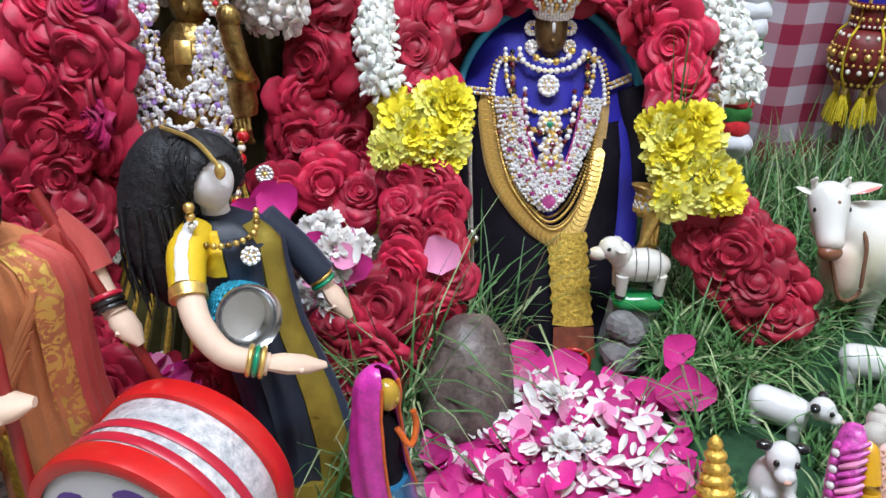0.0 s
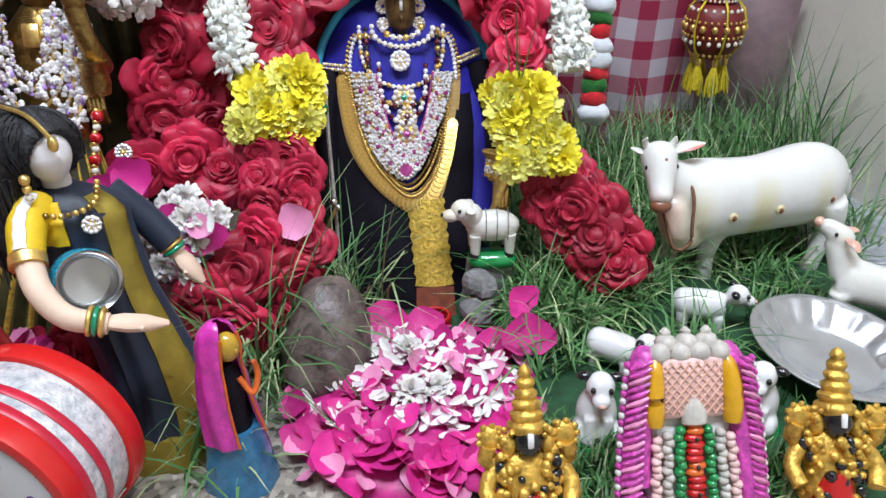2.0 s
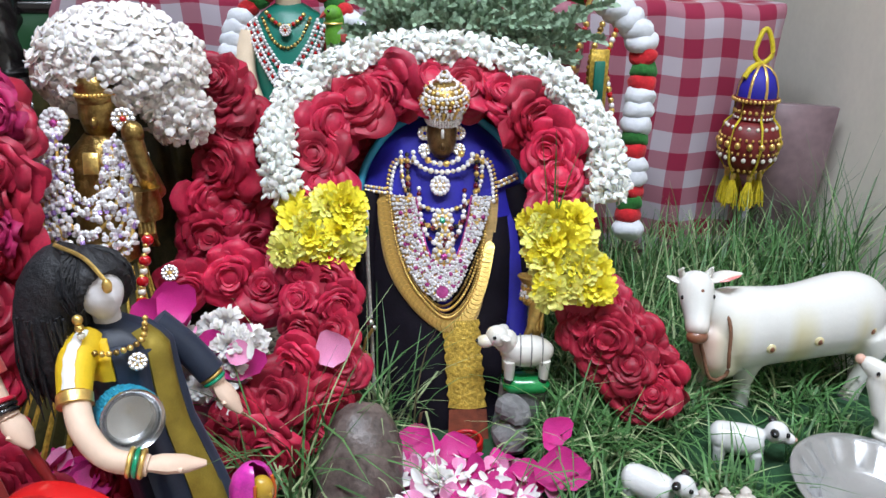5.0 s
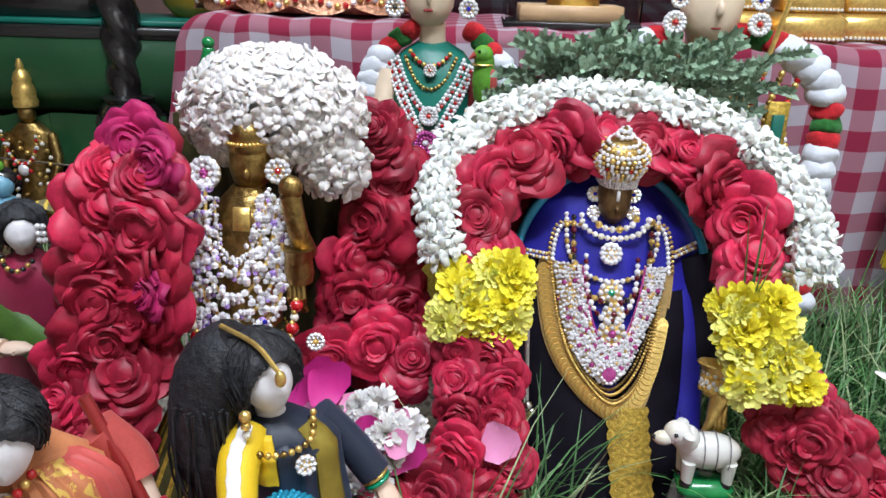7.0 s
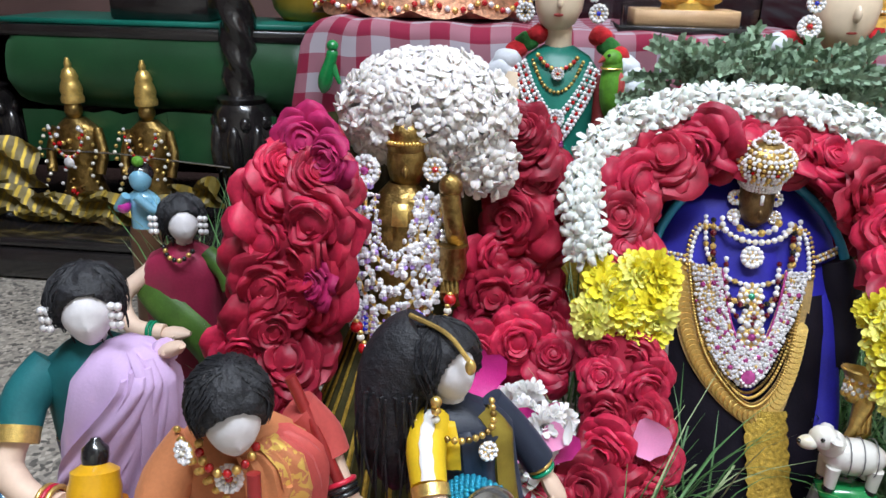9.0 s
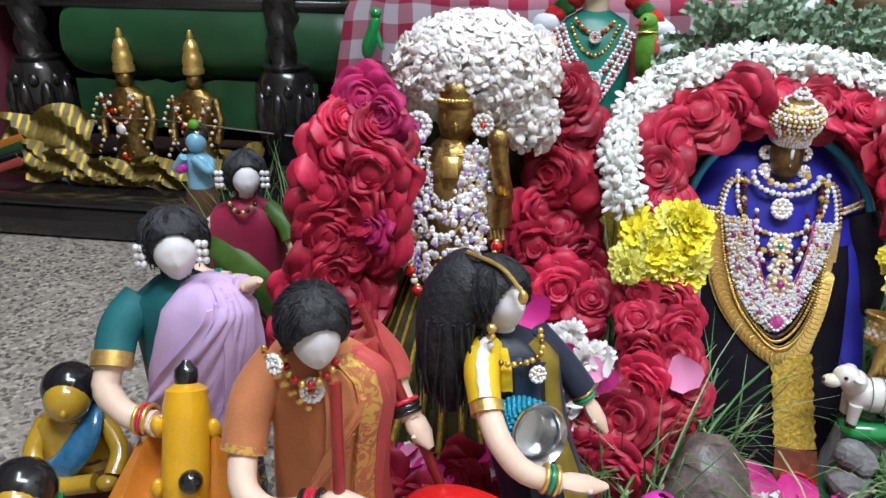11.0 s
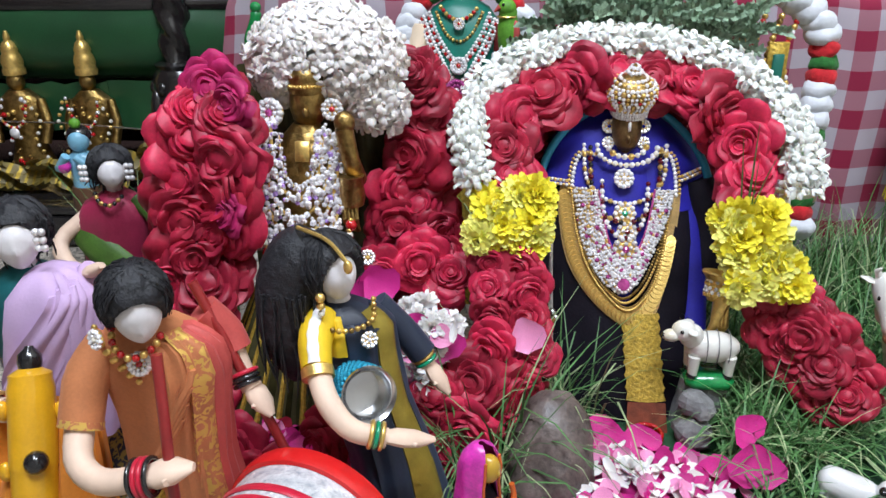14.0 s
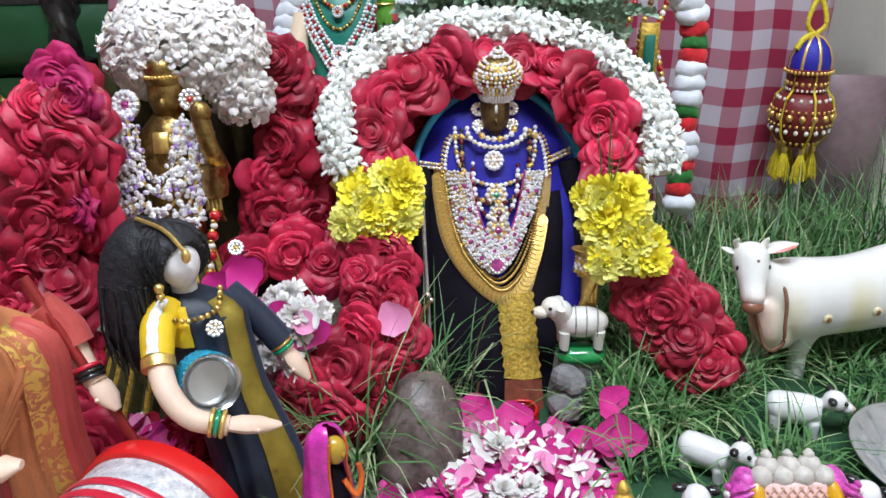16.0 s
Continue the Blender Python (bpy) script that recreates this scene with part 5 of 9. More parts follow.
# low crown and shoulder ornaments
g.lathe([(0.0195, 0), (0.0205, 0.003), (0.0195, 0.008), (0.018, 0.011), (0.019, 0.015), (0.014, 0.024), (0.006, 0.028), (0.003, 0.036)], "brass", pose(BX + 0.004, 0.712, 0.374, 10), 20)
for k in range(14):
    a = -0.4 - 2.3 * k / 13
    g.ball((BX + 0.004 + 0.0205 * math.cos(a), 0.712 + 0.0205 * math.sin(a), 0.38), 0.0022, "gold", 6, 4)
for k in range(3):
    g.tube([(-0.2 + 0.012 * math.cos(t) + 0.003, 0.69 - 0.002 * k + 0.01 * math.sin(t), 0.298 + 0.006 * k) for t in [2 * math.pi * i / 14 for i in range(15)]], 0.0022, "brass", 6)
# raised arm with the flute
g.tube(curve([(-0.2, 0.7, 0.315), (-0.182, 0.685, 0.285), (-0.185, 0.668, 0.31), (-0.19, 0.665, 0.345)], 16), 0.0095, "brass", 12)
g.tube(curve([(-0.28, 0.7, 0.315), (-0.298, 0.68, 0.27), (-0.285, 0.66, 0.235)], 12), 0.011, "brass", 12)
for k in range(4):
    g.tube([(-0.194 + 0.004 * k, 0.662, 0.262), (-0.193 + 0.004 * k, 0.657, 0.25), (-0.192 + 0.004 * k, 0.66, 0.236)], 0.003, "brass", 8)
g.lathe([(0.012, 0), (0.014, 0.01), (0.012, 0.03), (0.014, 0.032)], "brass", pose(-0.186, 0.668, 0.262), 12)
g.ball((-0.189, 0.665, 0.35), (0.011, 0.01, 0.012), "brass", 10, 7)
# pleated gold skirt
rows = []
for k in range(15):
    s = k / 14
    z = 0.215 - 0.165 * s
    row = []
    for i in range(96):
        th = 2 * math.pi * i / 96
        p = 1 + (0.05 + 0.05 * s) * (1 if i % 4 < 2 else -1)
        row.append((BX - 0.012 * s + (0.036 + 0.05 * s) * p * math.cos(th), 0.672 - 0.062 * s + (0.03 + 0.035 * s) * p * math.sin(th), z + 0.012 * s * math.sin(th * 3)))
    rows.append(row)
g.grid(rows, "skirt", True, True)
for i in range(0, 96, 4):
    g.tube([rows[k][i] for k in range(15)], [0.0012 + 0.0022 * k / 14 for k in range(15)], "gold_cloth", 6)
g.rings([(BX - 0.012, 0.61, 0.004, 0.06, 0.05), (BX - 0.012, 0.61, 0.06, 0.055, 0.045)], "brass", 20)
thing("brass_idol", g, (BX - 0.012, 0.61, 0.004), "aged brass idol in a pleated black and gold skirt", "idol")


def bfront(x, z, lift=0.0):
    k = (x - BX) / 0.045
    return Vector((x, 0.657 + 0.33 * (z - 0.25) + 0.012 * k * k - lift, z))


def bchain(name, pts, r, mts, label, lift=0.004, step=None):
    g = Geo()
    line = even(curve([bfront(x, z, lift) for x, z in pts], 120), step or 2 * r)
    g.tube(line, r * 0.3, "gold", 5)
    rr = random.Random(len(pts))
    for i, p in enumerate(line):
        for _ in range(8):
            g.ball(p + Vector((rr.uniform(-1, 1), rr.uniform(-0.8, 0), rr.uniform(-1, 1))) * r, r * rr.uniform(0.3, 0.62), rr.choice(mts), 5, 3)
    return thing(name, g, tuple(line[len(line) // 2]), label, "necklace", smooth=False)


GLITTER = ["gem"] * 14 + ["gem_violet"] * 2
bchain("rhinestone_necklace", u_shape(BX, 0.334, 0.02, 0.284), 0.004, GLITTER, "short rhinestone necklace on the brass idol", 0.01)
for k in range(4):
    bchain("rhinestone_garland", u_shape(BX - 0.002, 0.343 - 0.004 * k, 0.028 + 0.0075 * k, 0.272 - 0.02 * k, sharp=0.8), 0.0066, GLITTER, "glittering rhinestone garland on the brass idol", 0.01 - 0.0006 * k)
for k in range(3):
    bchain("rhinestone_belt", [(BX - 0.062, 0.232 + 0.005 * k), (BX - 0.03, 0.222 + 0.005 * k), (BX, 0.212 + 0.006 * k), (BX + 0.03, 0.222 + 0.005 * k)], 0.0046, GLITTER + ["gem_blue"] * 2, "belt of clear and blue stones", 0.016)
flower_stud("belt_flower", tuple(bfront(BX + 0.008, 0.214, 0.018)), (0, -1, 0.3), 0.011, "gem", "gem_pink", "rhinestone flower at the brass idol's belt")
for x0, x1, top in ((-0.292, -0.258, 0.3), (-0.186, -0.192, 0.245)):
    g = Geo()
    line = even(curve([(x0, 0.652, top), ((x0 + x1) / 2 - 0.004, 0.634, top - 0.05), (x1, 0.618, top - 0.1)], 40), 0.0105)
    for i, p in enumerate(line):
        g.ball(p, (0.0062, 0.006, 0.0062) if i % 2 == 0 else 0.004, "gem_red" if i % 2 == 0 else "pearl", 10, 7)
        g.ball(p + Vector((0, 0, 0.005)), 0.003, "gold", 6, 4)
    thing("coral_necklace", g, tuple(line[0]), "hanging string of red beads and pearls", "necklace")
flower_stud("ear_flower", (-0.272, 0.69, 0.354), (-0.2, -1, 0.3), 0.016, "gem", "gem_pink", "large white stone ear flower on the brass idol", 14)
flower_stud("ear_flower", (-0.207, 0.694, 0.357), (0.2, -1, 0.3), 0.012, "gem", "gem_red", "white and red stone ear flower on the brass idol", 12)
flower_stud("side_brooch", (-0.172, 0.66, 0.205), (0.2, -1, 0.3), 0.009, "gem", "gold", "round rhinestone brooch on the brass idol", 12)
g = Geo()
g.box((0, 0, 0), (0.0155, 0.004, 0.0215), "gold", aim((BX + 0.004, 0.672, 0.318), (0, -1, 0.3)) @ pose(0, 0, 0, 90), 0.2)
for s in (-1, 1):
    g.box((s * 0.0035, -0.003, 0.002), (0.003, 0.002, 0.012), "gold", aim((BX + 0.004, 0.672, 0.318), (0, -1, 0.3)) @ pose(0, 0, 0, 90), 0.2)
thing("gold_plaque", g, (BX + 0.003, 0.678, 0.306), "embossed gold plaque pendant on the brass idol", "pendant")

# dark backing sheet, added to keep the gap behind the brass idol dark
g = Geo()
rows = []
for k in range(14):
    z = 0.003 + 0.385 * k / 13
    rows.append([(-0.335 + 0.225 * i / 40, 0.785 + 0.006 * math.sin(i * 0.9) + 0.004 * math.sin(k + i * 0.5), z) for i in range(41)])
g.grid(rows, "skirt")
g.grid([[(p[0], p[1] + 0.004, p[2]) for p in r] for r in rows], "skirt")
thing("dark_cloth", g, (-0.222, 0.785, 0.003), "added dark olive backing sheet behind the brass idol", "cloth")

# ---- rose garland with its jasmine dome ----
rg = thing("rose_garland", None, (-0.24, 0.7, 0.1), "tall garland of large red and magenta roses", "garland")
roses(rg, [(-0.318, 0.66, 0.385, 0.032), (-0.335, 0.65, 0.362, 0.034), (-0.3, 0.645, 0.36, 0.034)], ROSES_PINK + ROSES[:1], 6)
roses(rg, [(-0.29, 0.64, 0.375, 0.026), (-0.3, 0.615, 0.27, 0.022)], ROSES_PINK, 61)
roses(
    rg,
    [(-0.345, 0.648, 0.335, 0.036), (-0.3, 0.632, 0.325, 0.042), (-0.35, 0.64, 0.3, 0.04), (-0.31, 0.635, 0.285, 0.04), (-0.35, 0.632, 0.26, 0.04), (-0.312, 0.628, 0.245, 0.038), (-0.345, 0.622, 0.222, 0.038), (-0.375, 0.62, 0.195, 0.036), (-0.33, 0.615, 0.19, 0.036), (-0.385, 0.61, 0.165, 0.034), (-0.345, 0.605, 0.155, 0.036), (-0.37, 0.6, 0.125, 0.034), (-0.335, 0.59, 0.12, 0.03)],
    ROSES,
    7,
)
roses(rg, [(-0.128, 0.765, 0.385, 0.026), (-0.118, 0.768, 0.36, 0.028), (-0.112, 0.77, 0.33, 0.033), (-0.128, 0.76, 0.292, 0.042), (-0.105, 0.765, 0.265, 0.034), (-0.15, 0.755, 0.258, 0.034), (-0.122, 0.75, 0.232, 0.034), (-0.15, 0.742, 0.215, 0.032), (-0.1, 0.74, 0.21, 0.03), (-0.088, 0.73, 0.185, 0.027), (-0.155, 0.735, 0.185, 0.03)], ROSES_DARK, 8)
g = Geo()
g.tube(curve([(-0.315, 0.69, 0.4), (-0.33, 0.675, 0.33), (-0.335, 0.66, 0.25), (-0.36, 0.64, 0.15), (-0.36, 0.63, 0.08)], 30), [0.02] + [0.03] * 29, "rose_dark", 12)
g.tube(curve([(-0.13, 0.79, 0.4), (-0.12, 0.795, 0.33), (-0.125, 0.785, 0.25), (-0.125, 0.77, 0.17), (-0.13, 0.76, 0.1)], 30), [0.015] + [0.028] * 29, "rose_dark", 12)
part("rose_core", g, rg, "packed crimson petals")
dome = thing("jasmine_cluster", None, (-0.22, 0.73, 0.35), "thick dome of white jasmine above the brass idol", "flowers")
g = Geo()
g.ball((-0.222, 0.75, 0.4), (0.07, 0.035, 0.045), "jasmine_rosy", 20, 12)
g.ball((-0.17, 0.75, 0.36), (0.026, 0.024, 0.028), "jasmine_rosy", 16, 10)
part("jasmine_core", g, dome, "packed white blossoms")
rng = random.Random(21)
count, turn = 0, 0
while count < 290:
    turn = turn + 1
    th, ph = math.pi * ((turn * 0.618034) % 1.0), -0.85 + 2.25 * ((turn * 0.754878) % 1.0)
    if count % 6 == 0:
        c, r = Vector((-0.168, 0.75, 0.355)), Vector((0.03, 0.03, 0.033))
    else:
        c, r = Vector((-0.222, 0.75, 0.4)), Vector((0.08, 0.045, 0.052))
    n = Vector((math.cos(th) * math.cos(ph), -math.sin(th) * math.cos(ph), math.sin(ph)))
    p = Vector((c.x + r.x * n.x, c.y + r.y * n.y, c.z + r.z * n.z))
    if p.z < 0.366 and -0.26 < p.x < -0.2:
        continue
    piece("jasmine_flower", rng.choice(JASMINE_ROSY), dome, aim(p, n + Vector((rng.uniform(-0.5, 0.5), rng.uniform(-0.4, 0), rng.uniform(-0.5, 0.5))), rng.uniform(0, 6), rng.uniform(0.0115, 0.0155)))
    count += 1

# ---- dolls ----


def head(g, c, r, face, facing, hair_r, hair_back=0.35, up=0.25, neck=None):
    """A plain smooth head with a soft nose and chin, and wool hair that frames the face."""
    f = Vector(facing).normalized()
    sd = f.cross(Vector((0, 0, 1))).normalized()
    uu = sd.cross(f).normalized()
    c = Vector(c)
    rows = []
    for j in range(25):
        el = -math.pi / 2 + math.pi * j / 24
        row = []
        for i in range(40):
            az = 2 * math.pi * i / 40
            x, z, y = math.cos(el) * math.sin(az), math.cos(el) * math.cos(az), math.sin(el)
            taper = 1 - 0.34 * max(0.0, -y) ** 1.4
            k = 1.0
            if z > 0:
                k += 0.13 * math.exp(-((x / 0.11) ** 2) - ((y + 0.16) / 0.16) ** 2)
                k -= 0.05 * (math.exp(-(((x - 0.32) / 0.18) ** 2) - ((y - 0.12) / 0.13) ** 2) + math.exp(-(((x + 0.32) / 0.18) ** 2) - ((y - 0.12) / 0.13) ** 2))
                k += 0.05 * math.exp(-((x / 0.2) ** 2) - ((y + 0.5) / 0.09) ** 2) + 0.06 * math.exp(-((x / 0.22) ** 2) - ((y + 0.82) / 0.16) ** 2)
            row.append(c + r * (sd * x * 0.78 * taper + uu * y * 1.02 + f * z * 0.84 * k))
        rows.append(row)
    g.grid(rows, face, True, True)
    if neck:
        g.tube([Vector(neck), c - f * r * 0.15 - uu * r * 0.4], r * 0.42, face, 12)
    q = random.Random(int(r * 1e5) + int(c.x * 1e4))
    hc = c - f * r * hair_back * 0.62 + uu * r * up * 0.7

    def shell(x, y, z):
        """Radius of the hair in one direction: full behind and above, drawn in over the face."""
        w = (x / 0.74) ** 2 + ((y + 0.34) / 0.8) ** 2
        k = 1.0 if z < 0.1 else max(0.0, min(1.0, (w - 0.72) / 0.25))
        n = noise.noise(Vector((x * 3 + r * 900, y * 3, z * 3)))
        ridge = 0.02 * math.sin(26 * math.atan2(x, abs(y) + 0.3) + 3 * n)
        return (hair_r * (1 + 0.06 * n + ridge)) * k + r * 0.5 * (1 - k)

    rows = []
    for j in range(33):
        el = -1.35 + (math.pi / 2 + 1.35) * j / 32
        row = []
        for i in range(56):
            az = 2 * math.pi * i / 56
            x, z, y = math.cos(el) * math.sin(az), math.cos(el) * math.cos(az), math.sin(el)
            R = shell(x, y, z)
            row.append(hc + R * (sd * x * 0.94 + uu * y + f * z))
        rows.append(row)
    g.grid(rows, "hair", True, True)
    for _ in range(210):
        az = q.uniform(0.75, 2 * math.pi - 0.75)
        e0, e1 = q.uniform(0.7, 1.45), q.uniform(-0.9, 0.3)
        puff = q.uniform(0.0, 0.1)
        pts = []
        for k in range(6):
            el = e0 + (e1 - e0) * k / 5
            a = az + 0.12 * math.sin(k + az * 5)
            x, z, y = math.cos(el) * math.sin(a), math.cos(el) * math.cos(a), math.sin(el)
            pts.append(hc + shell(x, y, z) * (1.01 + puff * k / 5) * (sd * x * 0.94 + uu * y + f * z))
        g.tube(pts, [0.0004, 0.0006, 0.0007, 0.0006, 0.0005, 0.0002], "hair", 4)


def drape(g, body, th0, th1, half, mt, z0, z1, lift=0.002, folds=3, amp=0.0012):
    """A strip of cloth lying on a body of upright rings, from height z0 at angle th0 down to z1 at th1."""
    rows = []
    for k in range(31):
        s = k / 30
        z = z0 + (z1 - z0) * s
        for a, b in zip(body, body[1:]):
            if a[2] <= z <= b[2]:
                w = (z - a[2]) / (b[2] - a[2])
                ring = [a[i] + (b[i] - a[i]) * w for i in range(5)]
        row, back = [], []
        for i in range(13):
            u = i / 6 - 1
            th = th0 + (th1 - th0) * s + half * u
            e = lift + amp * math.sin(folds * math.pi * u + 2.5 * s) + 0.0008 * math.sin(9 * s + 3 * u)
            row.append((ring[0] + (ring[3] * 1.05 + e) * math.cos(th), ring[1] + (ring[4] * 1.05 + e) * math.sin(th), z))
            back.append((ring[0] + ring[3] * 0.9 * math.cos(th), ring[1] + ring[4] * 0.9 * math.sin(th), z))
        rows.append(row + back[::-1])
    g.grid(rows, mt, True, True)


def strands(g, c, radius, drop, n, seed, w=0.0016):
    """Loose wool strands hanging from a head."""
    r = random.Random(seed)
    for _ in range(n):
        a = r.uniform(0, 6.3)
        p = Vector(c) + Vector((math.cos(a), math.sin(a), 0)) * radius * r.uniform(0.5, 1)
        q = p + Vector((r.uniform(-0.008, 0.008), r.uniform(-0.008, 0.008), -drop * r.uniform(0.6, 1)))
        g.tube(curve([p + Vector((0, 0, 0.008)), p.lerp(q, 0.5) + Vector((r.uniform(-1, 1), r.uniform(-1, 1), 0)) * 0.004, q], 5), [w, w, w, w, w * 0.4], "hair", 5)


def hand_shape(g, at, to, r, mt="skin"):
    at, to = Vector(at), Vector(to)
    d = to - at
    g.tube([at, at + d * 0.3, at + d * 0.65, to], [r * 0.85, r * 1.25, r * 1.15, r * 0.4], mt, 10, 0.65)
    side = d.cross(Vector((0, 0, 1))).normalized()
    g.tube([at + d * 0.25, at + d * 0.55 + side * r * 1.2], [r * 0.4, r * 0.25], mt, 8)


def bangles(at, axis, r, mts, category="bangle"):
    for k, mt in enumerate(mts):
        g = Geo()
        m = aim(Vector(at) + Vector(axis).normalized() * (k * 0.0042), axis)
        g.tube([m @ Vector((r * math.cos(2 * math.pi * i / 18), r * math.sin(2 * math.pi * i / 18), 0)) for i in range(19)], 0.0019, mt, 8, up=axis)
        thing("bangle", g, tuple(at), {"gold": "thin golden bangle on a doll's wrist", "gem_green": "green glass bangle on a doll's wrist", "paint_black": "black bangle on a doll's wrist", "ribbon": "dark red bangle on a doll's wrist"}.get(mt, "bangle on a doll's wrist"), category, "bangles on the dolls' wrists")


def bead_ring(name, pts, r, mts, label):
    g = Geo()
    line = even(curve(pts, 80), 2 * r)
    for i, p in enumerate(line):
        g.ball(p, r, mts[i % len(mts)], 7, 5)
    return thing(name, g, tuple(line[len(line) // 2]), label, "necklace")


# doll in navy silk with the steel pot
g = Geo()
pts = [(-0.115, 0.472, 0.0, 0.045, 0.04), (-0.118, 0.474, 0.05, 0.04, 0.036), (-0.13, 0.48, 0.1, 0.036, 0.032), (-0.148, 0.49, 0.15, 0.033, 0.029), (-0.158, 0.495, 0.19, 0.034, 0.028), (-0.164, 0.498, 0.218, 0.036, 0.028), (-0.168, 0.5, 0.23, 0.026, 0.022), (-0.17, 0.5, 0.238, 0.012, 0.012)]
g.rings(pts, "navy", 36, 9, 0.035)
g.tube(curve([(-0.17, 0.5, 0.225), (-0.171, 0.5, 0.245)], 4), 0.011, "face", 12)
head(g, (-0.17, 0.494, 0.264), 0.0225, "face", (0.75, -0.62, 0.12), 0.0315, 0.75, 0.3, (-0.168, 0.499, 0.235))
g.tube(curve([(-0.185, 0.508, 0.283), (-0.208, 0.502, 0.255), (-0.213, 0.49, 0.21), (-0.207, 0.484, 0.165)], 14), [0.026, 0.03, 0.0315, 0.0315, 0.031, 0.03, 0.029, 0.0275, 0.026, 0.024, 0.021, 0.017, 0.012, 0.005], "hair", 18)
strands(g, (-0.206, 0.49, 0.245), 0.028, 0.085, 90, 1, 0.0011)
drape(g, pts, -0.25, -0.75, 0.42, "olive_gold", 0.231, 0.004, 0.002, 1, 0.0008)
drape(g, pts, 0.25, -0.1, 0.26, "navy", 0.231, 0.01, 0.003, 1)
drape(g, pts, -1.05, -1.5, 0.34, "navy", 0.225, 0.02, 0.0015, 1.5, 0.0015)
drape(g, pts, -1.9, -2.0, 0.5, "yellow", 0.231, 0.2, 0.003, 3, 0.001)
g.rings([(-0.112, 0.468, 0.0, 0.052, 0.046), (-0.112, 0.468, 0.012, 0.051, 0.045), (-0.114, 0.47, 0.03, 0.046, 0.041)], "olive_gold", 40, 9, 0.04)
g.tube(curve([(-0.18, 0.485, 0.228), (-0.182, 0.46, 0.22), (-0.177, 0.438, 0.206)], 8), [0.013, 0.014, 0.0145, 0.0145, 0.014, 0.0135, 0.013, 0.0125], "yellow", 14)
g.tube(curve([(-0.18, 0.477, 0.2395), (-0.1815, 0.453, 0.2325), (-0.1765, 0.43, 0.2165)], 10), [0.0042, 0.005] * 5, "petal_white", 10, 0.3, up=(0, -0.5, 0.85))
g.tube([(-0.176, 0.436, 0.207), (-0.174, 0.43, 0.202)], 0.0132, "gold", 14)
g.tube(curve([(-0.176, 0.436, 0.206), (-0.164, 0.415, 0.19), (-0.145, 0.404, 0.174), (-0.118, 0.405, 0.166)], 14), [0.0098, 0.0098, 0.0097, 0.0096, 0.0095, 0.0094, 0.0092, 0.009, 0.0088, 0.0086, 0.0084, 0.0082, 0.008, 0.008], "skin", 14)
hand_shape(g, (-0.12, 0.405, 0.167), (-0.083, 0.424, 0.152), 0.008)
g.tube(curve([(-0.142, 0.522, 0.222), (-0.118, 0.523, 0.195), (-0.1, 0.52, 0.172)], 8), [0.013] * 8, "navy", 12)
g.tube(curve([(-0.106, 0.521, 0.178), (-0.095, 0.518, 0.163)], 4), 0.0085, "skin", 12)
hand_shape(g, (-0.096, 0.518, 0.164), (-0.076, 0.512, 0.136), 0.008)
thing("navy_saree_doll", g, (-0.115, 0.472, 0), "cloth doll in a navy silk saree and yellow blouse", "doll")
bangles((-0.13, 0.404, 0.17), (1, 0.1, -0.25), 0.0098, ["gold", "gem_green", "gold"])
bangles((-0.1, 0.519, 0.17), (0.5, -0.1, -0.8), 0.0095, ["gold", "gem_green"])
bead_ring("gold_necklace", [(-0.2, 0.483, 0.236), (-0.183, 0.465, 0.231), (-0.158, 0.463, 0.226), (-0.138, 0.477, 0.229), (-0.139, 0.497, 0.24)], 0.0026, ["gold", "gold", "brass"], "gold bead necklace on the navy saree doll")
flower_stud("doll_pendant", (-0.139, 0.468, 0.216), (0.4, -1, 0.4), 0.0075, "gem", "gem", "white stone pendant on the navy saree doll", 10)
for p in ((-0.176, 0.463, 0.249), (-0.213, 0.478, 0.25)):
    g = Geo()
    for k in range(3):
        g.ball((p[0], p[1], p[2] + 0.007 - 0.007 * k), 0.0042 - 0.0006 * k, ("gold", "gold", "pearl")[k], 8, 6)
    thing("drop_earring", g, p, "gold drop earring on the navy saree doll", "earring")
g = Geo()
g.tube(curve([(-0.2, 0.5, 0.302), (-0.172, 0.483, 0.298), (-0.155, 0.474, 0.283)], 12), 0.0018, "gold", 6)
g.ball((-0.154, 0.473, 0.279), (0.004, 0.004, 0.006), "gold", 8, 6)
thing("hair_ornament", g, (-0.172, 0.483, 0.296), "thin gold chain on a doll's parting", "jewel")

# steel pot
n_pot = Vector((0.5, -0.78, 0.37)).normalized()
m = aim((-0.1355, 0.433, 0.186), n_pot)
g = Geo()
g.lathe([(0.004, -0.042), (0.014, -0.043), (0.0205, -0.036), (0.021, -0.014), (0.019, -0.004), (0.0225, 0.0), (0.0235, 0.001), (0.023, 0.003), (0.0205, 0.001), (0.0175, -0.005), (0.0185, -0.014), (0.018, -0.024), (0.002, -0.027)], "silver", m, 32)
pot = thing("steel_pot", g, (-0.1355, 0.433, 0.16), "small stainless steel pot with a blue sequin rim", "pot")
g = Geo()
for k in range(8):
    for i in range(30):
        a = 2 * math.pi * (i + 0.5 * (k % 2)) / 30
        g.ball((0.0222 * math.cos(a), 0.0222 * math.sin(a), -0.005 - 0.004 * k), 0.0024, "blue_sequin", 6, 4, m)
part("sequin_trim", g, pot, "blue sequin trim")

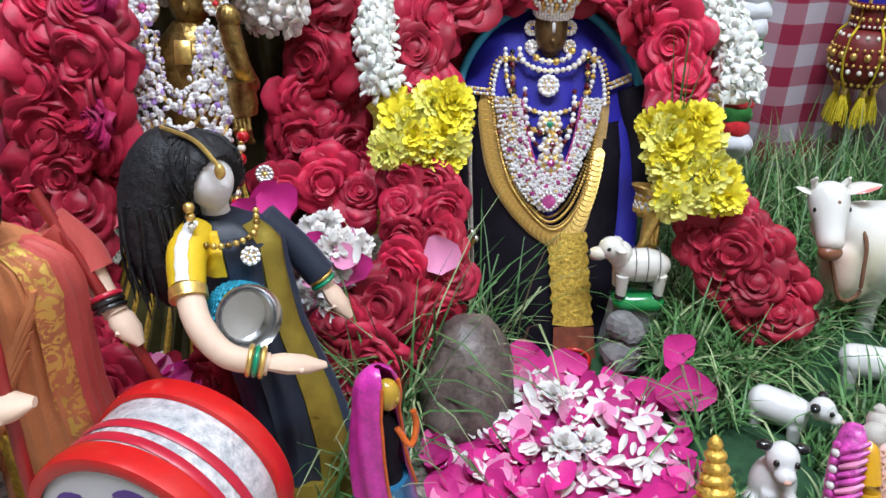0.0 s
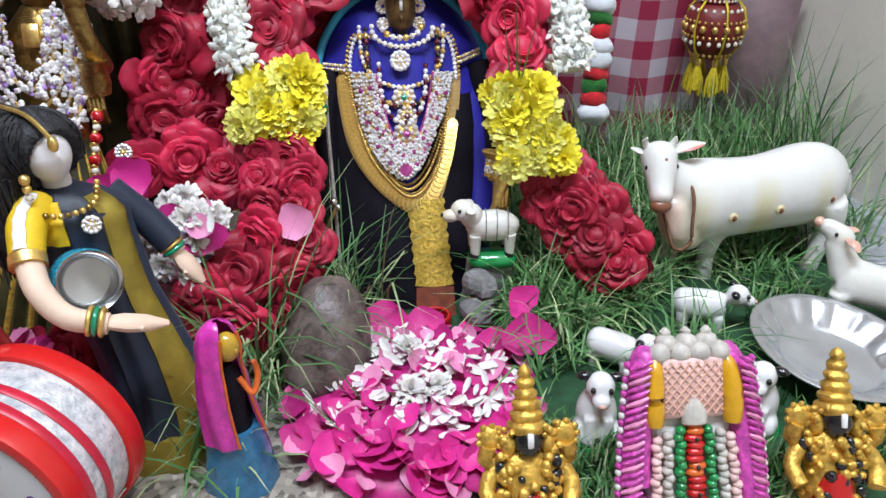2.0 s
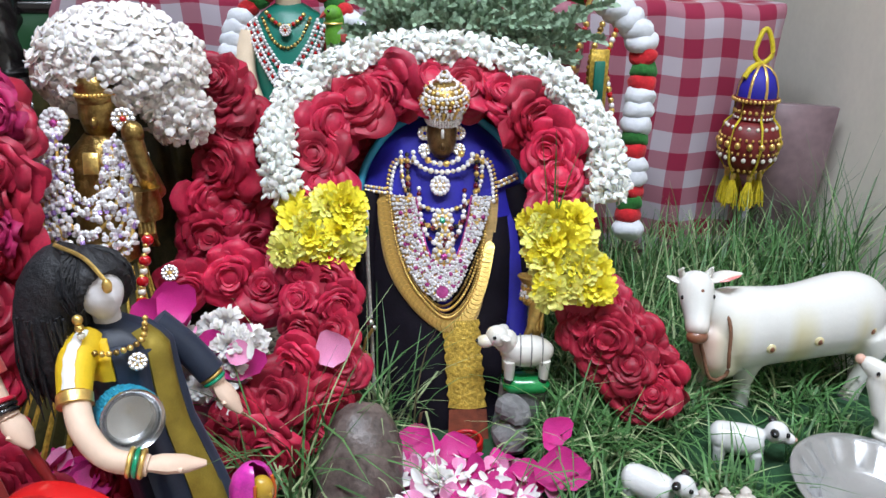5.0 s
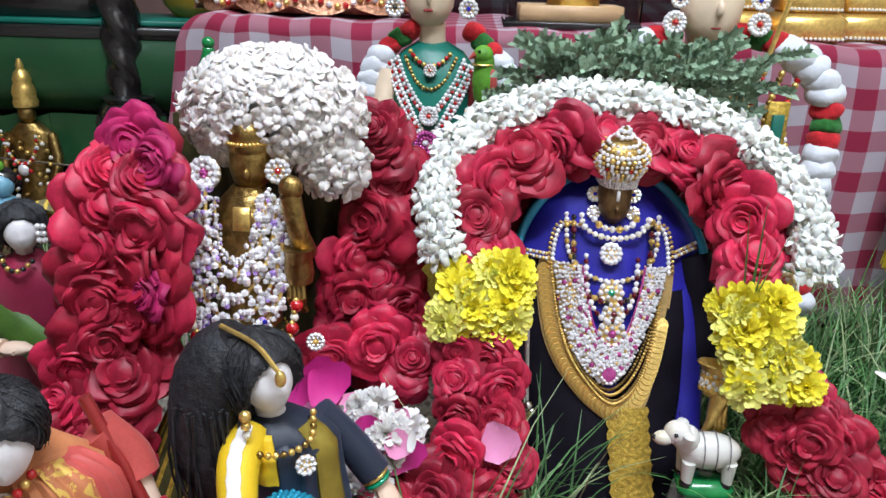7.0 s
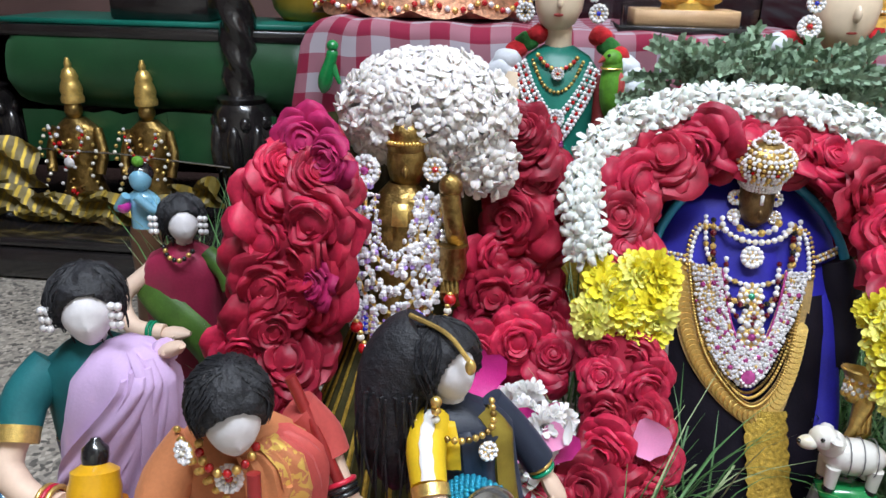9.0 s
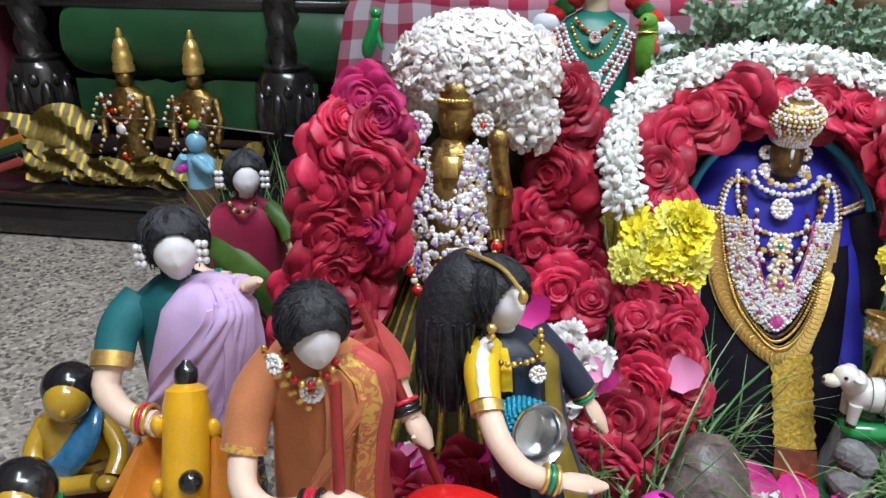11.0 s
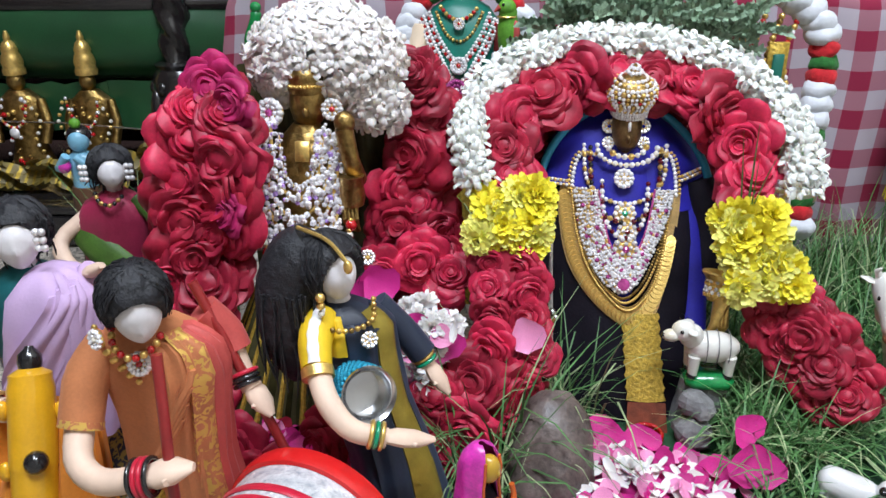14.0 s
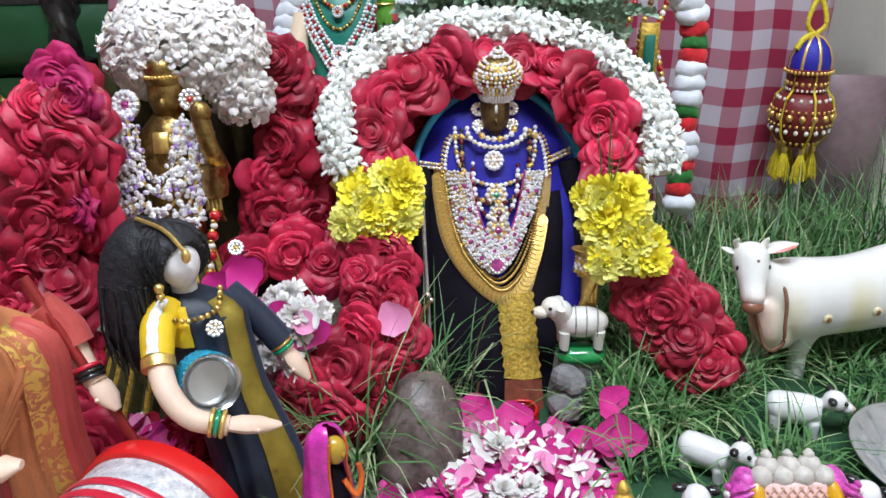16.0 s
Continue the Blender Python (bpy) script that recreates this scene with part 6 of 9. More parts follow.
# doll in rust orange with a red border, holding two sticks
g = Geo()
pts = [(-0.312, 0.445, 0.0, 0.052, 0.045), (-0.312, 0.442, 0.06, 0.047, 0.04), (-0.312, 0.436, 0.12, 0.042, 0.036), (-0.308, 0.43, 0.17, 0.043, 0.035), (-0.307, 0.425, 0.205, 0.047, 0.035), (-0.308, 0.422, 0.228, 0.043, 0.032), (-0.313, 0.42, 0.242, 0.027, 0.023), (-0.315, 0.418, 0.25, 0.013, 0.013)]
g.rings(pts, "orange", 36, 8, 0.03)
head(g, (-0.299, 0.388, 0.264), 0.0215, "face", (0.5, -0.8, -0.3), 0.0262, 0.75, 0.5, (-0.312, 0.42, 0.24))
drape(g, pts, -0.95, -1.2, 0.34, "orange", 0.236, 0.02, 0.002, 3, 0.0014)
drape(g, pts, -0.55, -0.68, 0.27, "orange_brocade", 0.241, 0.06, 0.0042, 1.5, 0.0012)
drape(g, pts, -0.1, -0.18, 0.32, "coral", 0.24, 0.003, 0.005, 3, 0.0016)
for k in range(4):
    drape(g, pts, -0.8 - 0.1 * k, -1.75 - 0.22 * k, 0.1, "orange", 0.215 - 0.014 * k, 0.115 - 0.02 * k, 0.0042, 1, 0.0016)
drape(g, pts, -1.75, -1.7, 0.16, "gold_cloth", 0.1, 0.003, 0.0035, 1, 0.0008)
g.tube(curve([(-0.338, 0.415, 0.229), (-0.353, 0.397, 0.205), (-0.356, 0.38, 0.176)], 8), [0.0165, 0.0172, 0.0175, 0.0175, 0.0172, 0.0168, 0.0165, 0.0163], "orange", 14)
g.tube([(-0.3555, 0.382, 0.179), (-0.356, 0.379, 0.174)], 0.0168, "orange_brocade", 14)
g.tube(curve([(-0.356, 0.379, 0.176), (-0.348, 0.357, 0.16), (-0.325, 0.345, 0.154), (-0.292, 0.345, 0.16)], 12), [0.0108, 0.0108, 0.0106, 0.0104, 0.0102, 0.01, 0.0098, 0.0096, 0.0095, 0.0094, 0.0093, 0.0093], "skin", 14)
hand_shape(g, (-0.294, 0.345, 0.16), (-0.258, 0.35, 0.166), 0.0105)
g.tube(curve([(-0.28, 0.45, 0.236), (-0.265, 0.455, 0.215), (-0.258, 0.452, 0.2)], 8), 0.0145, "coral", 14)
g.tube(curve([(-0.26, 0.453, 0.205), (-0.252, 0.447, 0.186), (-0.243, 0.441, 0.172)], 8), 0.0088, "skin", 12)
hand_shape(g, (-0.245, 0.442, 0.175), (-0.226, 0.433, 0.152), 0.0085)
LIFT = Matrix.Translation((0.008, 0.006, 0)) @ Matrix.Diagonal((1, 1, 1.045, 1))
g.v = [tuple(LIFT @ Vector(p)) for p in g.v]
before = set(bpy.data.objects)
thing("orange_saree_doll", g, (-0.315, 0.445, 0), "cloth doll in a rust orange saree with gold and coral borders", "doll")
before |= set(bpy.data.objects)
bangles((-0.3, 0.3445, 0.1585), (1, 0.05, 0.15), 0.013, ["paint_black", "ribbon", "ribbon", "paint_black"])
bangles((-0.25, 0.445, 0.183), (0.4, -0.4, -0.8), 0.0105, ["ribbon", "paint_black", "paint_black"])
bead_ring("ruby_necklace", [(-0.325, 0.395, 0.248), (-0.318, 0.382, 0.24), (-0.304, 0.378, 0.234), (-0.29, 0.383, 0.24), (-0.286, 0.395, 0.248)], 0.003, ["gem_red", "gold"], "red and gold bead necklace on the orange saree doll")
flower_stud("round_pendant", (-0.303, 0.385, 0.226), (0.1, -1, 0.3), 0.0095, "gem", "gem_red", "round white stone pendant on the orange saree doll", 14)
flower_stud("stud_earring", (-0.321, 0.367, 0.255), (-0.5, -1, 0.2), 0.0075, "gem", "pearl", "white stone ear stud on the orange saree doll", 10)
g = Geo()
line = even(curve([(-0.344, 0.405, 0.241), (-0.332, 0.393, 0.232), (-0.317, 0.387, 0.22), (-0.306, 0.387, 0.211)], 40), 0.004)
for i, p in enumerate(line):
    g.ball(p + Vector((0, 0, 0.0022 * (-1) ** i)), (0.0027, 0.002, 0.0025), "gold", 7, 5)
thing("gold_border", g, tuple(line[0]), "gold neckline trim on the orange blouse", "trim")
g = Geo()
g.tube([(-0.282, 0.446, 0.262), (-0.235, 0.438, 0.155), (-0.212, 0.434, 0.1)], 0.0042, "stick", 12)
thing("dance_stick", g, (-0.212, 0.434, 0.1), "red lacquered dance stick held by a doll", "stick", "sticks held by the orange saree doll")
g = Geo()
g.tube([(-0.281, 0.37, 0.243), (-0.277, 0.352, 0.165), (-0.274, 0.343, 0.1)], 0.0042, "stick", 12)
thing("dance_stick", g, (-0.274, 0.343, 0.1), "red lacquered dance stick held upright by a doll", "stick", "sticks held by the orange saree doll")

for ob in bpy.data.objects:
    if ob not in before:
        ob.matrix_basis = LIFT @ ob.matrix_basis

# doll in lilac
g = Geo()
pts = [(-0.455, 0.53, 0.0, 0.055, 0.045), (-0.455, 0.53, 0.06, 0.05, 0.04), (-0.455, 0.526, 0.12, 0.046, 0.036), (-0.455, 0.522, 0.17, 0.044, 0.034), (-0.453, 0.517, 0.215, 0.046, 0.034), (-0.451, 0.513, 0.24, 0.04, 0.03), (-0.449, 0.51, 0.254, 0.024, 0.022), (-0.448, 0.508, 0.262, 0.012, 0.012)]
g.rings(pts[:4], "navy_dots", 36, 8, 0.03)
g.rings(pts[3:], "teal", 36, 8, 0.02)
head(g, (-0.442, 0.497, 0.286), 0.0235, "face", (0.45, -0.85, 0.0), 0.0288, 0.75, 0.5, (-0.447, 0.508, 0.256))
strands(g, (-0.456, 0.515, 0.285), 0.024, 0.026, 40, 3, 0.001)
shawl = [(-0.44, 0.505, 0.095, 0.052, 0.042), (-0.438, 0.505, 0.13, 0.05, 0.04), (-0.434, 0.503, 0.17, 0.048, 0.038), (-0.428, 0.501, 0.21, 0.045, 0.037), (-0.422, 0.5, 0.24, 0.038, 0.034), (-0.42, 0.5, 0.258, 0.022, 0.024), (-0.42, 0.5, 0.264, 0.008, 0.01)]
g.rings(shawl, "lilac", 64, 6, 0.06, phase=0.6)
for k in range(4):
    drape(g, shawl, -0.25 - 0.2 * k, -1.15 - 0.42 * k, 0.3, "lilac", 0.26 - 0.004 * k, 0.1 + 0.012 * k, 0.0016 + 0.0006 * k, 1.5, 0.0018)
drape(g, shawl, -0.3, -0.4, 0.55, "lilac", 0.262, 0.1, 0.003, 2, 0.0024)
g.tube(curve([(-0.484, 0.505, 0.238), (-0.497, 0.485, 0.215), (-0.497, 0.47, 0.196)], 8), [0.016, 0.0175, 0.018, 0.018, 0.0175, 0.017, 0.0165, 0.016], "teal", 14)
g.tube([(-0.4975, 0.471, 0.2), (-0.4965, 0.463, 0.19)], 0.0172, "gold", 14)
g.tube(curve([(-0.497, 0.468, 0.196), (-0.497, 0.452, 0.175), (-0.475, 0.443, 0.158), (-0.45, 0.44, 0.155)], 12), [0.0115] * 6 + [0.0105] * 6, "skin", 14)
hand_shape(g, (-0.452, 0.44, 0.155), (-0.424, 0.428, 0.16), 0.0098)
g.tube(curve([(-0.42, 0.512, 0.24), (-0.4, 0.51, 0.248), (-0.388, 0.505, 0.256)], 8), 0.01, "lilac", 12)
hand_shape(g, (-0.392, 0.507, 0.253), (-0.37, 0.495, 0.266), 0.0075)
thing("lilac_saree_doll", g, (-0.455, 0.53, 0), "cloth doll in a lilac saree and teal blouse", "doll")
bangles((-0.462, 0.4415, 0.157), (1, -0.1, 0.05), 0.0122, ["gold", "ribbon", "gold"])
for p, ax in (((-0.463, 0.482, 0.286), -1), ((-0.414, 0.483, 0.293), 1)):
    g = Geo()
    for r in range(3):
        for c in range(2):
            g.ball((p[0] + ax * 0.005 * c, p[1], p[2] + 0.008 - 0.007 * r), 0.0034, "gem", 7, 5)
    thing("stone_earring", g, p, "wide rhinestone earring on the lilac saree doll", "earring")

# doll in magenta, farther back
g = Geo()
pts = [(-0.495, 0.755, 0.0, 0.055, 0.045), (-0.495, 0.755, 0.07, 0.05, 0.04), (-0.494, 0.753, 0.13, 0.046, 0.036), (-0.492, 0.75, 0.18, 0.045, 0.034), (-0.49, 0.747, 0.215, 0.048, 0.033), (-0.487, 0.744, 0.235, 0.038, 0.028), (-0.484, 0.741, 0.246, 0.02, 0.018), (-0.482, 0.739, 0.253, 0.011, 0.011)]
g.rings(pts, "magenta", 36, 8, 0.03)
head(g, (-0.477, 0.73, 0.275), 0.0205, "face", (0.5, -0.85, 0.05), 0.0252, 0.75, 0.45, (-0.482, 0.738, 0.248))
strands(g, (-0.488, 0.745, 0.274), 0.021, 0.022, 40, 4, 0.001)
g.tube(curve([(-0.535, 0.735, 0.215), (-0.5, 0.715, 0.185), (-0.46, 0.71, 0.15), (-0.44, 0.715, 0.11)], 16), [0.012, 0.015] + [0.019] * 14, "green_saree", 12, 0.35, up=(0, -1, 0.3))
g.tube(curve([(-0.46, 0.742, 0.238), (-0.437, 0.735, 0.222), (-0.428, 0.728, 0.205)], 8), 0.0115, "green_saree", 12)
g.tube(curve([(-0.43, 0.73, 0.208), (-0.421, 0.723, 0.19), (-0.417, 0.718, 0.178)], 6), 0.0078, "skin", 12)
hand_shape(g, (-0.418, 0.719, 0.18), (-0.412, 0.708, 0.162), 0.0076)
g.tube(curve([(-0.52, 0.735, 0.22), (-0.545, 0.712, 0.195), (-0.525, 0.69, 0.172), (-0.49, 0.688, 0.168)], 10), 0.0095, "skin", 12)
hand_shape(g, (-0.492, 0.688, 0.168), (-0.462, 0.69, 0.168), 0.0085)
thing("magenta_saree_doll", g, (-0.495, 0.755, 0), "cloth doll in a magenta saree with a green drape", "doll")
bangles((-0.505, 0.6885, 0.169), (1, 0, 0), 0.0098, ["gem_green", "gem_green"])
bangles((-0.421, 0.7225, 0.188), (0.2, -0.4, -0.9), 0.009, ["gem_green", "gold"])
bead_ring("bead_necklace", [(-0.497, 0.722, 0.252), (-0.488, 0.713, 0.244), (-0.474, 0.711, 0.242), (-0.464, 0.72, 0.25)], 0.0028, ["paint_black", "gold"], "dark bead necklace on the magenta saree doll")
for p, ax in (((-0.5, 0.716, 0.277), -1), ((-0.452, 0.718, 0.279), 1)):
    g = Geo()
    for r in range(3):
        for c in range(2):
            g.ball((p[0] + ax * 0.005 * c, p[1], p[2] + 0.008 - 0.007 * r), 0.0033, "gem", 7, 5)
    thing("stone_earring", g, p, "wide rhinestone earring on the magenta saree doll", "earring")


# painted clay figurines
def clay_figure(name, x, y, cloth_mt, label, scale=1.0, hair_h=0.163):
    g = Geo()
    S = scale
    g.rings([(x, y + 0.01, 0.0, 0.055 * S, 0.05 * S), (x, y + 0.01, 0.02, 0.058 * S, 0.05 * S), (x - 0.005, y + 0.012, 0.045, 0.045 * S, 0.04 * S), (x - 0.01, y + 0.014, 0.07, 0.034 * S, 0.03 * S), (x - 0.01, y + 0.014, 0.095, 0.036 * S, 0.028 * S), (x - 0.008, y + 0.01, 0.108, 0.022 * S, 0.02 * S), (x - 0.006, y + 0.006, 0.118, 0.011 * S, 0.011 * S)], "brocade_dark", 28, 7, 0.03)
    g.rings([(x - 0.008, y + 0.012, 0.06, 0.037 * S, 0.033 * S), (x - 0.01, y + 0.013, 0.08, 0.0365 * S, 0.031 * S), (x - 0.01, y + 0.013, 0.098, 0.037 * S, 0.029 * S), (x - 0.008, y + 0.01, 0.11, 0.022 * S, 0.02 * S)], "paint_mustard", 24)
    g.ball((x, y - 0.004, 0.134), (0.021 * S, 0.021 * S, 0.024 * S), "paint_mustard", 18, 12)
    g.ball((x - 0.004, y + 0.008, 0.14), (0.0265 * S, 0.0255 * S, 0.027 * S), "paint_black", 20, 12)
    g.ball((x + 0.008, y - 0.023, 0.131), (0.003, 0.004, 0.005), "paint_mustard", 8, 6)
    g.tube(curve([(x + 0.004, y + 0.022, 0.118), (x + 0.016, y - 0.008, 0.1), (x + 0.004, y - 0.022, 0.075), (x - 0.016, y - 0.025, 0.055)], 14), 0.0145 * S, cloth_mt, 12, 0.45, up=(0, -1, 0.4))
    g.tube(curve([(x - 0.036, y + 0.006, 0.098), (x - 0.038, y - 0.02, 0.07), (x - 0.01, y - 0.036, 0.052), (x + 0.03, y - 0.03, 0.055)], 14), 0.0095 * S, "paint_mustard", 12)
    g.tube(curve([(x + 0.022, y + 0.012, 0.098), (x + 0.042, y - 0.002, 0.075), (x + 0.045, y - 0.022, 0.06)], 10), 0.009 * S, "paint_mustard", 12)
    g.ball((x + 0.042, y - 0.028, 0.056), (0.011, 0.01, 0.008), "paint_mustard", 10, 7)
    for i, p in enumerate(g.v):
        g.v[i] = (p[0], p[1], p[2] * 0.92)
    return thing(name, g, (x, y, 0), label, "figurine")


clay_figure("blue_clay_figurine", -0.575, 0.505, "paint_blue", "seated glossy clay figurine with a sky-blue drape")
clay_figure("green_clay_figurine", -0.527, 0.37, "paint_green", "seated glossy clay figurine with a green drape")

# wooden wind instrument on saffron cloth
base, top = Vector((-0.404, 0.375, 0.055)), Vector((-0.416, 0.44, 0.204))
m = aim(base, top - base)
L = (top - base).length
g = Geo()
g.lathe([(0.0165, -0.03), (0.0175, 0.0), (0.0175, 0.02)], "paint_black", m, 24)
g.lathe([(0.0178, 0.02), (0.0182, 0.03), (0.0178, 0.075), (0.0182, 0.078)], "paint_yellow", m, 24)
g.lathe([(0.0185, 0.078), (0.0188, 0.084), (0.0185, 0.1), (0.018, L - 0.035), (0.0182, L - 0.022), (0.0165, L - 0.015), (0.0165, L - 0.01), (0.007, L - 0.004)], "paint_yellow", m, 24)
pipe = thing("painted_wooden_pipe", g, tuple(base - Vector((0, 0.012, 0.028))), "mustard yellow painted wooden pipe with black ends", "pipe")
g = Geo()
g.lathe([(0.0085, L - 0.006), (0.0095, L - 0.001), (0.009, L + 0.006), (0.004, L + 0.011), (0.003, L + 0.013)], "paint_black", m, 18)
part("cap", g, pipe, "black knob cap")
for a, z, mt, r in ((-1.75, 0.092, "paint_black", 0.0095), (0.1, 0.075, "paint_yellow", 0.008), (0.25, 0.125, "paint_yellow", 0.008), (-2.9, 0.12, "paint_yellow", 0.008)):
    g = Geo()
    c = m @ Vector((0.021 * math.cos(a), 0.021 * math.sin(a), z)) if mt != "paint_black" else m @ Vector((0, 0, z)) + Vector((0.012, -0.017, 0.0))
    g.ball(c, (r * 0.75, r * 0.75, r * 1.15) if mt != "paint_black" else r, mt, 12, 8)
    part("knob", g, pipe, "round knob")
g = Geo()
rows = []
for k in range(13):
    s = k / 12
    row = []
    for i in range(25):
        u = i / 24 * 2 - 1
        row.append((-0.415 + 0.098 * u * (0.5 + 0.6 * s), 0.435 - 0.085 * s + 0.009 * math.sin(10 * u + 2 * s), 0.16 - 0.152 * s - 0.02 * u * u * (1 - s) + 0.005 * math.sin(16 * u) * (1 - s)))
    rows.append(row)
g.grid(rows, "saffron")
g.grid([[(p[0], p[1] + 0.012, p[2] - 0.003) for p in r] for r in rows], "saffron")
thing("saffron_cloth", g, (-0.405, 0.38, 0.004), "pleated saffron cloth under the painted pipe", "cloth")
g = Geo()
line = even(curve([(-0.495, 0.36, 0.03), (-0.478, 0.375, 0.055), (-0.465, 0.39, 0.085)], 30), 0.004)
for i, p in enumerate(line):
    g.ball(p + Vector((0.003 * math.sin(i * 2.1), -0.002, 0)), 0.0032, ("gold", "pearl")[i % 2], 6, 4)
thing("gold_fringe", g, tuple(line[0]), "gold beaded fringe at the saffron cloth's edge", "trim")

# toy drum
c2, ax = Vector((-0.179, 0.402, 0.0765)), Vector((math.cos(radians(-106)), math.sin(radians(-106)), 0))
m = aim(c2, ax)
Ld = 0.074
g = Geo()
rows = [[(r * math.cos(2 * math.pi * i / 64), r * math.sin(2 * math.pi * i / 64), z) for i in range(64)] for r, z in ((0.0715, 0.0), (0.072, 0.02), (0.072, Ld * 0.5), (0.072, Ld - 0.02), (0.0715, Ld))]
g.grid(rows, "foil", True, True, m)
drum = thing("toy_drum", g, (-0.19, 0.37, 0.0), "toy drum with silver holographic shell and red rims", "drum")
for z, s in ((0.0, 1), (Ld, -1)):
    g = Geo()
    prof = [(0.066, -0.004), (0.072, -0.0055), (0.0755, -0.004), (0.0765, 0.0), (0.0765, 0.009), (0.0755, 0.0125), (0.0722, 0.0135)]
    g.grid([[m @ Vector((r * math.cos(2 * math.pi * i / 72), r * math.sin(2 * math.pi * i / 72), z + s * w)) for i in range(72)] for r, w in prof], "plastic_red", True)
    part("rim", g, drum, "red plastic rim")
g = Geo()
g.lathe([(0.0665, Ld + 0.001), (0.064, Ld + 0.0025), (0.03, Ld + 0.003), (0.002, Ld + 0.003)], "skin_white", m, 48)
part("drumhead", g, drum, "white plastic drumhead")
for k in range(5):
    g = Geo()
    a0 = 0.9 + 1.256 * k
    g.tube([m @ Vector((0.047 * math.cos(a0 + 0.1 * j), 0.047 * math.sin(a0 + 0.1 * j), Ld + 0.003)) for j in range(8)], [0.002, 0.006, 0.009, 0.01, 0.01, 0.009, 0.006, 0.002], "paint_violet", 8, 0.1, up=ax)
    part("printed_patch", g, drum, "violet printed patch")
for z, ph in ((0.037, 0.4), (0.053, 1.3)):
    g = Geo()
    n = 64
    g.tube([m @ Vector((0.0729 * math.cos(2 * math.pi * i / n), 0.0729 * math.sin(2 * math.pi * i / n), z + 0.004 * math.sin(2 * math.pi * i / n + ph))) for i in range(n + 1)], 0.0012, "ribbon", 10, 3.2, up=ax)
    # loose frayed ends of the knot
    for w in (-1, 1):
        q0 = m @ Vector((0.0735 * math.cos(2.35 + ph * 0.2), 0.0735 * math.sin(2.35 + ph * 0.2), z))
        g.tube([q0, q0 + Vector((0.012, 0.003 * w, 0.004)), q0 + Vector((0.02, 0.009 * w, -0.003))], [0.001, 0.0012, 0.0012], "ribbon", 8, 4.0, up=ax)
    part("ribbon", g, drum, "red satin ribbon")
g = Geo()
g.tube([m @ Vector((0.0732 * math.cos(a), 0.0732 * math.sin(a), z)) for a, z in ((-0.55, 0.012), (-0.7, 0.03), (-0.95, 0.06))], 0.0008, "petal_white", 6)
part("cord", g, drum, "white cord")

# small clay woman-shaped figure in pink
g = Geo()
x, y = -0.045, 0.412
g.rings([(x, y, 0.0, 0.03, 0.026), (x, y, 0.03, 0.026, 0.022), (x, y, 0.06, 0.02, 0.018)], "paint_blue", 24, 6, 0.05)
g.rings([(x, y, 0.05, 0.017, 0.015), (x, y, 0.08, 0.012, 0.011), (x, y, 0.105, 0.0145, 0.012), (x, y, 0.12, 0.006, 0.006)], "velvet_black", 20)
veil, edge = [], -0.65
for z, r, dx in ((0.159, 0.003, 0.0), (0.156, 0.0095, 0.0), (0.149, 0.0145, -0.001), (0.138, 0.017, -0.002), (0.124, 0.0165, -0.003), (0.11, 0.0185, -0.003), (0.092, 0.0205, -0.003), (0.072, 0.0225, -0.002), (0.052, 0.0245, 0.0)):
    outer_row, inner_row = [], []
    for i in range(41):
        th = edge + 0.62 + (2 * math.pi - 1.24) * i / 40
        k = r * (1 + 0.055 * math.sin(8 * th + 55 * z) * min(1.0, (0.16 - z) / 0.05))
        outer_row.append((x + dx + k * math.cos(th), y + k * 0.92 * math.sin(th), z))
        inner_row.append((x + dx + r * 0.86 * math.cos(th), y + r * 0.8 * math.sin(th), z))
    veil.append(outer_row + inner_row[::-1])
g.grid(veil, "paint_pink", True, True)
for i in (0, 40):
    g.tube([row[i] for row in veil[2:]], 0.0013, "paint_orange", 8)
g.ball((x + 0.006, y - 0.004, 0.138), (0.0095, 0.0095, 0.0125), "paint_mustard", 16, 12)
g.ball((x + 0.013, y - 0.009, 0.137), (0.002, 0.0022, 0.003), "paint_mustard", 8, 6)
g.tube(curve([(x + 0.012, y - 0.008, 0.112), (x + 0.022, y - 0.013, 0.1), (x + 0.026, y - 0.006, 0.112), (x + 0.024, y - 0.004, 0.124)], 12), 0.0024, "paint_orange", 10)
thing("pink_clay_figurine", g, (x, y, 0), "small clay figurine draped in magenta pink with a blue skirt", "figurine")

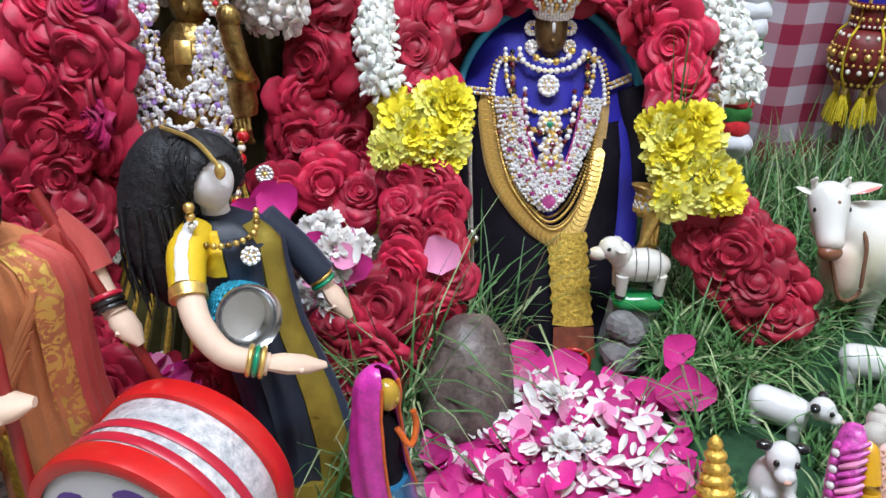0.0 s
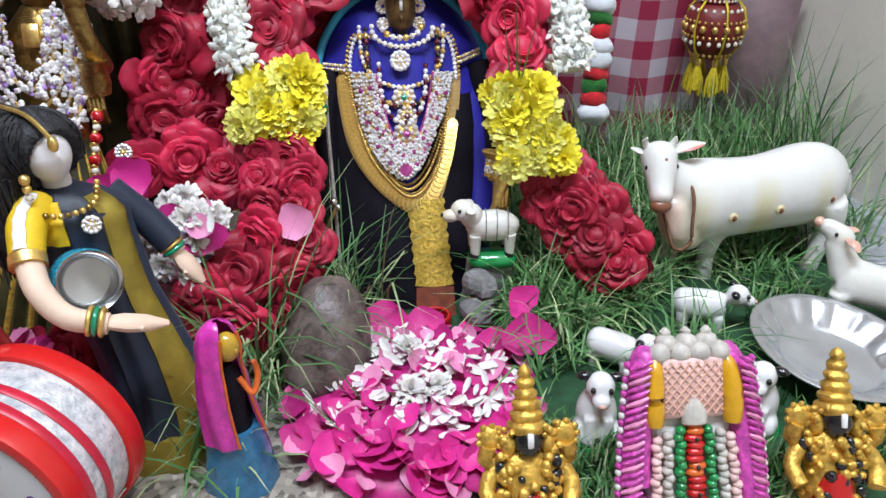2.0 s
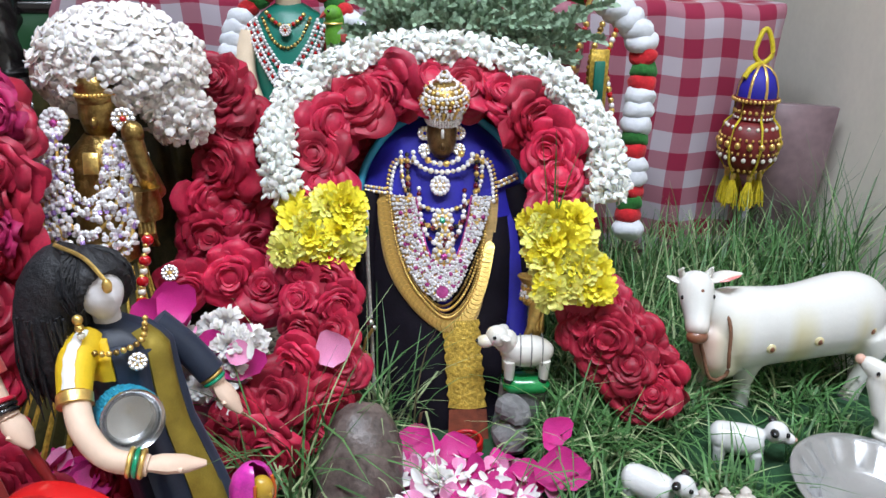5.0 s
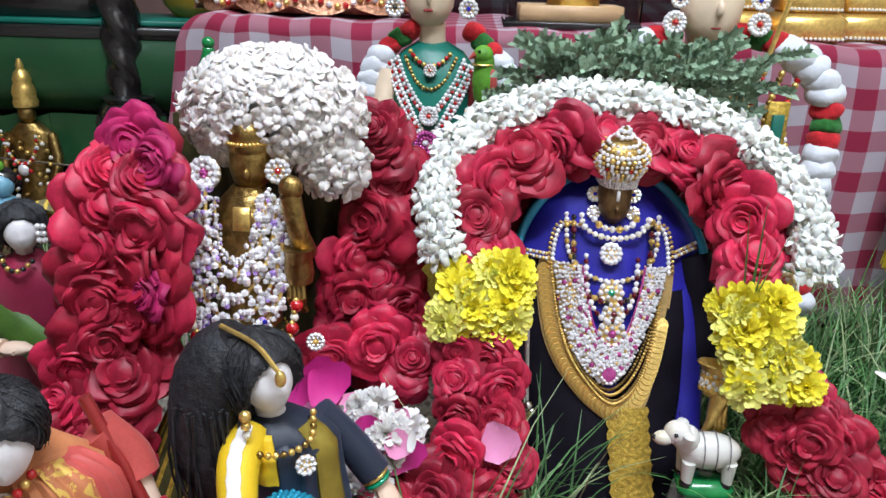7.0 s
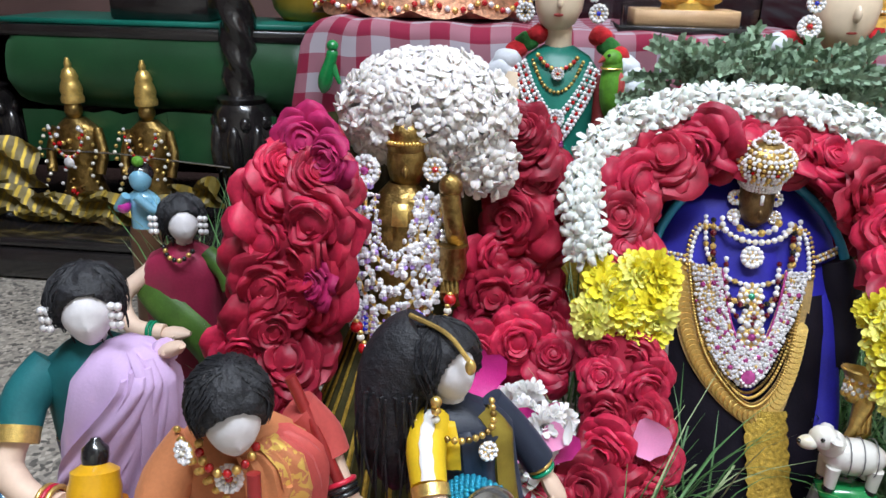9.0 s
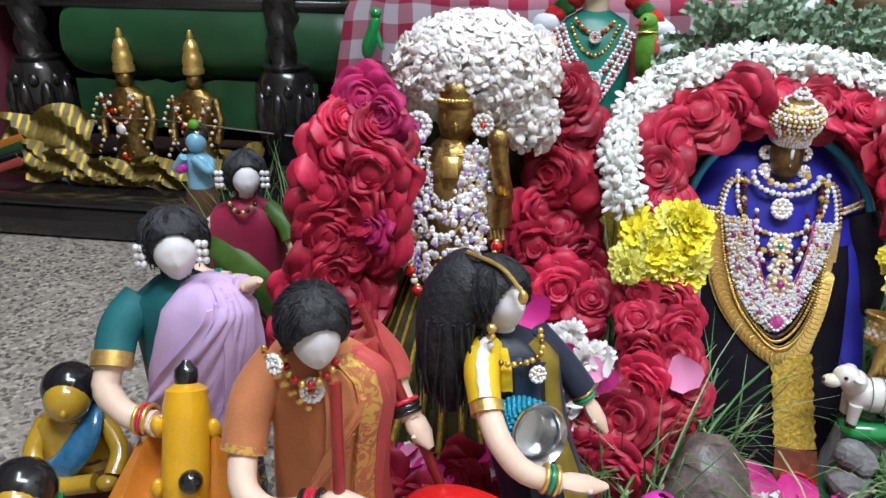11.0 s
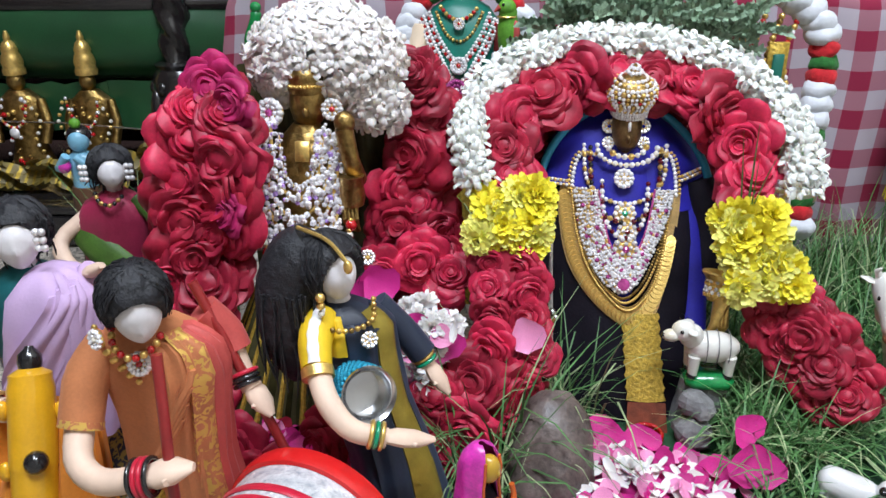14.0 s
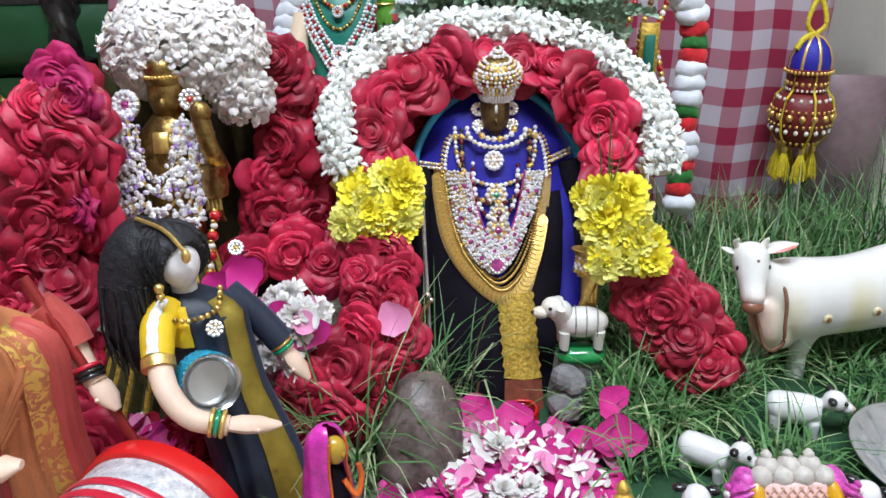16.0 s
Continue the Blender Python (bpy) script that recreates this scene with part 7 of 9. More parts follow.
# ---- brass pair on the stand ----
def brass_pair(x, s, label):
    g = Geo()
    y = 1.38
    g.rings([(x, y, 0.06, 0.05 * s, 0.04 * s), (x, y, 0.09, 0.046 * s, 0.036 * s), (x, y, 0.13, 0.033 * s, 0.026 * s), (x, y, 0.18, 0.036 * s, 0.026 * s), (x, y, 0.225, 0.045 * s, 0.026 * s), (x, y, 0.245, 0.02 * s, 0.017 * s)], "brass", 24)
    g.ball((x, y - 0.003, 0.262), (0.017 * s, 0.017 * s, 0.02 * s), "brass", 14, 10)
    g.lathe([(0.021, 0.275), (0.022, 0.284), (0.019, 0.29), (0.021, 0.3), (0.018, 0.312), (0.015, 0.318), (0.0165, 0.324), (0.012, 0.336), (0.006, 0.342), (0.007, 0.348), (0.003, 0.36)], "gold", pose(x, y, 0), 20)
    for q in (-1, 1):
        g.tube(curve([(x + q * 0.042 * s, y - 0.002, 0.225), (x + q * 0.054 * s, y - 0.012, 0.18), (x + q * 0.05 * s, y - 0.026, 0.14)], 10), 0.01 * s, "brass", 10)
    ob = thing("brass_statuette", g, (x, y, 0.06), label, "statue", "brass pair on the stand")
    h = Geo()
    r = random.Random(int(x * 1000))
    for q in (-1, 1):
        for k in range(12):
            h.ball((x + q * (0.05 + 0.008 * math.sin(k)) * s, y - 0.042, 0.09 + 0.0125 * k), 0.0042, ("pearl", "gold")[k % 2], 6, 4)
    for k in range(26):
        a = -math.pi / 2 + math.pi * k / 25
        h.ball((x + 0.034 * math.sin(a) * s, y - 0.04, 0.235 - 0.06 * math.cos(a)), 0.0036, ("gem", "gold", "gem_red")[k % 3], 6, 4)
    h.ball((x, y - 0.044, 0.165), (0.011, 0.006, 0.011), "gem", 8, 6)
    for k in range(30):
        h.ball((x + r.uniform(-0.035, 0.035) * s, y - 0.03 - 0.012 * (k % 2), r.uniform(0.075, 0.235)), r.uniform(0.003, 0.006), ("gold", "gem", "brass", "gem_red")[k % 4], 6, 4)
    thing("bead_garland", h, (x, y - 0.03, 0.1), "bead and stone garland on a brass statuette", "necklace", "garlands on the brass pair")
    return ob


brass_pair(-1.0, 1.0, "tall-crowned brass statuette on the black stand")
brass_pair(-0.85, 0.93, "shorter brass statuette with a tall crown on the black stand")
g = Geo()
M["zari"] = striped("gold_zari_cloth", (0.16, 0.115, 0.018), (0.36, 0.25, 0.045), 70, 0.35, 0)
for k, (x, y, z, dx, dz, tw) in enumerate(((-1.14, 1.3, 0.16, 0.1, 0.075, 0.5), (-1.18, 1.28, 0.115, 0.075, 0.045, 0.2), (-1.08, 1.27, 0.1, 0.1, 0.05, -0.3), (-0.98, 1.27, 0.095, 0.09, 0.04, 0.3), (-0.86, 1.28, 0.095, 0.1, 0.045, -0.2), (-0.74, 1.31, 0.115, 0.05, 0.045, 0.6))):
    rows = []
    for j in range(9):
        v = j / 8 - 0.5
        row = []
        for i in range(17):
            u = i / 16 * 2 - 1
            row.append((x + dx * u, y + 0.016 * math.sin(6 * u + 8 * v + k) - 0.03 * v * 0.5, z + dz * (v * 1.3 + tw * u * 0.4) + 0.01 * math.sin(5 * u + k)))
        rows.append(row)
    g.grid(rows, "zari")
thing("gold_bordered_cloth", g, (-0.98, 1.28, 0.06), "crumpled olive and gold bordered cloth round the brass pair", "cloth")
g = Geo()
for k, mt in enumerate(("coral", "paint_black", "green_cloth", "saffron")):
    g.tube([(-1.24 + 0.004 * k, 1.262, 0.09 + 0.016 * k), (-1.17 + 0.004 * k, 1.25, 0.115 + 0.016 * k)], 0.008, mt, 8, 0.12, up=(0, -1, 0))
thing("striped_border", g, (-1.2, 1.26, 0.085), "multicoloured striped cloth border", "cloth")
# small blue flute figure
g = Geo()
x, y = -0.67, 1.0
g.rings([(x, y, 0.0, 0.03, 0.028), (x, y, 0.1, 0.024, 0.022), (x, y, 0.15, 0.026, 0.022), (x, y, 0.17, 0.022, 0.02)], "wood_dark", 20)
g.rings([(x, y, 0.165, 0.02, 0.018), (x, y, 0.19, 0.019, 0.016), (x, y, 0.215, 0.023, 0.016), (x, y, 0.225, 0.01, 0.01)], "krishna", 20)
g.ball((x + 0.002, y - 0.003, 0.241), (0.0155, 0.0155, 0.0175), "krishna", 16, 10)
g.ball((x, y + 0.004, 0.248), (0.018, 0.0175, 0.0165), "paint_black", 16, 10)
g.ball((x + 0.002, y - 0.004, 0.268), (0.009, 0.007, 0.008), "parrot", 10, 6)
g.tube(curve([(x - 0.02, y, 0.212), (x - 0.03, y - 0.016, 0.2), (x - 0.012, y - 0.022, 0.222)], 10), 0.0065, "krishna", 10)
g.tube(curve([(x + 0.02, y, 0.212), (x + 0.026, y - 0.018, 0.2), (x + 0.004, y - 0.024, 0.222)], 10), 0.0065, "krishna", 10)
g.ball((x - 0.02, y - 0.018, 0.205), (0.011, 0.009, 0.011), "paint_pink", 10, 7)
thing("blue_flute_figurine", g, (x, y, 0), "small light-blue painted figurine with a feathered crest", "figurine")

# ---- petal heaps ----


def mound(name, c, r, label, mt="rose_pink"):
    g = Geo()
    rows = []
    for k in range(9):
        ph = math.pi / 2 * k / 8
        rows.append([(c[0] + r[0] * math.cos(ph) * math.cos(2 * math.pi * i / 28), c[1] + r[1] * math.cos(ph) * math.sin(2 * math.pi * i / 28), c[2] + r[2] * math.sin(ph)) for i in range(28)])
    g.grid(rows, mt, True, True)
    g.shake(0.003, 40)
    for i, p in enumerate(g.v):
        g.v[i] = (p[0], p[1], max(p[2], 0.001))
    ob = thing(name, None, (c[0], c[1], 0), label, "petals")
    part("petal_bed", g, ob, "packed magenta petals")
    return ob


def scatter(ob, c, r, count, seed, mix, lo=0.014, hi=0.026, flat=1.0):
    """Petals lying on a mound; mix: (meshes, share) pairs."""
    q = random.Random(seed)
    for _ in range(count):
        a, d = q.uniform(0, 6.3), math.sqrt(q.uniform(0, 1))
        x, y = c[0] + r[0] * d * math.cos(a), c[1] + r[1] * d * math.sin(a)
        z = c[2] + r[2] * math.sqrt(max(0, 1 - d * d)) + q.uniform(0.001, 0.007)
        pick, meshes = q.random(), mix[-1][0]
        for ms, share in mix:
            if pick < share:
                meshes = ms
                break
            pick -= share
        k = 0.95 if meshes is PETALS_WHITE else 1.0
        piece("petal", q.choice(meshes), ob, aim((x, y, z), (q.uniform(-0.8, 0.8), q.uniform(-1.0, 0.4), flat), q.uniform(0, 6.3), q.uniform(lo, hi) * k))


hc, hr = (0.102, 0.492, 0.0), (0.118, 0.12, 0.026)
heap = mound("petal_heap", hc, hr, "heap of magenta, pink and white petals on the floor")
scatter(heap, hc, (0.125, 0.128, 0.028), 100, 30, [(PETALS_PINK, 0.72), (PETALS_PALE, 0.28)], 0.017, 0.028)
scatter(heap, (0.1, 0.505, 0.0), (0.108, 0.098, 0.036), 200, 31, [(PETALS_WHITE, 0.85), (PETALS_PALE, 0.15)], 0.014, 0.026)
scatter(heap, (0.098, 0.43, 0.0), (0.1, 0.062, 0.022), 75, 33, [(PETALS_PINK, 0.6), (PETALS_PALE, 0.4)], 0.018, 0.032)
for x, y, s in ((0.1, 0.535, 0.017), (0.1, 0.47, 0.017), (0.125, 0.475, 0.016)):
    piece("white_flower", MUM_WHITE[0], heap, aim((x, y, 0.034), (0.1, -0.5, 1), rnd(0, 6), s))
for x, y, z, s in ((0.08, 0.6, 0.03, 0.04), (0.12, 0.595, 0.026, 0.034), (0.19, 0.55, 0.024, 0.036), (0.03, 0.42, 0.018, 0.034), (0.17, 0.42, 0.02, 0.034)):
    piece("petal", PETALS_PINK[0], heap, aim((x, y, z), (rnd(-0.3, 0.3), -0.8, 0.8), rnd(-0.5, 0.5), s))

hc2 = (-0.135, 0.655, 0.0)
heap2 = mound("flower_heap", hc2, (0.062, 0.075, 0.15), "pile of white blossoms and magenta petals beside the rose garland", "petal_pale")
q = random.Random(41)
for _ in range(26):
    piece("white_flower", MUM_WHITE[0], heap2, aim((q.uniform(-0.165, -0.08), q.uniform(0.575, 0.62), q.uniform(0.1, 0.178)), (q.uniform(-0.4, 0.4), -1, q.uniform(0.3, 0.9)), q.uniform(0, 6), q.uniform(0.012, 0.018)))
for x, y, z, s, sp in ((-0.15, 0.6, 0.2, 0.034, 0.9), (-0.112, 0.575, 0.165, 0.036, 0.1), (-0.085, 0.575, 0.15, 0.032, 0.3), (-0.175, 0.6, 0.185, 0.04, 0.6), (-0.16, 0.61, 0.19, 0.04, 1.6)):
    piece("petal", PETALS_PINK[1], heap2, aim((x, y, z), (0.2, -1, 0.35), sp, s))
for k in range(24):
    piece("petal", (PETALS_WHITE + PETALS_PALE)[k % 5], heap2, aim((q.uniform(-0.17, -0.07), q.uniform(0.56, 0.6), q.uniform(0.09, 0.17)), (q.uniform(-0.6, 0.6), -1, q.uniform(0.2, 0.9)), q.uniform(0, 6), q.uniform(0.015, 0.026)))
roses(heap2, [(-0.122, 0.705, 0.182, 0.03), (-0.085, 0.7, 0.165, 0.028), (-0.17, 0.69, 0.175, 0.026), (-0.1, 0.7, 0.14, 0.028)], ROSES[:4], 9)

hc3 = (-0.225, 0.515, 0.0)
heap3 = mound("rose_petal_heap", hc3, (0.11, 0.1, 0.06), "loose heap of red roses and magenta petals between the dolls", "rose_dark")
scatter(heap3, hc3, (0.11, 0.1, 0.062), 150, 32, [(PETALS_PINK, 0.5), (PETALS_RED, 0.25), (PETALS_PALE, 0.12), (PETALS_WHITE, 0.13)], 0.02, 0.036)
roses(heap3, [(-0.285, 0.5, 0.07, 0.03), (-0.25, 0.49, 0.055, 0.028), (-0.22, 0.47, 0.05, 0.026), (-0.31, 0.53, 0.06, 0.03), (-0.2, 0.52, 0.07, 0.028), (-0.33, 0.56, 0.08, 0.03)], ROSES_DARK, 10)

# loose petals caught in the grass
for x, y, z, n, sp, s in ((0.219, 0.572, 0.062, (0.3, -1, 0.6), 0.6, 0.03), (0.223, 0.545, 0.038, (-0.1, -1, 0.7), 0.05, 0.042)):
    ob = new("fallen_petal", PETALS_PINK[2])
    ob.matrix_basis = aim((x, y, z), n, sp, s)
    tagged(ob, "single magenta rose petal lying on the grass", "petal", "petals on the grass")

# ---- stones and lamb ----
g = Geo()
g.ball((0, 0, 0), (0.045, 0.044, 0.074), "stone", 48, 34, pose(0.022, 0.545, 0.034, -28, 3, 0))
g.shake(0.005, 26)
g.shake(0.0016, 110)
for i, p in enumerate(g.v):
    g.v[i] = (p[0], p[1], max(p[2], 0.0))
thing("egg_stone", g, (0.03, 0.54, 0.0), "large egg-shaped brown river stone standing upright", "stone")
for k, (x, y, z, sx, sy, sz) in enumerate(((0.183, 0.618, 0.021, 0.021, 0.024, 0.021), (0.184, 0.626, 0.052, 0.018, 0.02, 0.014))):
    g = Geo()
    g.ball((x, y, z), (sx, sy, sz), "stone_grey", 12, 8)
    g.shake(0.006, 55, k)
    thing("grey_stone", g, (x, y, z - sz), "rough grey stone in a small pile under the lamb", "stone", "stones under the lamb", smooth=False)


def lamb(x, y, z):
    g = Geo()
    g.box((x + 0.012, y, z + 0.002), (0.052, 0.036, 0.022), "paint_green", bev=0.35)
    g.ball((x + 0.012, y, z + 0.042), (0.03, 0.017, 0.018), "cow", 18, 12)
    g.ball((x - 0.012, y - 0.002, z + 0.056), (0.013, 0.012, 0.014), "cow", 14, 10)
    g.ball((x - 0.022, y - 0.005, z + 0.064), (0.013, 0.011, 0.012), "cow", 14, 10)
    g.ball((x - 0.035, y - 0.007, z + 0.059), (0.01, 0.0075, 0.007), "cow", 12, 8)
    g.ball((x - 0.044, y - 0.008, z + 0.0605), (0.0022, 0.003, 0.0022), "paint_black", 8, 6)
    for q in (-1, 1):
        g.ball((x - 0.014, y - 0.004 + q * 0.012, z + 0.067), (0.006, 0.007, 0.003), "cow", 8, 6)
        g.ball((x - 0.026, y - 0.005 + q * 0.0095, z + 0.067), (0.0022, 0.002, 0.002), "paint_black", 8, 6)
        for dx in (-0.008, 0.03):
            g.tube([(x + dx, y + q * 0.009, z + 0.035), (x + dx, y + q * 0.009, z + 0.01)], [0.007, 0.005], "cow", 10)
            g.tube([(x + dx, y + q * 0.009, z + 0.013), (x + dx - 0.001, y + q * 0.009, z + 0.009)], 0.0056, "paint_black", 10)
    for k in range(3):
        g.tube([(x + 0.004 + 0.012 * k + 0.0165 * math.cos(a) * 0.1, y + 0.0178 * math.cos(a), z + 0.042 + 0.0188 * math.sin(a)) for a in [2 * math.pi * i / 16 for i in range(17)]], 0.0006, "stone_grey", 6)
    thing("white_lamb_figurine", g, (x + 0.012, y, z - 0.002), "small glazed white lamb figurine on a green base", "figurine")


lamb(0.19, 0.655, 0.066)
g = Geo()
g.rings([(0.195, 0.665, 0.0, 0.03, 0.025), (0.198, 0.66, 0.035, 0.028, 0.022), (0.2, 0.657, 0.066, 0.026, 0.018)], "stone_grey", 12)
g.shake(0.004, 50)
thing("grey_rock", g, (0.195, 0.665, 0), "rough grey rock that carries the lamb", "stone", smooth=False)

# ---- cow and calf ----


def smooth_skin(ob, voxel, times=8):
    """Melts the joined limbs of a moulded figure into one skin."""
    sk = ob.modifiers.new("skin", "REMESH")
    sk.mode, sk.voxel_size, sk.use_smooth_shade = "VOXEL", voxel, True
    sm = ob.modifiers.new("soften", "SMOOTH")
    sm.factor, sm.iterations = 0.5, times
    return ob


COW = Matrix.Translation((0.006, 0.033, -0.004)) @ Matrix.Diagonal((0.97, 1, 0.98, 1))
g, d = Geo(), {k: Geo() for k in ("muzzle", "eye", "horn", "ear", "spot", "hoof")}
pts = curve([(0.43, 0.665, 0.11), (0.45, 0.667, 0.112), (0.49, 0.672, 0.112), (0.54, 0.68, 0.112), (0.59, 0.69, 0.116), (0.63, 0.698, 0.117), (0.66, 0.703, 0.11)], 22)
rad = [0.026, 0.034, 0.04, 0.042, 0.043, 0.0425, 0.042, 0.041, 0.0405, 0.04, 0.04, 0.0405, 0.041, 0.042, 0.043, 0.0435, 0.043, 0.0415, 0.038, 0.033, 0.026, 0.014]
g.tube(pts, rad, "cow_body", 28, 1.22, m=COW)
g.tube(curve([(0.455, 0.666, 0.12), (0.428, 0.66, 0.137), (0.405, 0.656, 0.153)], 10), [0.039, 0.037, 0.034, 0.0315, 0.029, 0.0265, 0.0245, 0.023, 0.022, 0.021], "cow_body", 20, 1.15, m=COW)
g.tube(curve([(0.415, 0.642, 0.128), (0.42, 0.638, 0.105), (0.435, 0.642, 0.082), (0.46, 0.65, 0.07)], 12), [0.01, 0.013, 0.015, 0.016, 0.017, 0.0175, 0.0175, 0.017, 0.016, 0.015, 0.013, 0.01], "cow_body", 14, 1.2, m=COW)
g.ball((0.475, 0.67, 0.15), (0.03, 0.02, 0.014), "cow_body", 18, 12, m=COW)
hd, mz = Vector((0.399, 0.652, 0.173)), Vector((0.394, 0.617, 0.133))
g.tube(curve([hd + Vector((0.003, 0.014, 0.012)), hd, hd.lerp(mz, 0.45), hd.lerp(mz, 0.8), mz], 14), [0.012, 0.0175, 0.0205, 0.021, 0.02, 0.0185, 0.0168, 0.0152, 0.0142, 0.0138, 0.0138, 0.0135, 0.012, 0.008], "cow_body", 20, 1.02, m=COW)
for x, y, bend in ((0.482, 0.66, -0.004), (0.442, 0.68, 0.0), (0.628, 0.67, 0.012), (0.645, 0.72, 0.012)):
    g.tube(curve([(x + 0.006, y + 0.006, 0.1), (x + 0.003 + bend, y + 0.002, 0.062), (x + bend * 0.5, y, 0.035), (x - 0.001, y, 0.008)], 12), [0.025, 0.0235, 0.021, 0.018, 0.0155, 0.0135, 0.0122, 0.0115, 0.011, 0.0108, 0.0112, 0.012], "cow_body", 16, m=COW)
    d["hoof"].tube([(x - 0.001, y, 0.012), (x - 0.002, y - 0.001, 0.002)], [0.0125, 0.013], "stone_grey", 14, m=COW)
g.tube(curve([(0.668, 0.703, 0.13), (0.68, 0.706, 0.1), (0.676, 0.708, 0.06), (0.675, 0.706, 0.035)], 10), [0.007, 0.0065, 0.006, 0.0055, 0.0055, 0.0055, 0.006, 0.007, 0.006, 0.004], "cow_body", 10, m=COW)
d["muzzle"].ball(mz + Vector((0, 0.001, -0.002)), (0.0125, 0.0095, 0.0085), "brown", 16, 10, m=COW)
d["spot"].ball(hd + Vector((0, -0.0185, 0.006)), (0.0028, 0.002, 0.003), "brown", 8, 6, m=COW)
for q in (-1, 1):
    d["eye"].ball(hd + Vector((q * 0.0175, -0.0105, -0.005)), (0.0026, 0.0026, 0.003), "paint_black", 10, 8, m=COW)
    d["horn"].tube([hd + Vector((q * 0.014, 0.006, 0.014)), hd + Vector((q * 0.018, 0.005, 0.021)), hd + Vector((q * 0.017, 0.001, 0.026))], [0.0045, 0.0034, 0.0012], "cow", 10, m=COW)
d["ear"].tube(curve([hd + Vector((0.016, 0.006, 0.006)), hd + Vector((0.036, 0.008, 0.013)), hd + Vector((0.056, 0.008, 0.015))], 8), [0.005, 0.008, 0.0105, 0.0108, 0.0098, 0.008, 0.005, 0.002], "cow", 12, 0.4, m=COW)
d["ear"].tube(curve([hd + Vector((0.024, 0.0015, 0.009)), hd + Vector((0.038, 0.0025, 0.0125)), hd + Vector((0.053, 0.004, 0.0145))], 8), [0.003, 0.0055, 0.007, 0.0072, 0.0065, 0.005, 0.0035, 0.001], "ear_pink", 10, 0.35, m=COW)
d["ear"].tube(curve([hd + Vector((-0.016, 0.008, 0.006)), hd + Vector((-0.03, 0.014, 0.01))], 6), [0.005, 0.007, 0.007, 0.006, 0.004, 0.002], "cow", 10, 0.4, m=COW)
for p in ((0.49, 0.6285, 0.106), (0.553, 0.6395, 0.108), (0.626, 0.6555, 0.112)):
    d["spot"].ball(p, (0.0034, 0.003, 0.004), "brown", 10, 8, m=COW)
    d["spot"].ball((p[0], p[1] + 0.001, p[2]), (0.0058, 0.003, 0.006), "cow_yellow", 12, 8, m=COW)
cow = smooth_skin(thing("cow_figurine", g, (0.54, 0.69, 0.002), "ivory resin cow figurine with yellow patches standing on the grass", "figurine"), 0.0028, 10)
for k, q in d.items():
    part(k, q, cow, {"ear": "pink-lined ear", "muzzle": "brown muzzle", "spot": "brown painted spot", "hoof": "grey hoof"}.get(k, ""))
g = Geo()
for side in (((0.424, 0.674, 0.163), (0.436, 0.634, 0.142), (0.436, 0.62, 0.105), (0.436, 0.618, 0.082), (0.424, 0.616, 0.074)), ((0.424, 0.674, 0.163), (0.405, 0.638, 0.128), (0.408, 0.622, 0.1), (0.414, 0.616, 0.08), (0.424, 0.616, 0.074))):
    g.tube(curve(side, 24), 0.0022, "cord", 8, m=COW)
thing("neck_cord", g, (0.41, 0.65, 0.08), "brown cord round the cow's neck", "cord")
# calf, reaching up towards the cow
CALF = pose(0.562, 0.603, 0, 0, 0, -30) @ Matrix.Diagonal((1, 1, 1.04, 1)) @ Matrix.Translation((-0.6, -0.63, 0))
g, d = Geo(), {k: Geo() for k in ("nose", "eye", "ear")}
g.tube(curve([(0.615, 0.626, 0.056), (0.645, 0.626, 0.053), (0.685, 0.626, 0.049), (0.712, 0.628, 0.044)], 16), [0.017, 0.02, 0.0215, 0.0215, 0.021, 0.0205, 0.02, 0.02, 0.0205, 0.021, 0.0215, 0.0215, 0.021, 0.019, 0.015, 0.009], "cow", 20, 1.15, m=CALF)
g.tube(curve([(0.624, 0.626, 0.062), (0.612, 0.63, 0.084), (0.606, 0.633, 0.096)], 8), [0.018, 0.017, 0.0155, 0.0145, 0.014, 0.0135, 0.013, 0.012], "cow", 16, m=CALF)
g.tube(curve([(0.618, 0.63, 0.092), (0.604, 0.632, 0.103), (0.588, 0.635, 0.11)], 8), [0.01, 0.0125, 0.013, 0.012, 0.0108, 0.0098, 0.0086, 0.005], "cow", 16, m=CALF)
for x, y in ((0.622, 0.614), (0.63, 0.64), (0.7, 0.614), (0.708, 0.64)):
    g.tube(curve([(x, y, 0.045), (x + 0.002, y, 0.025), (x, y, 0.003)], 8), [0.0125, 0.0115, 0.0095, 0.008, 0.0072, 0.007, 0.007, 0.0076], "cow", 14, m=CALF)
d["nose"].ball((0.5865, 0.635, 0.1105), (0.0055, 0.006, 0.0055), "cow_pink", 12, 8, m=CALF)
for q in (-1, 1):
    d["eye"].ball((0.604, 0.632 + q * 0.0118, 0.105), (0.002, 0.0018, 0.0024), "paint_black", 8, 6, m=CALF)
    d["ear"].tube(curve([(0.615, 0.63 + q * 0.01, 0.102), (0.622, 0.63 + q * 0.02, 0.102), (0.627, 0.63 + q * 0.026, 0.097)], 6), [0.003, 0.0055, 0.0065, 0.006, 0.0045, 0.002], "cow_pink", 10, 0.4, m=CALF)
calf = smooth_skin(thing("calf_figurine", g, (0.61, 0.575, 0.002), "ivory resin calf figurine reaching up to the cow", "figurine"), 0.0022, 6)
for k, q in d.items():
    part(k, q, calf)


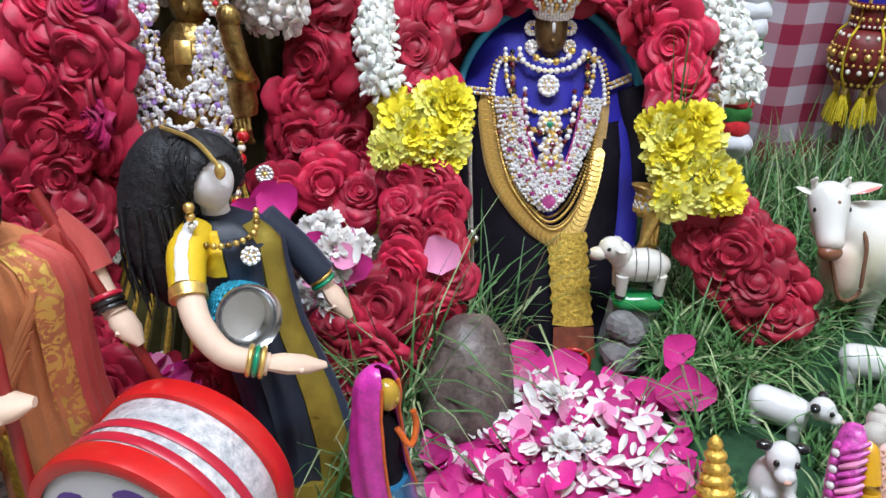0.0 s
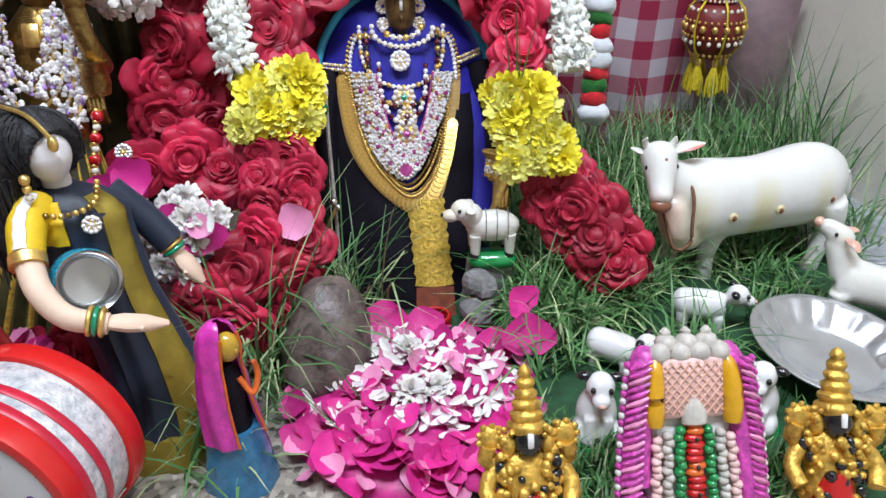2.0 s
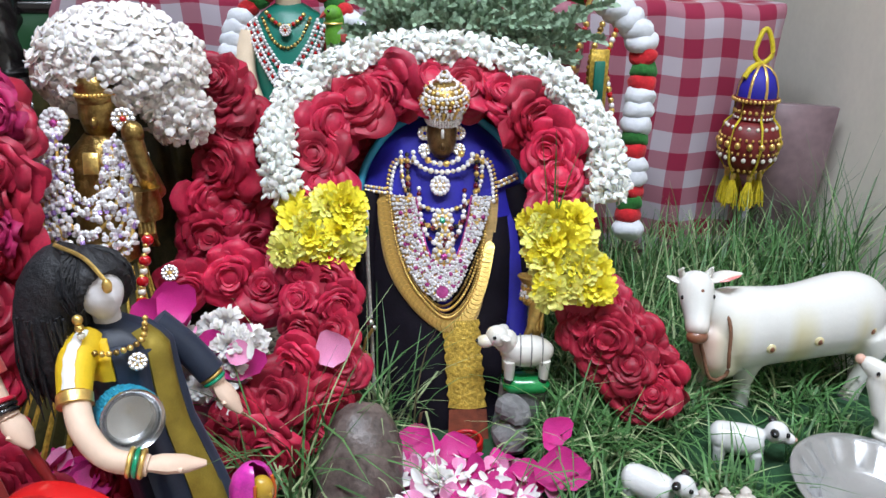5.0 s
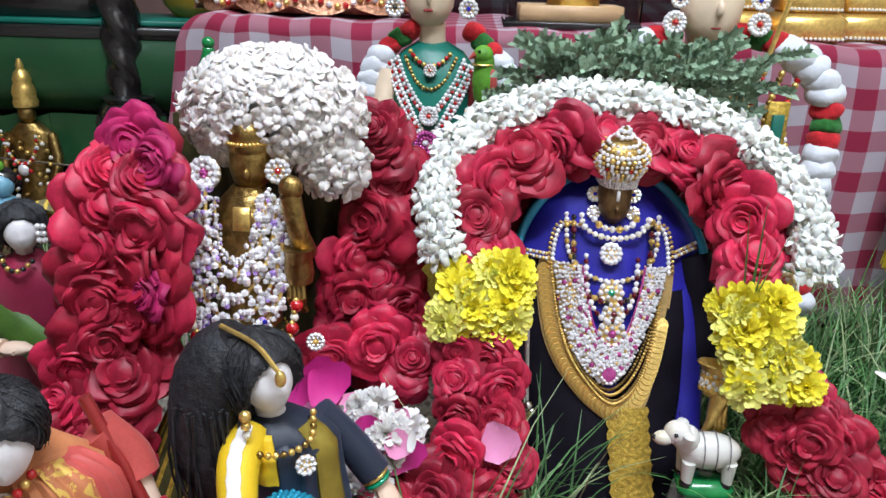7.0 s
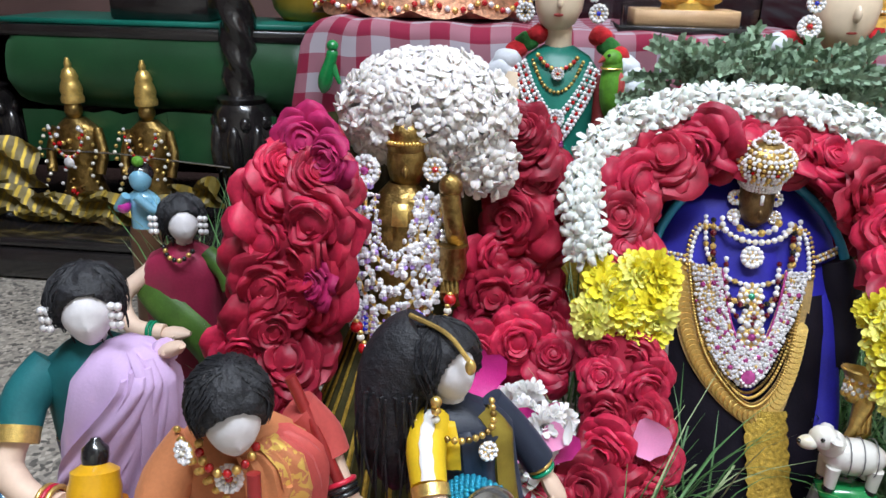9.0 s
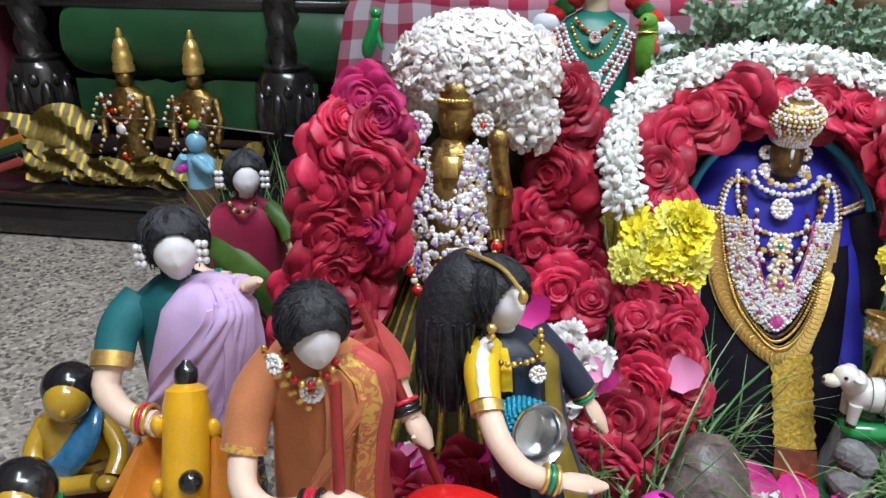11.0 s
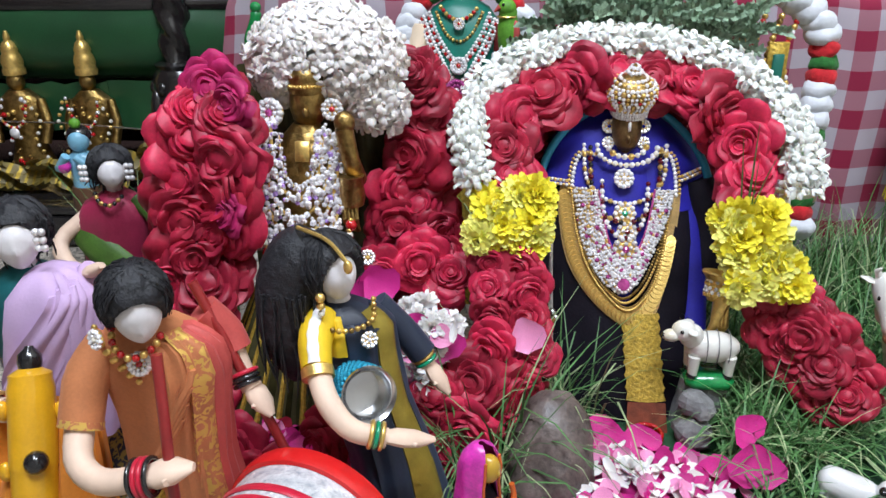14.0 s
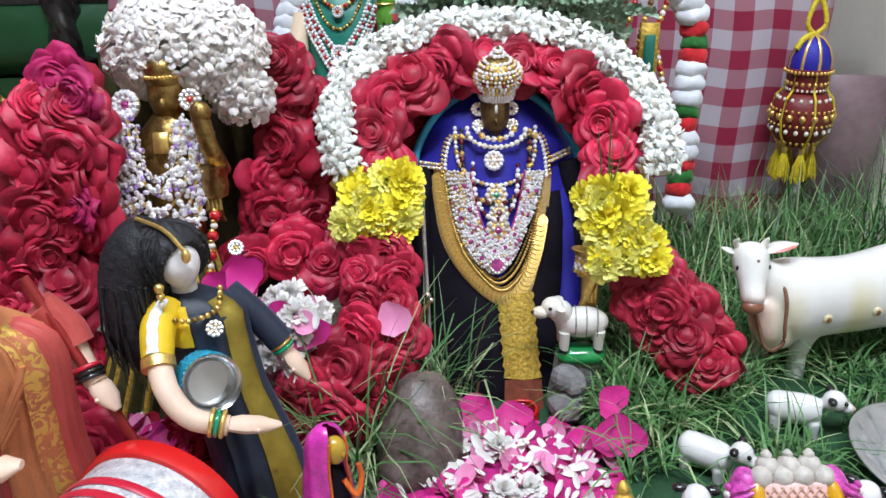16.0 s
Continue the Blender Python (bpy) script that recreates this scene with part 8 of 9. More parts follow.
def small_cow(x, y, turn, label, seat=True, s=1.0, upright=False):
    """A small white glazed animal with black ears, standing, or sitting up on a green base."""
    m = pose(x, y, 0, 0, 0, turn) @ Matrix.Scale(s, 4)
    g = Geo()
    if upright:
        g.ball((0.004, 0, 0.024), (0.0165, 0.0155, 0.022), "paint_white", 18, 12, m)
        hx, hz = -0.002, 0.052
        for q in (-1, 1):
            g.tube([(-0.01, q * 0.006, 0.03), (-0.015, q * 0.006, 0.008)], [0.0055, 0.005], "paint_white", 10, m=m)
            g.ball((-0.004, q * 0.013, 0.012), (0.012, 0.006, 0.009), "paint_white", 12, 8, m)
    else:
        g.tube(curve([(-0.02, 0, 0.032), (0.0, 0, 0.029), (0.018, 0, 0.029), (0.03, 0, 0.026)], 10), [0.011, 0.014, 0.0155, 0.016, 0.016, 0.0155, 0.0155, 0.015, 0.012, 0.007], "paint_white", 18, 1.0, m=m)
        hx, hz = -0.03, 0.044
        for q in (-1, 1):
            for lx in (-0.014, 0.02):
                g.tube([(lx, q * 0.0085, 0.022), (lx - 0.001, q * 0.009, 0.003)], [0.0068, 0.0055], "paint_white", 10, m=m)
    g.ball((hx, 0, hz), (0.0115, 0.0108, 0.0115), "paint_white", 14, 10, m)
    g.ball((hx - 0.011, 0, hz - 0.005), (0.0072, 0.0072, 0.006), "paint_white", 12, 8, m)
    ob = smooth_skin(thing("small_cow_figurine", g, (x, y, 0.002), label, "figurine", "small white cow figurines"), 0.0018, 4)
    for q in (-1, 1):
        h = Geo()
        h.ball((hx + 0.004, q * 0.0115, hz + 0.006), (0.0044, 0.006, 0.0036), "paint_black", 10, 6, m)
        part("ear", h, ob, "black ear")
        h = Geo()
        h.ball((hx - 0.0088, q * 0.0062, hz + 0.0025), (0.0024, 0.0022, 0.0026), "paint_black", 8, 6, m)
        part("eye", h, ob, "black eye")
    h = Geo()
    h.ball((hx - 0.0175, 0, hz - 0.005), (0.002, 0.0028, 0.002), "cow_pink", 8, 6, m)
    part("nose", h, ob, "pink nose")
    if seat:
        h = Geo()
        h.lathe([(0.002, 0.001), (0.021, 0.002), (0.0215, 0.006), (0.018, 0.01), (0.002, 0.011)], "paint_green", m, 18)
        part("base", h, ob, "green base")
    return ob


small_cow(0.428, 0.592, 160, "small glazed white cow figurine with black ears facing the plate", False, 1.08)
small_cow(0.31, 0.526, 140, "small glazed white cow figurine lying in the long grass", False, 1.0)
small_cow(0.262, 0.43, 80, "small glazed white cow figurine sitting on a green base", True, 1.18, True)
small_cow(0.408, 0.43, 50, "small glazed white cow figurine half hidden by the painted shrine", True, 1.18, True)
small_cow(0.588, 0.422, 20, "small glazed white cow figurine beside the steel plate", True, 1.1)

# steel plate with a fluted rim
m = pose(0.522, 0.5, 0.023, 5, 4, 0) @ Matrix.Scale(0.93, 4)
g = Geo()
rows = []
for r, z, w in ((0.002, -0.006, 0), (0.05, -0.006, 0), (0.053, -0.004, 0), (0.056, -0.001, 0.2), (0.064, 0.005, 1), (0.074, 0.013, 1), (0.079, 0.017, 0.3), (0.086, 0.018, 0), (0.0885, 0.017, 0), (0.0885, 0.0155, 0), (0.079, 0.0135, 0), (0.056, -0.005, 0), (0.052, -0.009, 0), (0.002, -0.009, 0)):
    rows.append([(r * math.cos(2 * math.pi * i / 144), r * math.sin(2 * math.pi * i / 144), z + 0.0042 * w * (abs(math.sin(9 * 2 * math.pi * i / 144)) - 0.5)) for i in range(144)])
g.grid(rows, "plate_steel", True, True, m)
thing("steel_plate", g, (0.522, 0.502, 0.012), "round stainless steel plate with a fluted rim on the turf", "plate")

# ---- painted shrine front and gold statuettes ----
SX, SY = 0.305, 0.342
shrine = thing("painted_shrine", None, (SX, SY, 0), "small painted clay shrine front in pink, amber and red", "shrine")
tilt = pose(SX, SY - 0.03, 0, -24, 0, 0) @ Matrix.Diagonal((0.88, 1, 1, 1))
g = Geo()
g.box((0, 0.008, 0.07), (0.08, 0.02, 0.14), "paint_white", tilt, 0.1)
part("back_panel", g, shrine)
for s in (-1, 1):
    g = Geo()
    g.tube(curve([(s * 0.052, -0.002, 0.0), (s * 0.05, 0, 0.06), (s * 0.044, 0.002, 0.115), (s * 0.037, 0.004, 0.14), (s * 0.03, 0.006, 0.15)], 20), [0.015, 0.015, 0.0148, 0.0146, 0.0144, 0.0142, 0.014, 0.014, 0.0138, 0.0136, 0.0134, 0.0132, 0.013, 0.0125, 0.012, 0.0115, 0.011, 0.01, 0.008, 0.004], "pillar_pink", 14, 1.0, m=tilt)
    for k in range(26):
        z = 0.006 + 0.0054 * k
        x = s * (0.053 - 0.012 * (k / 25) ** 2)
        g.tube([(x + 0.012 * s, -0.007, z - 0.003), (x + 0.004 * s, -0.0135, z + 0.001), (x - 0.004 * s, -0.0145, z + 0.0045)], [0.0014, 0.0026, 0.0012], ("pillar_pink", "pillar_pink", "petal_pale")[k % 3], 6, m=tilt)
        g.ball((x + 0.0135 * s, -0.003, z), (0.0028, 0.004, 0.003), ("paint_white", "pillar_pink")[k % 2], 7, 5, tilt)
    part("pink_pillar", g, shrine, "ribbed magenta and white side")
    g = Geo()
    g.tube(curve([(s * 0.034, -0.008, 0.095), (s * 0.034, -0.007, 0.12), (s * 0.031, -0.004, 0.144)], 10), [0.007, 0.0085, 0.009, 0.009, 0.009, 0.009, 0.0085, 0.008, 0.007, 0.004], "paint_yellow", 14, m=tilt)
    part("amber_pillar", g, shrine, "amber capital")
g = Geo()
for k in range(3):
    g.lathe([(0.0092, 0), (0.0098, 0.005), (0.0075, 0.009), (0.004, 0.0105), (0.0045, 0.013), (0.0015, 0.016)], "putty", tilt @ pose(-0.018 + 0.018 * k, 0.004, 0.15), 14)
for k in range(4):
    g.ball((-0.026 + 0.0173 * k, -0.002, 0.147), (0.0095, 0.0085, 0.0085), "putty", 12, 8, tilt)
g.shake(0.0008, 150)
part("crest", g, shrine, "knobbed grey-white crest")
g = Geo()
g.box((0, -0.005, 0.122), (0.052, 0.008, 0.044), "lattice_pink", tilt, 0.1)
for k in range(-7, 8):
    for d in (-1, 1):
        a, b = 0.0075 * k - 0.02, 0.0075 * k + 0.02
        lo, hi = max(-0.025, a), min(0.025, b)
        if hi - lo > 0.004:
            z0, z1 = (lo - a) / 0.04, (hi - a) / 0.04
            g.tube([(d * lo, -0.0095, 0.102 + 0.04 * z0), (d * hi, -0.0095, 0.102 + 0.04 * z1)], 0.0009, "cow_pink", 5, m=tilt)
g.lathe([(0.011, 0.0), (0.0115, 0.006), (0.008, 0.013), (0.003, 0.018), (0.001, 0.021)], "putty", tilt @ pose(0, -0.009, 0.096), 14, 0.5)
part("lattice", g, shrine, "pale pink lattice panel")
for x, mt in ((0.0, "paint_red"), (-0.0125, "paint_green"), (0.0125, "paint_green"), (-0.0225, "putty"), (0.0225, "putty"), (-0.032, "lattice_pink"), (0.032, "lattice_pink")):
    g = Geo()
    w = 0.0082 if x == 0 else 0.0046
    for k in range(19):
        zz = 0.095 - 0.0051 * k - abs(x) * 0.35
        if zz > 0.003:
            wob = 0.0012 * math.sin(k * 2.4 + x * 300)
            g.ball((x * (1 + 0.012 * k) + wob, -0.008 - 0.0004 * k, zz), (w, 0.0052, 0.0037), mt if (k // 2) % 3 or x else "paint_orange", 8, 6, tilt)
            if x == 0 and k % 4 == 2:
                g.ball((0, -0.0132 - 0.0004 * k, zz), (0.002, 0.0015, 0.002), "paint_black", 6, 4, tilt)
    g.shake(0.0006, 200)
    part("painted_garland", g, shrine, "painted relief garland")


def gold_statuette(x, y, s, turn, label):
    g = Geo()
    m = pose(x, y - 0.04, 0, -24, 0, turn) @ Matrix.Scale(s, 4)
    g.rings([(0, 0.004, 0.0, 0.034, 0.022), (0, 0.004, 0.012, 0.034, 0.022), (0, 0.004, 0.016, 0.022, 0.016), (0, 0.002, 0.045, 0.021, 0.015), (0, 0.002, 0.062, 0.026, 0.015), (0, 0.004, 0.074, 0.024, 0.013), (0, 0.004, 0.08, 0.011, 0.01)], "gold_paint", 24, m=m)
    g.rings([(0, -0.004, 0.0, 0.016, 0.016), (0, -0.004, 0.025, 0.0175, 0.015), (0, -0.004, 0.048, 0.012, 0.014)], "paint_red", 18, m=m)
    g.ball((0, -0.004, 0.088), (0.0125, 0.0125, 0.0145), "paint_black", 14, 10, m)
    g.box((0, -0.0165, 0.092), (0.005, 0.003, 0.012), "paint_white", m, 0.3)
    g.lathe([(0.0135, 0.094), (0.016, 0.098), (0.0158, 0.101), (0.0115, 0.104), (0.0135, 0.1075), (0.0132, 0.11), (0.0095, 0.1125), (0.0115, 0.116), (0.0112, 0.1185), (0.0078, 0.121), (0.0098, 0.1245), (0.0094, 0.127), (0.0062, 0.1295), (0.008, 0.133), (0.0075, 0.1355), (0.0045, 0.138), (0.0058, 0.141), (0.004, 0.145), (0.001, 0.148)], "gold_paint", m, 18)
    for q in (-1, 1):
        g.tube(curve([(q * 0.023, 0.002, 0.07), (q * 0.034, -0.004, 0.052), (q * 0.03, -0.014, 0.038)], 8), 0.007, "gold_paint", 10, m=m)
        g.tube(curve([(q * 0.02, 0.004, 0.07), (q * 0.033, 0.0, 0.073), (q * 0.031, -0.004, 0.086)], 8), 0.0065, "gold_paint", 10, m=m)
        g.ball((q * 0.03, -0.003, 0.092), (0.01, 0.005, 0.01), "gold_paint", 10, 8, m)
        for k in range(9):
            b = 2 * math.pi * k / 9
            g.ball((q * 0.03 + 0.0095 * math.cos(b), -0.004, 0.092 + 0.0095 * math.sin(b)), 0.003, "gold_paint", 6, 4, m)
        g.ball((q * 0.016, -0.004, 0.086), (0.006, 0.006, 0.01), "gold_paint", 10, 8, m)
    r = random.Random(int(x * 100))
    for k in range(54):
        a = r.uniform(-1.35, 1.35)
        zz = r.uniform(0.02, 0.078)
        g.ball((0.026 * math.sin(a), 0.002 - 0.0165 * math.cos(a), zz), r.uniform(0.003, 0.005), ("gold_paint", "gold_paint", "paint_black")[k % 3], 7, 5, m)
    for k in range(60):
        a = r.uniform(-1.5, 1.5)
        zz = r.uniform(0.058, 0.1)
        w = 0.022 + 0.008 * r.random()
        if abs(math.sin(a)) * w > 0.012:
            g.ball((w * math.sin(a), 0.001 - 0.0125 * math.cos(a), zz), r.uniform(0.002, 0.0042), "gold_paint", 6, 4, m)
    g.shake(0.0011, 130, x)
    return thing("golden_deity_statuette", g, (x, y, 0), label, "statue", "golden statuettes beside the shrine")


gold_statuette(0.182, 0.36, 0.95, 0, "small gold-painted statuette with a tall crown")
gold_statuette(0.418, 0.358, 0.95, -8, "small gold-painted statuette with a tall crown by the plate")

# ---- large dressed dolls against the table ----


g = Geo()
GX = -0.088
pts = [(GX, 1.0, 0.0, 0.07, 0.05), (GX, 1.0, 0.1, 0.066, 0.05), (GX, 1.0, 0.2, 0.055, 0.045), (GX, 1.005, 0.27, 0.042, 0.038), (GX, 1.01, 0.3, 0.041, 0.036), (GX + 0.002, 1.02, 0.36, 0.052, 0.038), (GX + 0.002, 1.028, 0.405, 0.058, 0.036), (GX + 0.001, 1.034, 0.43, 0.04, 0.028), (GX, 1.036, 0.442, 0.02, 0.018)]
g.rings(pts[:4], "gold_cloth", 36, 10, 0.03)
g.rings(pts[3:], "teal_cloth", 36)
g.tube([(GX, 1.036, 0.43), (GX - 0.001, 1.03, 0.465)], 0.0175, "face_cream", 16)
g.rings([(GX - 0.004, 1.024, 0.462, 0.012, 0.012), (GX - 0.004, 1.022, 0.47, 0.022, 0.02), (GX - 0.003, 1.022, 0.485, 0.029, 0.026), (GX - 0.003, 1.023, 0.505, 0.032, 0.029), (GX - 0.003, 1.026, 0.525, 0.03, 0.029), (GX - 0.003, 1.03, 0.54, 0.02, 0.02)], "face_cream", 24)
g.ball((GX - 0.003, 0.992, 0.497), (0.004, 0.006, 0.009), "face_cream", 10, 8)
g.ball((GX - 0.004, 0.9985, 0.4815), (0.0065, 0.003, 0.0024), "coral", 10, 6)
g.ball((GX - 0.003, 1.04, 0.525), (0.036, 0.034, 0.034), "paint_black", 20, 14)
g.tube(curve([(GX - 0.055, 1.02, 0.405), (GX - 0.06, 1.0, 0.35), (GX - 0.04, 0.97, 0.3)], 10), 0.014, "face_cream", 14)
g.tube(curve([(GX + 0.055, 1.02, 0.405), (GX + 0.062, 1.0, 0.35), (GX + 0.05, 0.97, 0.3)], 10), 0.014, "lantern_red", 14)
thing("teal_dressed_doll", g, (GX, 1.0, 0), "tall cream-faced wooden doll in a teal bodice, leaning on the table", "doll")


def gf(x, z, lift=0.004):
    k = (x - GX) / 0.058
    return (x, 0.975 + 0.22 * (z - 0.3) + 0.02 * k * k - lift, z)


bead_ring("choker", [gf(GX - 0.026, 0.432), gf(GX - 0.014, 0.42, 0.006), gf(GX, 0.416, 0.008), gf(GX + 0.014, 0.42, 0.006), gf(GX + 0.026, 0.432)], 0.0032, ["gold", "gem_red"], "gold choker on the teal doll")
flower_stud("choker_pendant", gf(GX, 0.411, 0.012), (0, -1, 0.2), 0.0085, "gem", "gem_red", "red centred stone pendant on the teal doll", 12)
bead_ring("gold_bead_necklace", [gf(GX - 0.032, 0.425), gf(GX - 0.018, 0.398, 0.006), gf(GX, 0.388, 0.008), gf(GX + 0.018, 0.398, 0.006), gf(GX + 0.032, 0.425)], 0.0026, ["brass", "gold"], "gold bead necklace on the teal doll")
for k, (w, low, mts) in enumerate(((0.042, 0.362, ["gem"]), (0.045, 0.357, ["gem", "gem_red"]), (0.05, 0.335, ["gem"]), (0.053, 0.329, ["gem_red", "gem"]), (0.0555, 0.324, ["gem"]))):
    bead_ring("rhinestone_string", [gf(GX - w, 0.424 - 0.003 * k), gf(GX - w * 0.62, 0.39 - 0.006 * k, 0.006), gf(GX, low, 0.008), gf(GX + w * 0.62, 0.39 - 0.006 * k, 0.006), gf(GX + w, 0.424 - 0.003 * k)], 0.0028, mts, "V-shaped string of clear and red stones on the teal doll")
flower_stud("ruby_pendant", gf(GX, 0.357, 0.014), (0, -1, 0.2), 0.0125, "gem", "gem_red", "ruby pendant ringed with white stones", 16)
flower_stud("large_pendant", gf(GX - 0.003, 0.324, 0.014), (0, -1, 0.2), 0.0165, "gem_pink", "gem", "large round pendant with a white stone centre", 20)
g = Geo()
for r in range(4):
    for i in range(16):
        a = -1.2 + 2.4 * i / 15
        g.ball((GX + 0.043 * math.sin(a), 1.006 - 0.042 * math.cos(a), 0.283 + 0.0058 * r), 0.0028, "gem", 6, 4)
thing("stone_belt", g, (GX, 0.965, 0.283), "four-row rhinestone belt on the teal doll", "belt")
for s in (-1, 1):
    flower_stud("large_earring", (GX + s * 0.045, 1.0, 0.484), (0, -1, 0.1), 0.0125, "gem", "gem_blue" if s > 0 else "paint_black", "large round stone earring on the teal doll", 12)
    g = Geo()
    for k in range(6):
        for c in range(2):
            g.ball((GX + s * (0.036 + 0.005 * c), 1.0, 0.5 + 0.006 * k), 0.003, "gem", 6, 4)
    thing("ear_chain", g, (GX + s * 0.038, 1.0, 0.5), "hanging rows of clear stones at the teal doll's ear", "earring")


def cotton_garland(name, line, cols, r, label):
    """Tufts along a line: cotton wool with bands of dyed wool."""
    ob = thing(name, None, tuple(line[0]), label, "garland")
    for i, p in enumerate(line):
        g = Geo()
        mt = cols[i % len(cols)]
        k = r * (1.0 if mt == "cotton" else 0.86)
        g.ball(p, (k, k * 0.9, k * 0.8), mt, 14, 10)
        g.shake(r * 0.22, 1.1 / r, i)
        part("cotton_tuft" if mt == "cotton" else "wool_tuft", g, ob, {"cotton": "white cotton wool tuft", "wool_red": "red wool tuft", "wool_green": "green wool tuft"}[mt])
    return ob


ln = even(curve([(-0.035, 1.03, 0.455), (-0.012, 1.02, 0.43), (0.008, 1.01, 0.405), (0.016, 1.0, 0.37), (0.014, 0.99, 0.32), (0.01, 0.98, 0.26)], 60), 0.0165)
cotton_garland("cotton_garland", ln, ["wool_red", "wool_green", "wool_red", "cotton", "cotton", "cotton", "cotton", "cotton", "cotton", "cotton", "cotton", "cotton", "wool_red", "wool_green"], 0.0185, "cotton wool garland with red and green bands")
ln = even(curve([(-0.115, 1.03, 0.456), (-0.138, 1.03, 0.438), (-0.158, 1.025, 0.415), (-0.168, 1.02, 0.385), (-0.168, 1.01, 0.34), (-0.162, 1.0, 0.28)], 60), 0.0165)
cotton_garland("cotton_garland", ln, ["wool_red", "wool_green", "wool_red", "cotton", "cotton", "cotton", "cotton", "cotton", "cotton", "cotton", "cotton", "cotton", "wool_red", "wool_green"], 0.0185, "cotton wool garland with red and green bands")

# parrot on the shoulder
g = Geo()
px_, py_ = -0.018, 0.99
g.tube(curve([(px_ + 0.002, py_, 0.35), (px_ - 0.001, py_ - 0.004, 0.385), (px_ - 0.003, py_ - 0.004, 0.415), (px_ - 0.004, py_ - 0.006, 0.436)], 14), [0.004, 0.008, 0.011, 0.0135, 0.015, 0.0155, 0.0155, 0.015, 0.014, 0.013, 0.0125, 0.0125, 0.011, 0.005], "parrot", 16)
g.ball((px_ - 0.005, py_ - 0.007, 0.432), (0.0125, 0.012, 0.012), "parrot", 14, 10)
g.tube([(px_ - 0.015, py_ - 0.012, 0.433), (px_ - 0.022, py_ - 0.014, 0.428)], [0.0045, 0.001], "coral", 8)
g.ball((px_ + 0.006, py_ - 0.012, 0.398), (0.0075, 0.006, 0.019), "coral", 12, 8)
g.ball((px_ - 0.01, py_ - 0.0165, 0.437), (0.0022, 0.002, 0.0022), "paint_black", 8, 6)
g.tube([(px_ - 0.005 + 0.0125 * math.cos(a), py_ - 0.006 + 0.012 * math.sin(a), 0.421) for a in [2 * math.pi * i / 14 for i in range(15)]], 0.0013, "gold", 6)
thing("toy_parrot", g, (px_, py_, 0.35), "green toy parrot with a red wing at the doll's shoulder", "toy")

# second dressed doll, behind the fern
g = Geo()
DX = 0.25
pts = [(DX, 1.02, 0.0, 0.08, 0.06), (DX, 1.02, 0.15, 0.075, 0.055), (DX, 1.025, 0.28, 0.06, 0.045), (DX, 1.03, 0.36, 0.072, 0.042), (DX + 0.002, 1.03, 0.405, 0.075, 0.04), (DX + 0.002, 1.03, 0.425, 0.05, 0.032), (DX, 1.03, 0.435, 0.026, 0.024)]
g.rings(pts, "brocade_dark", 36, 8, 0.02)
g.tube([(DX, 1.03, 0.42), (DX, 1.025, 0.46)], 0.021, "face_cream", 16)
g.rings([(DX + 0.003, 1.018, 0.447, 0.013, 0.013), (DX + 0.003, 1.014, 0.456, 0.025, 0.023), (DX + 0.003, 1.014, 0.475, 0.034, 0.03), (DX + 0.003, 1.015, 0.5, 0.038, 0.034), (DX + 0.003, 1.02, 0.525, 0.035, 0.033), (DX + 0.003, 1.025, 0.54, 0.022, 0.022)], "face_cream", 24)
g.ball((DX + 0.003, 0.98, 0.492), (0.0045, 0.007, 0.01), "face_cream", 10, 8)
g.ball((DX + 0.003, 0.988, 0.471), (0.008, 0.003, 0.0028), "coral", 10, 6)
g.ball((DX + 0.003, 1.035, 0.53), (0.042, 0.04, 0.038), "paint_black", 20, 14)
thing("fern_veiled_doll", g, (DX, 1.02, 0), "tall cream-faced wooden doll in dark brocade behind the fern", "doll")
for s in (-1, 1):
    flower_stud("large_earring", (DX + 0.003 + s * 0.05, 0.985, 0.476), (0, -1, 0.1), 0.0145, "gem", "gem_red", "large round stone earring with a red centre", 14)
    flower_stud("upper_earring", (DX + 0.003 + s * 0.047, 0.985, 0.503), (0, -1, 0.1), 0.0115, "gem", "gem_blue", "stone earring with a blue centre", 12)
bead_ring("dark_choker", [(DX - 0.03, 0.998, 0.432), (DX - 0.015, 0.988, 0.424), (DX + 0.003, 0.985, 0.421), (DX + 0.02, 0.988, 0.424), (DX + 0.035, 0.998, 0.432)], 0.0035, ["gem_red", "brass"], "dark red bead choker on the brocade doll")
for k in range(3):
    g = Geo()
    x0 = 0.298 + 0.022 * k
    line = even(curve([(x0 + 0.02, 0.985, 0.42), (x0 + 0.004, 0.972, 0.37), (x0 - 0.004 + 0.01 * k, 0.965, 0.31), (x0 + 0.01 * k, 0.96, 0.25)], 50), 0.0075)
    for i, p in enumerate(line):
        g.ball(p, 0.0045, ("gold", "gem_red", "gold", "gem")[i % 4] if k != 1 else ("gold", "brass")[i % 2], 7, 5)
    thing("gold_bead_string", g, tuple(line[-1]), "hanging string of gold and red beads on the brocade doll", "necklace")
g = Geo()
g.box((0.334, 0.962, 0.345), (0.026, 0.006, 0.09), "gold_cloth", pose(0, 0, 0), 0.2)
g.box((0.334, 0.957, 0.345), (0.014, 0.005, 0.06), "teal_cloth", pose(0, 0, 0), 0.2)
thing("jewelled_plaque", g, (0.334, 0.962, 0.3), "gold panel with a green stone on the brocade doll", "ornament")
g = Geo()
g.tube([(0.31, 0.965, 0.43), (0.325, 0.965, 0.5), (0.335, 0.965, 0.56)], 0.0032, "gold", 8)
thing("gold_rod", g, (0.31, 0.965, 0.43), "thin gold rod at the brocade doll's shoulder", "rod")
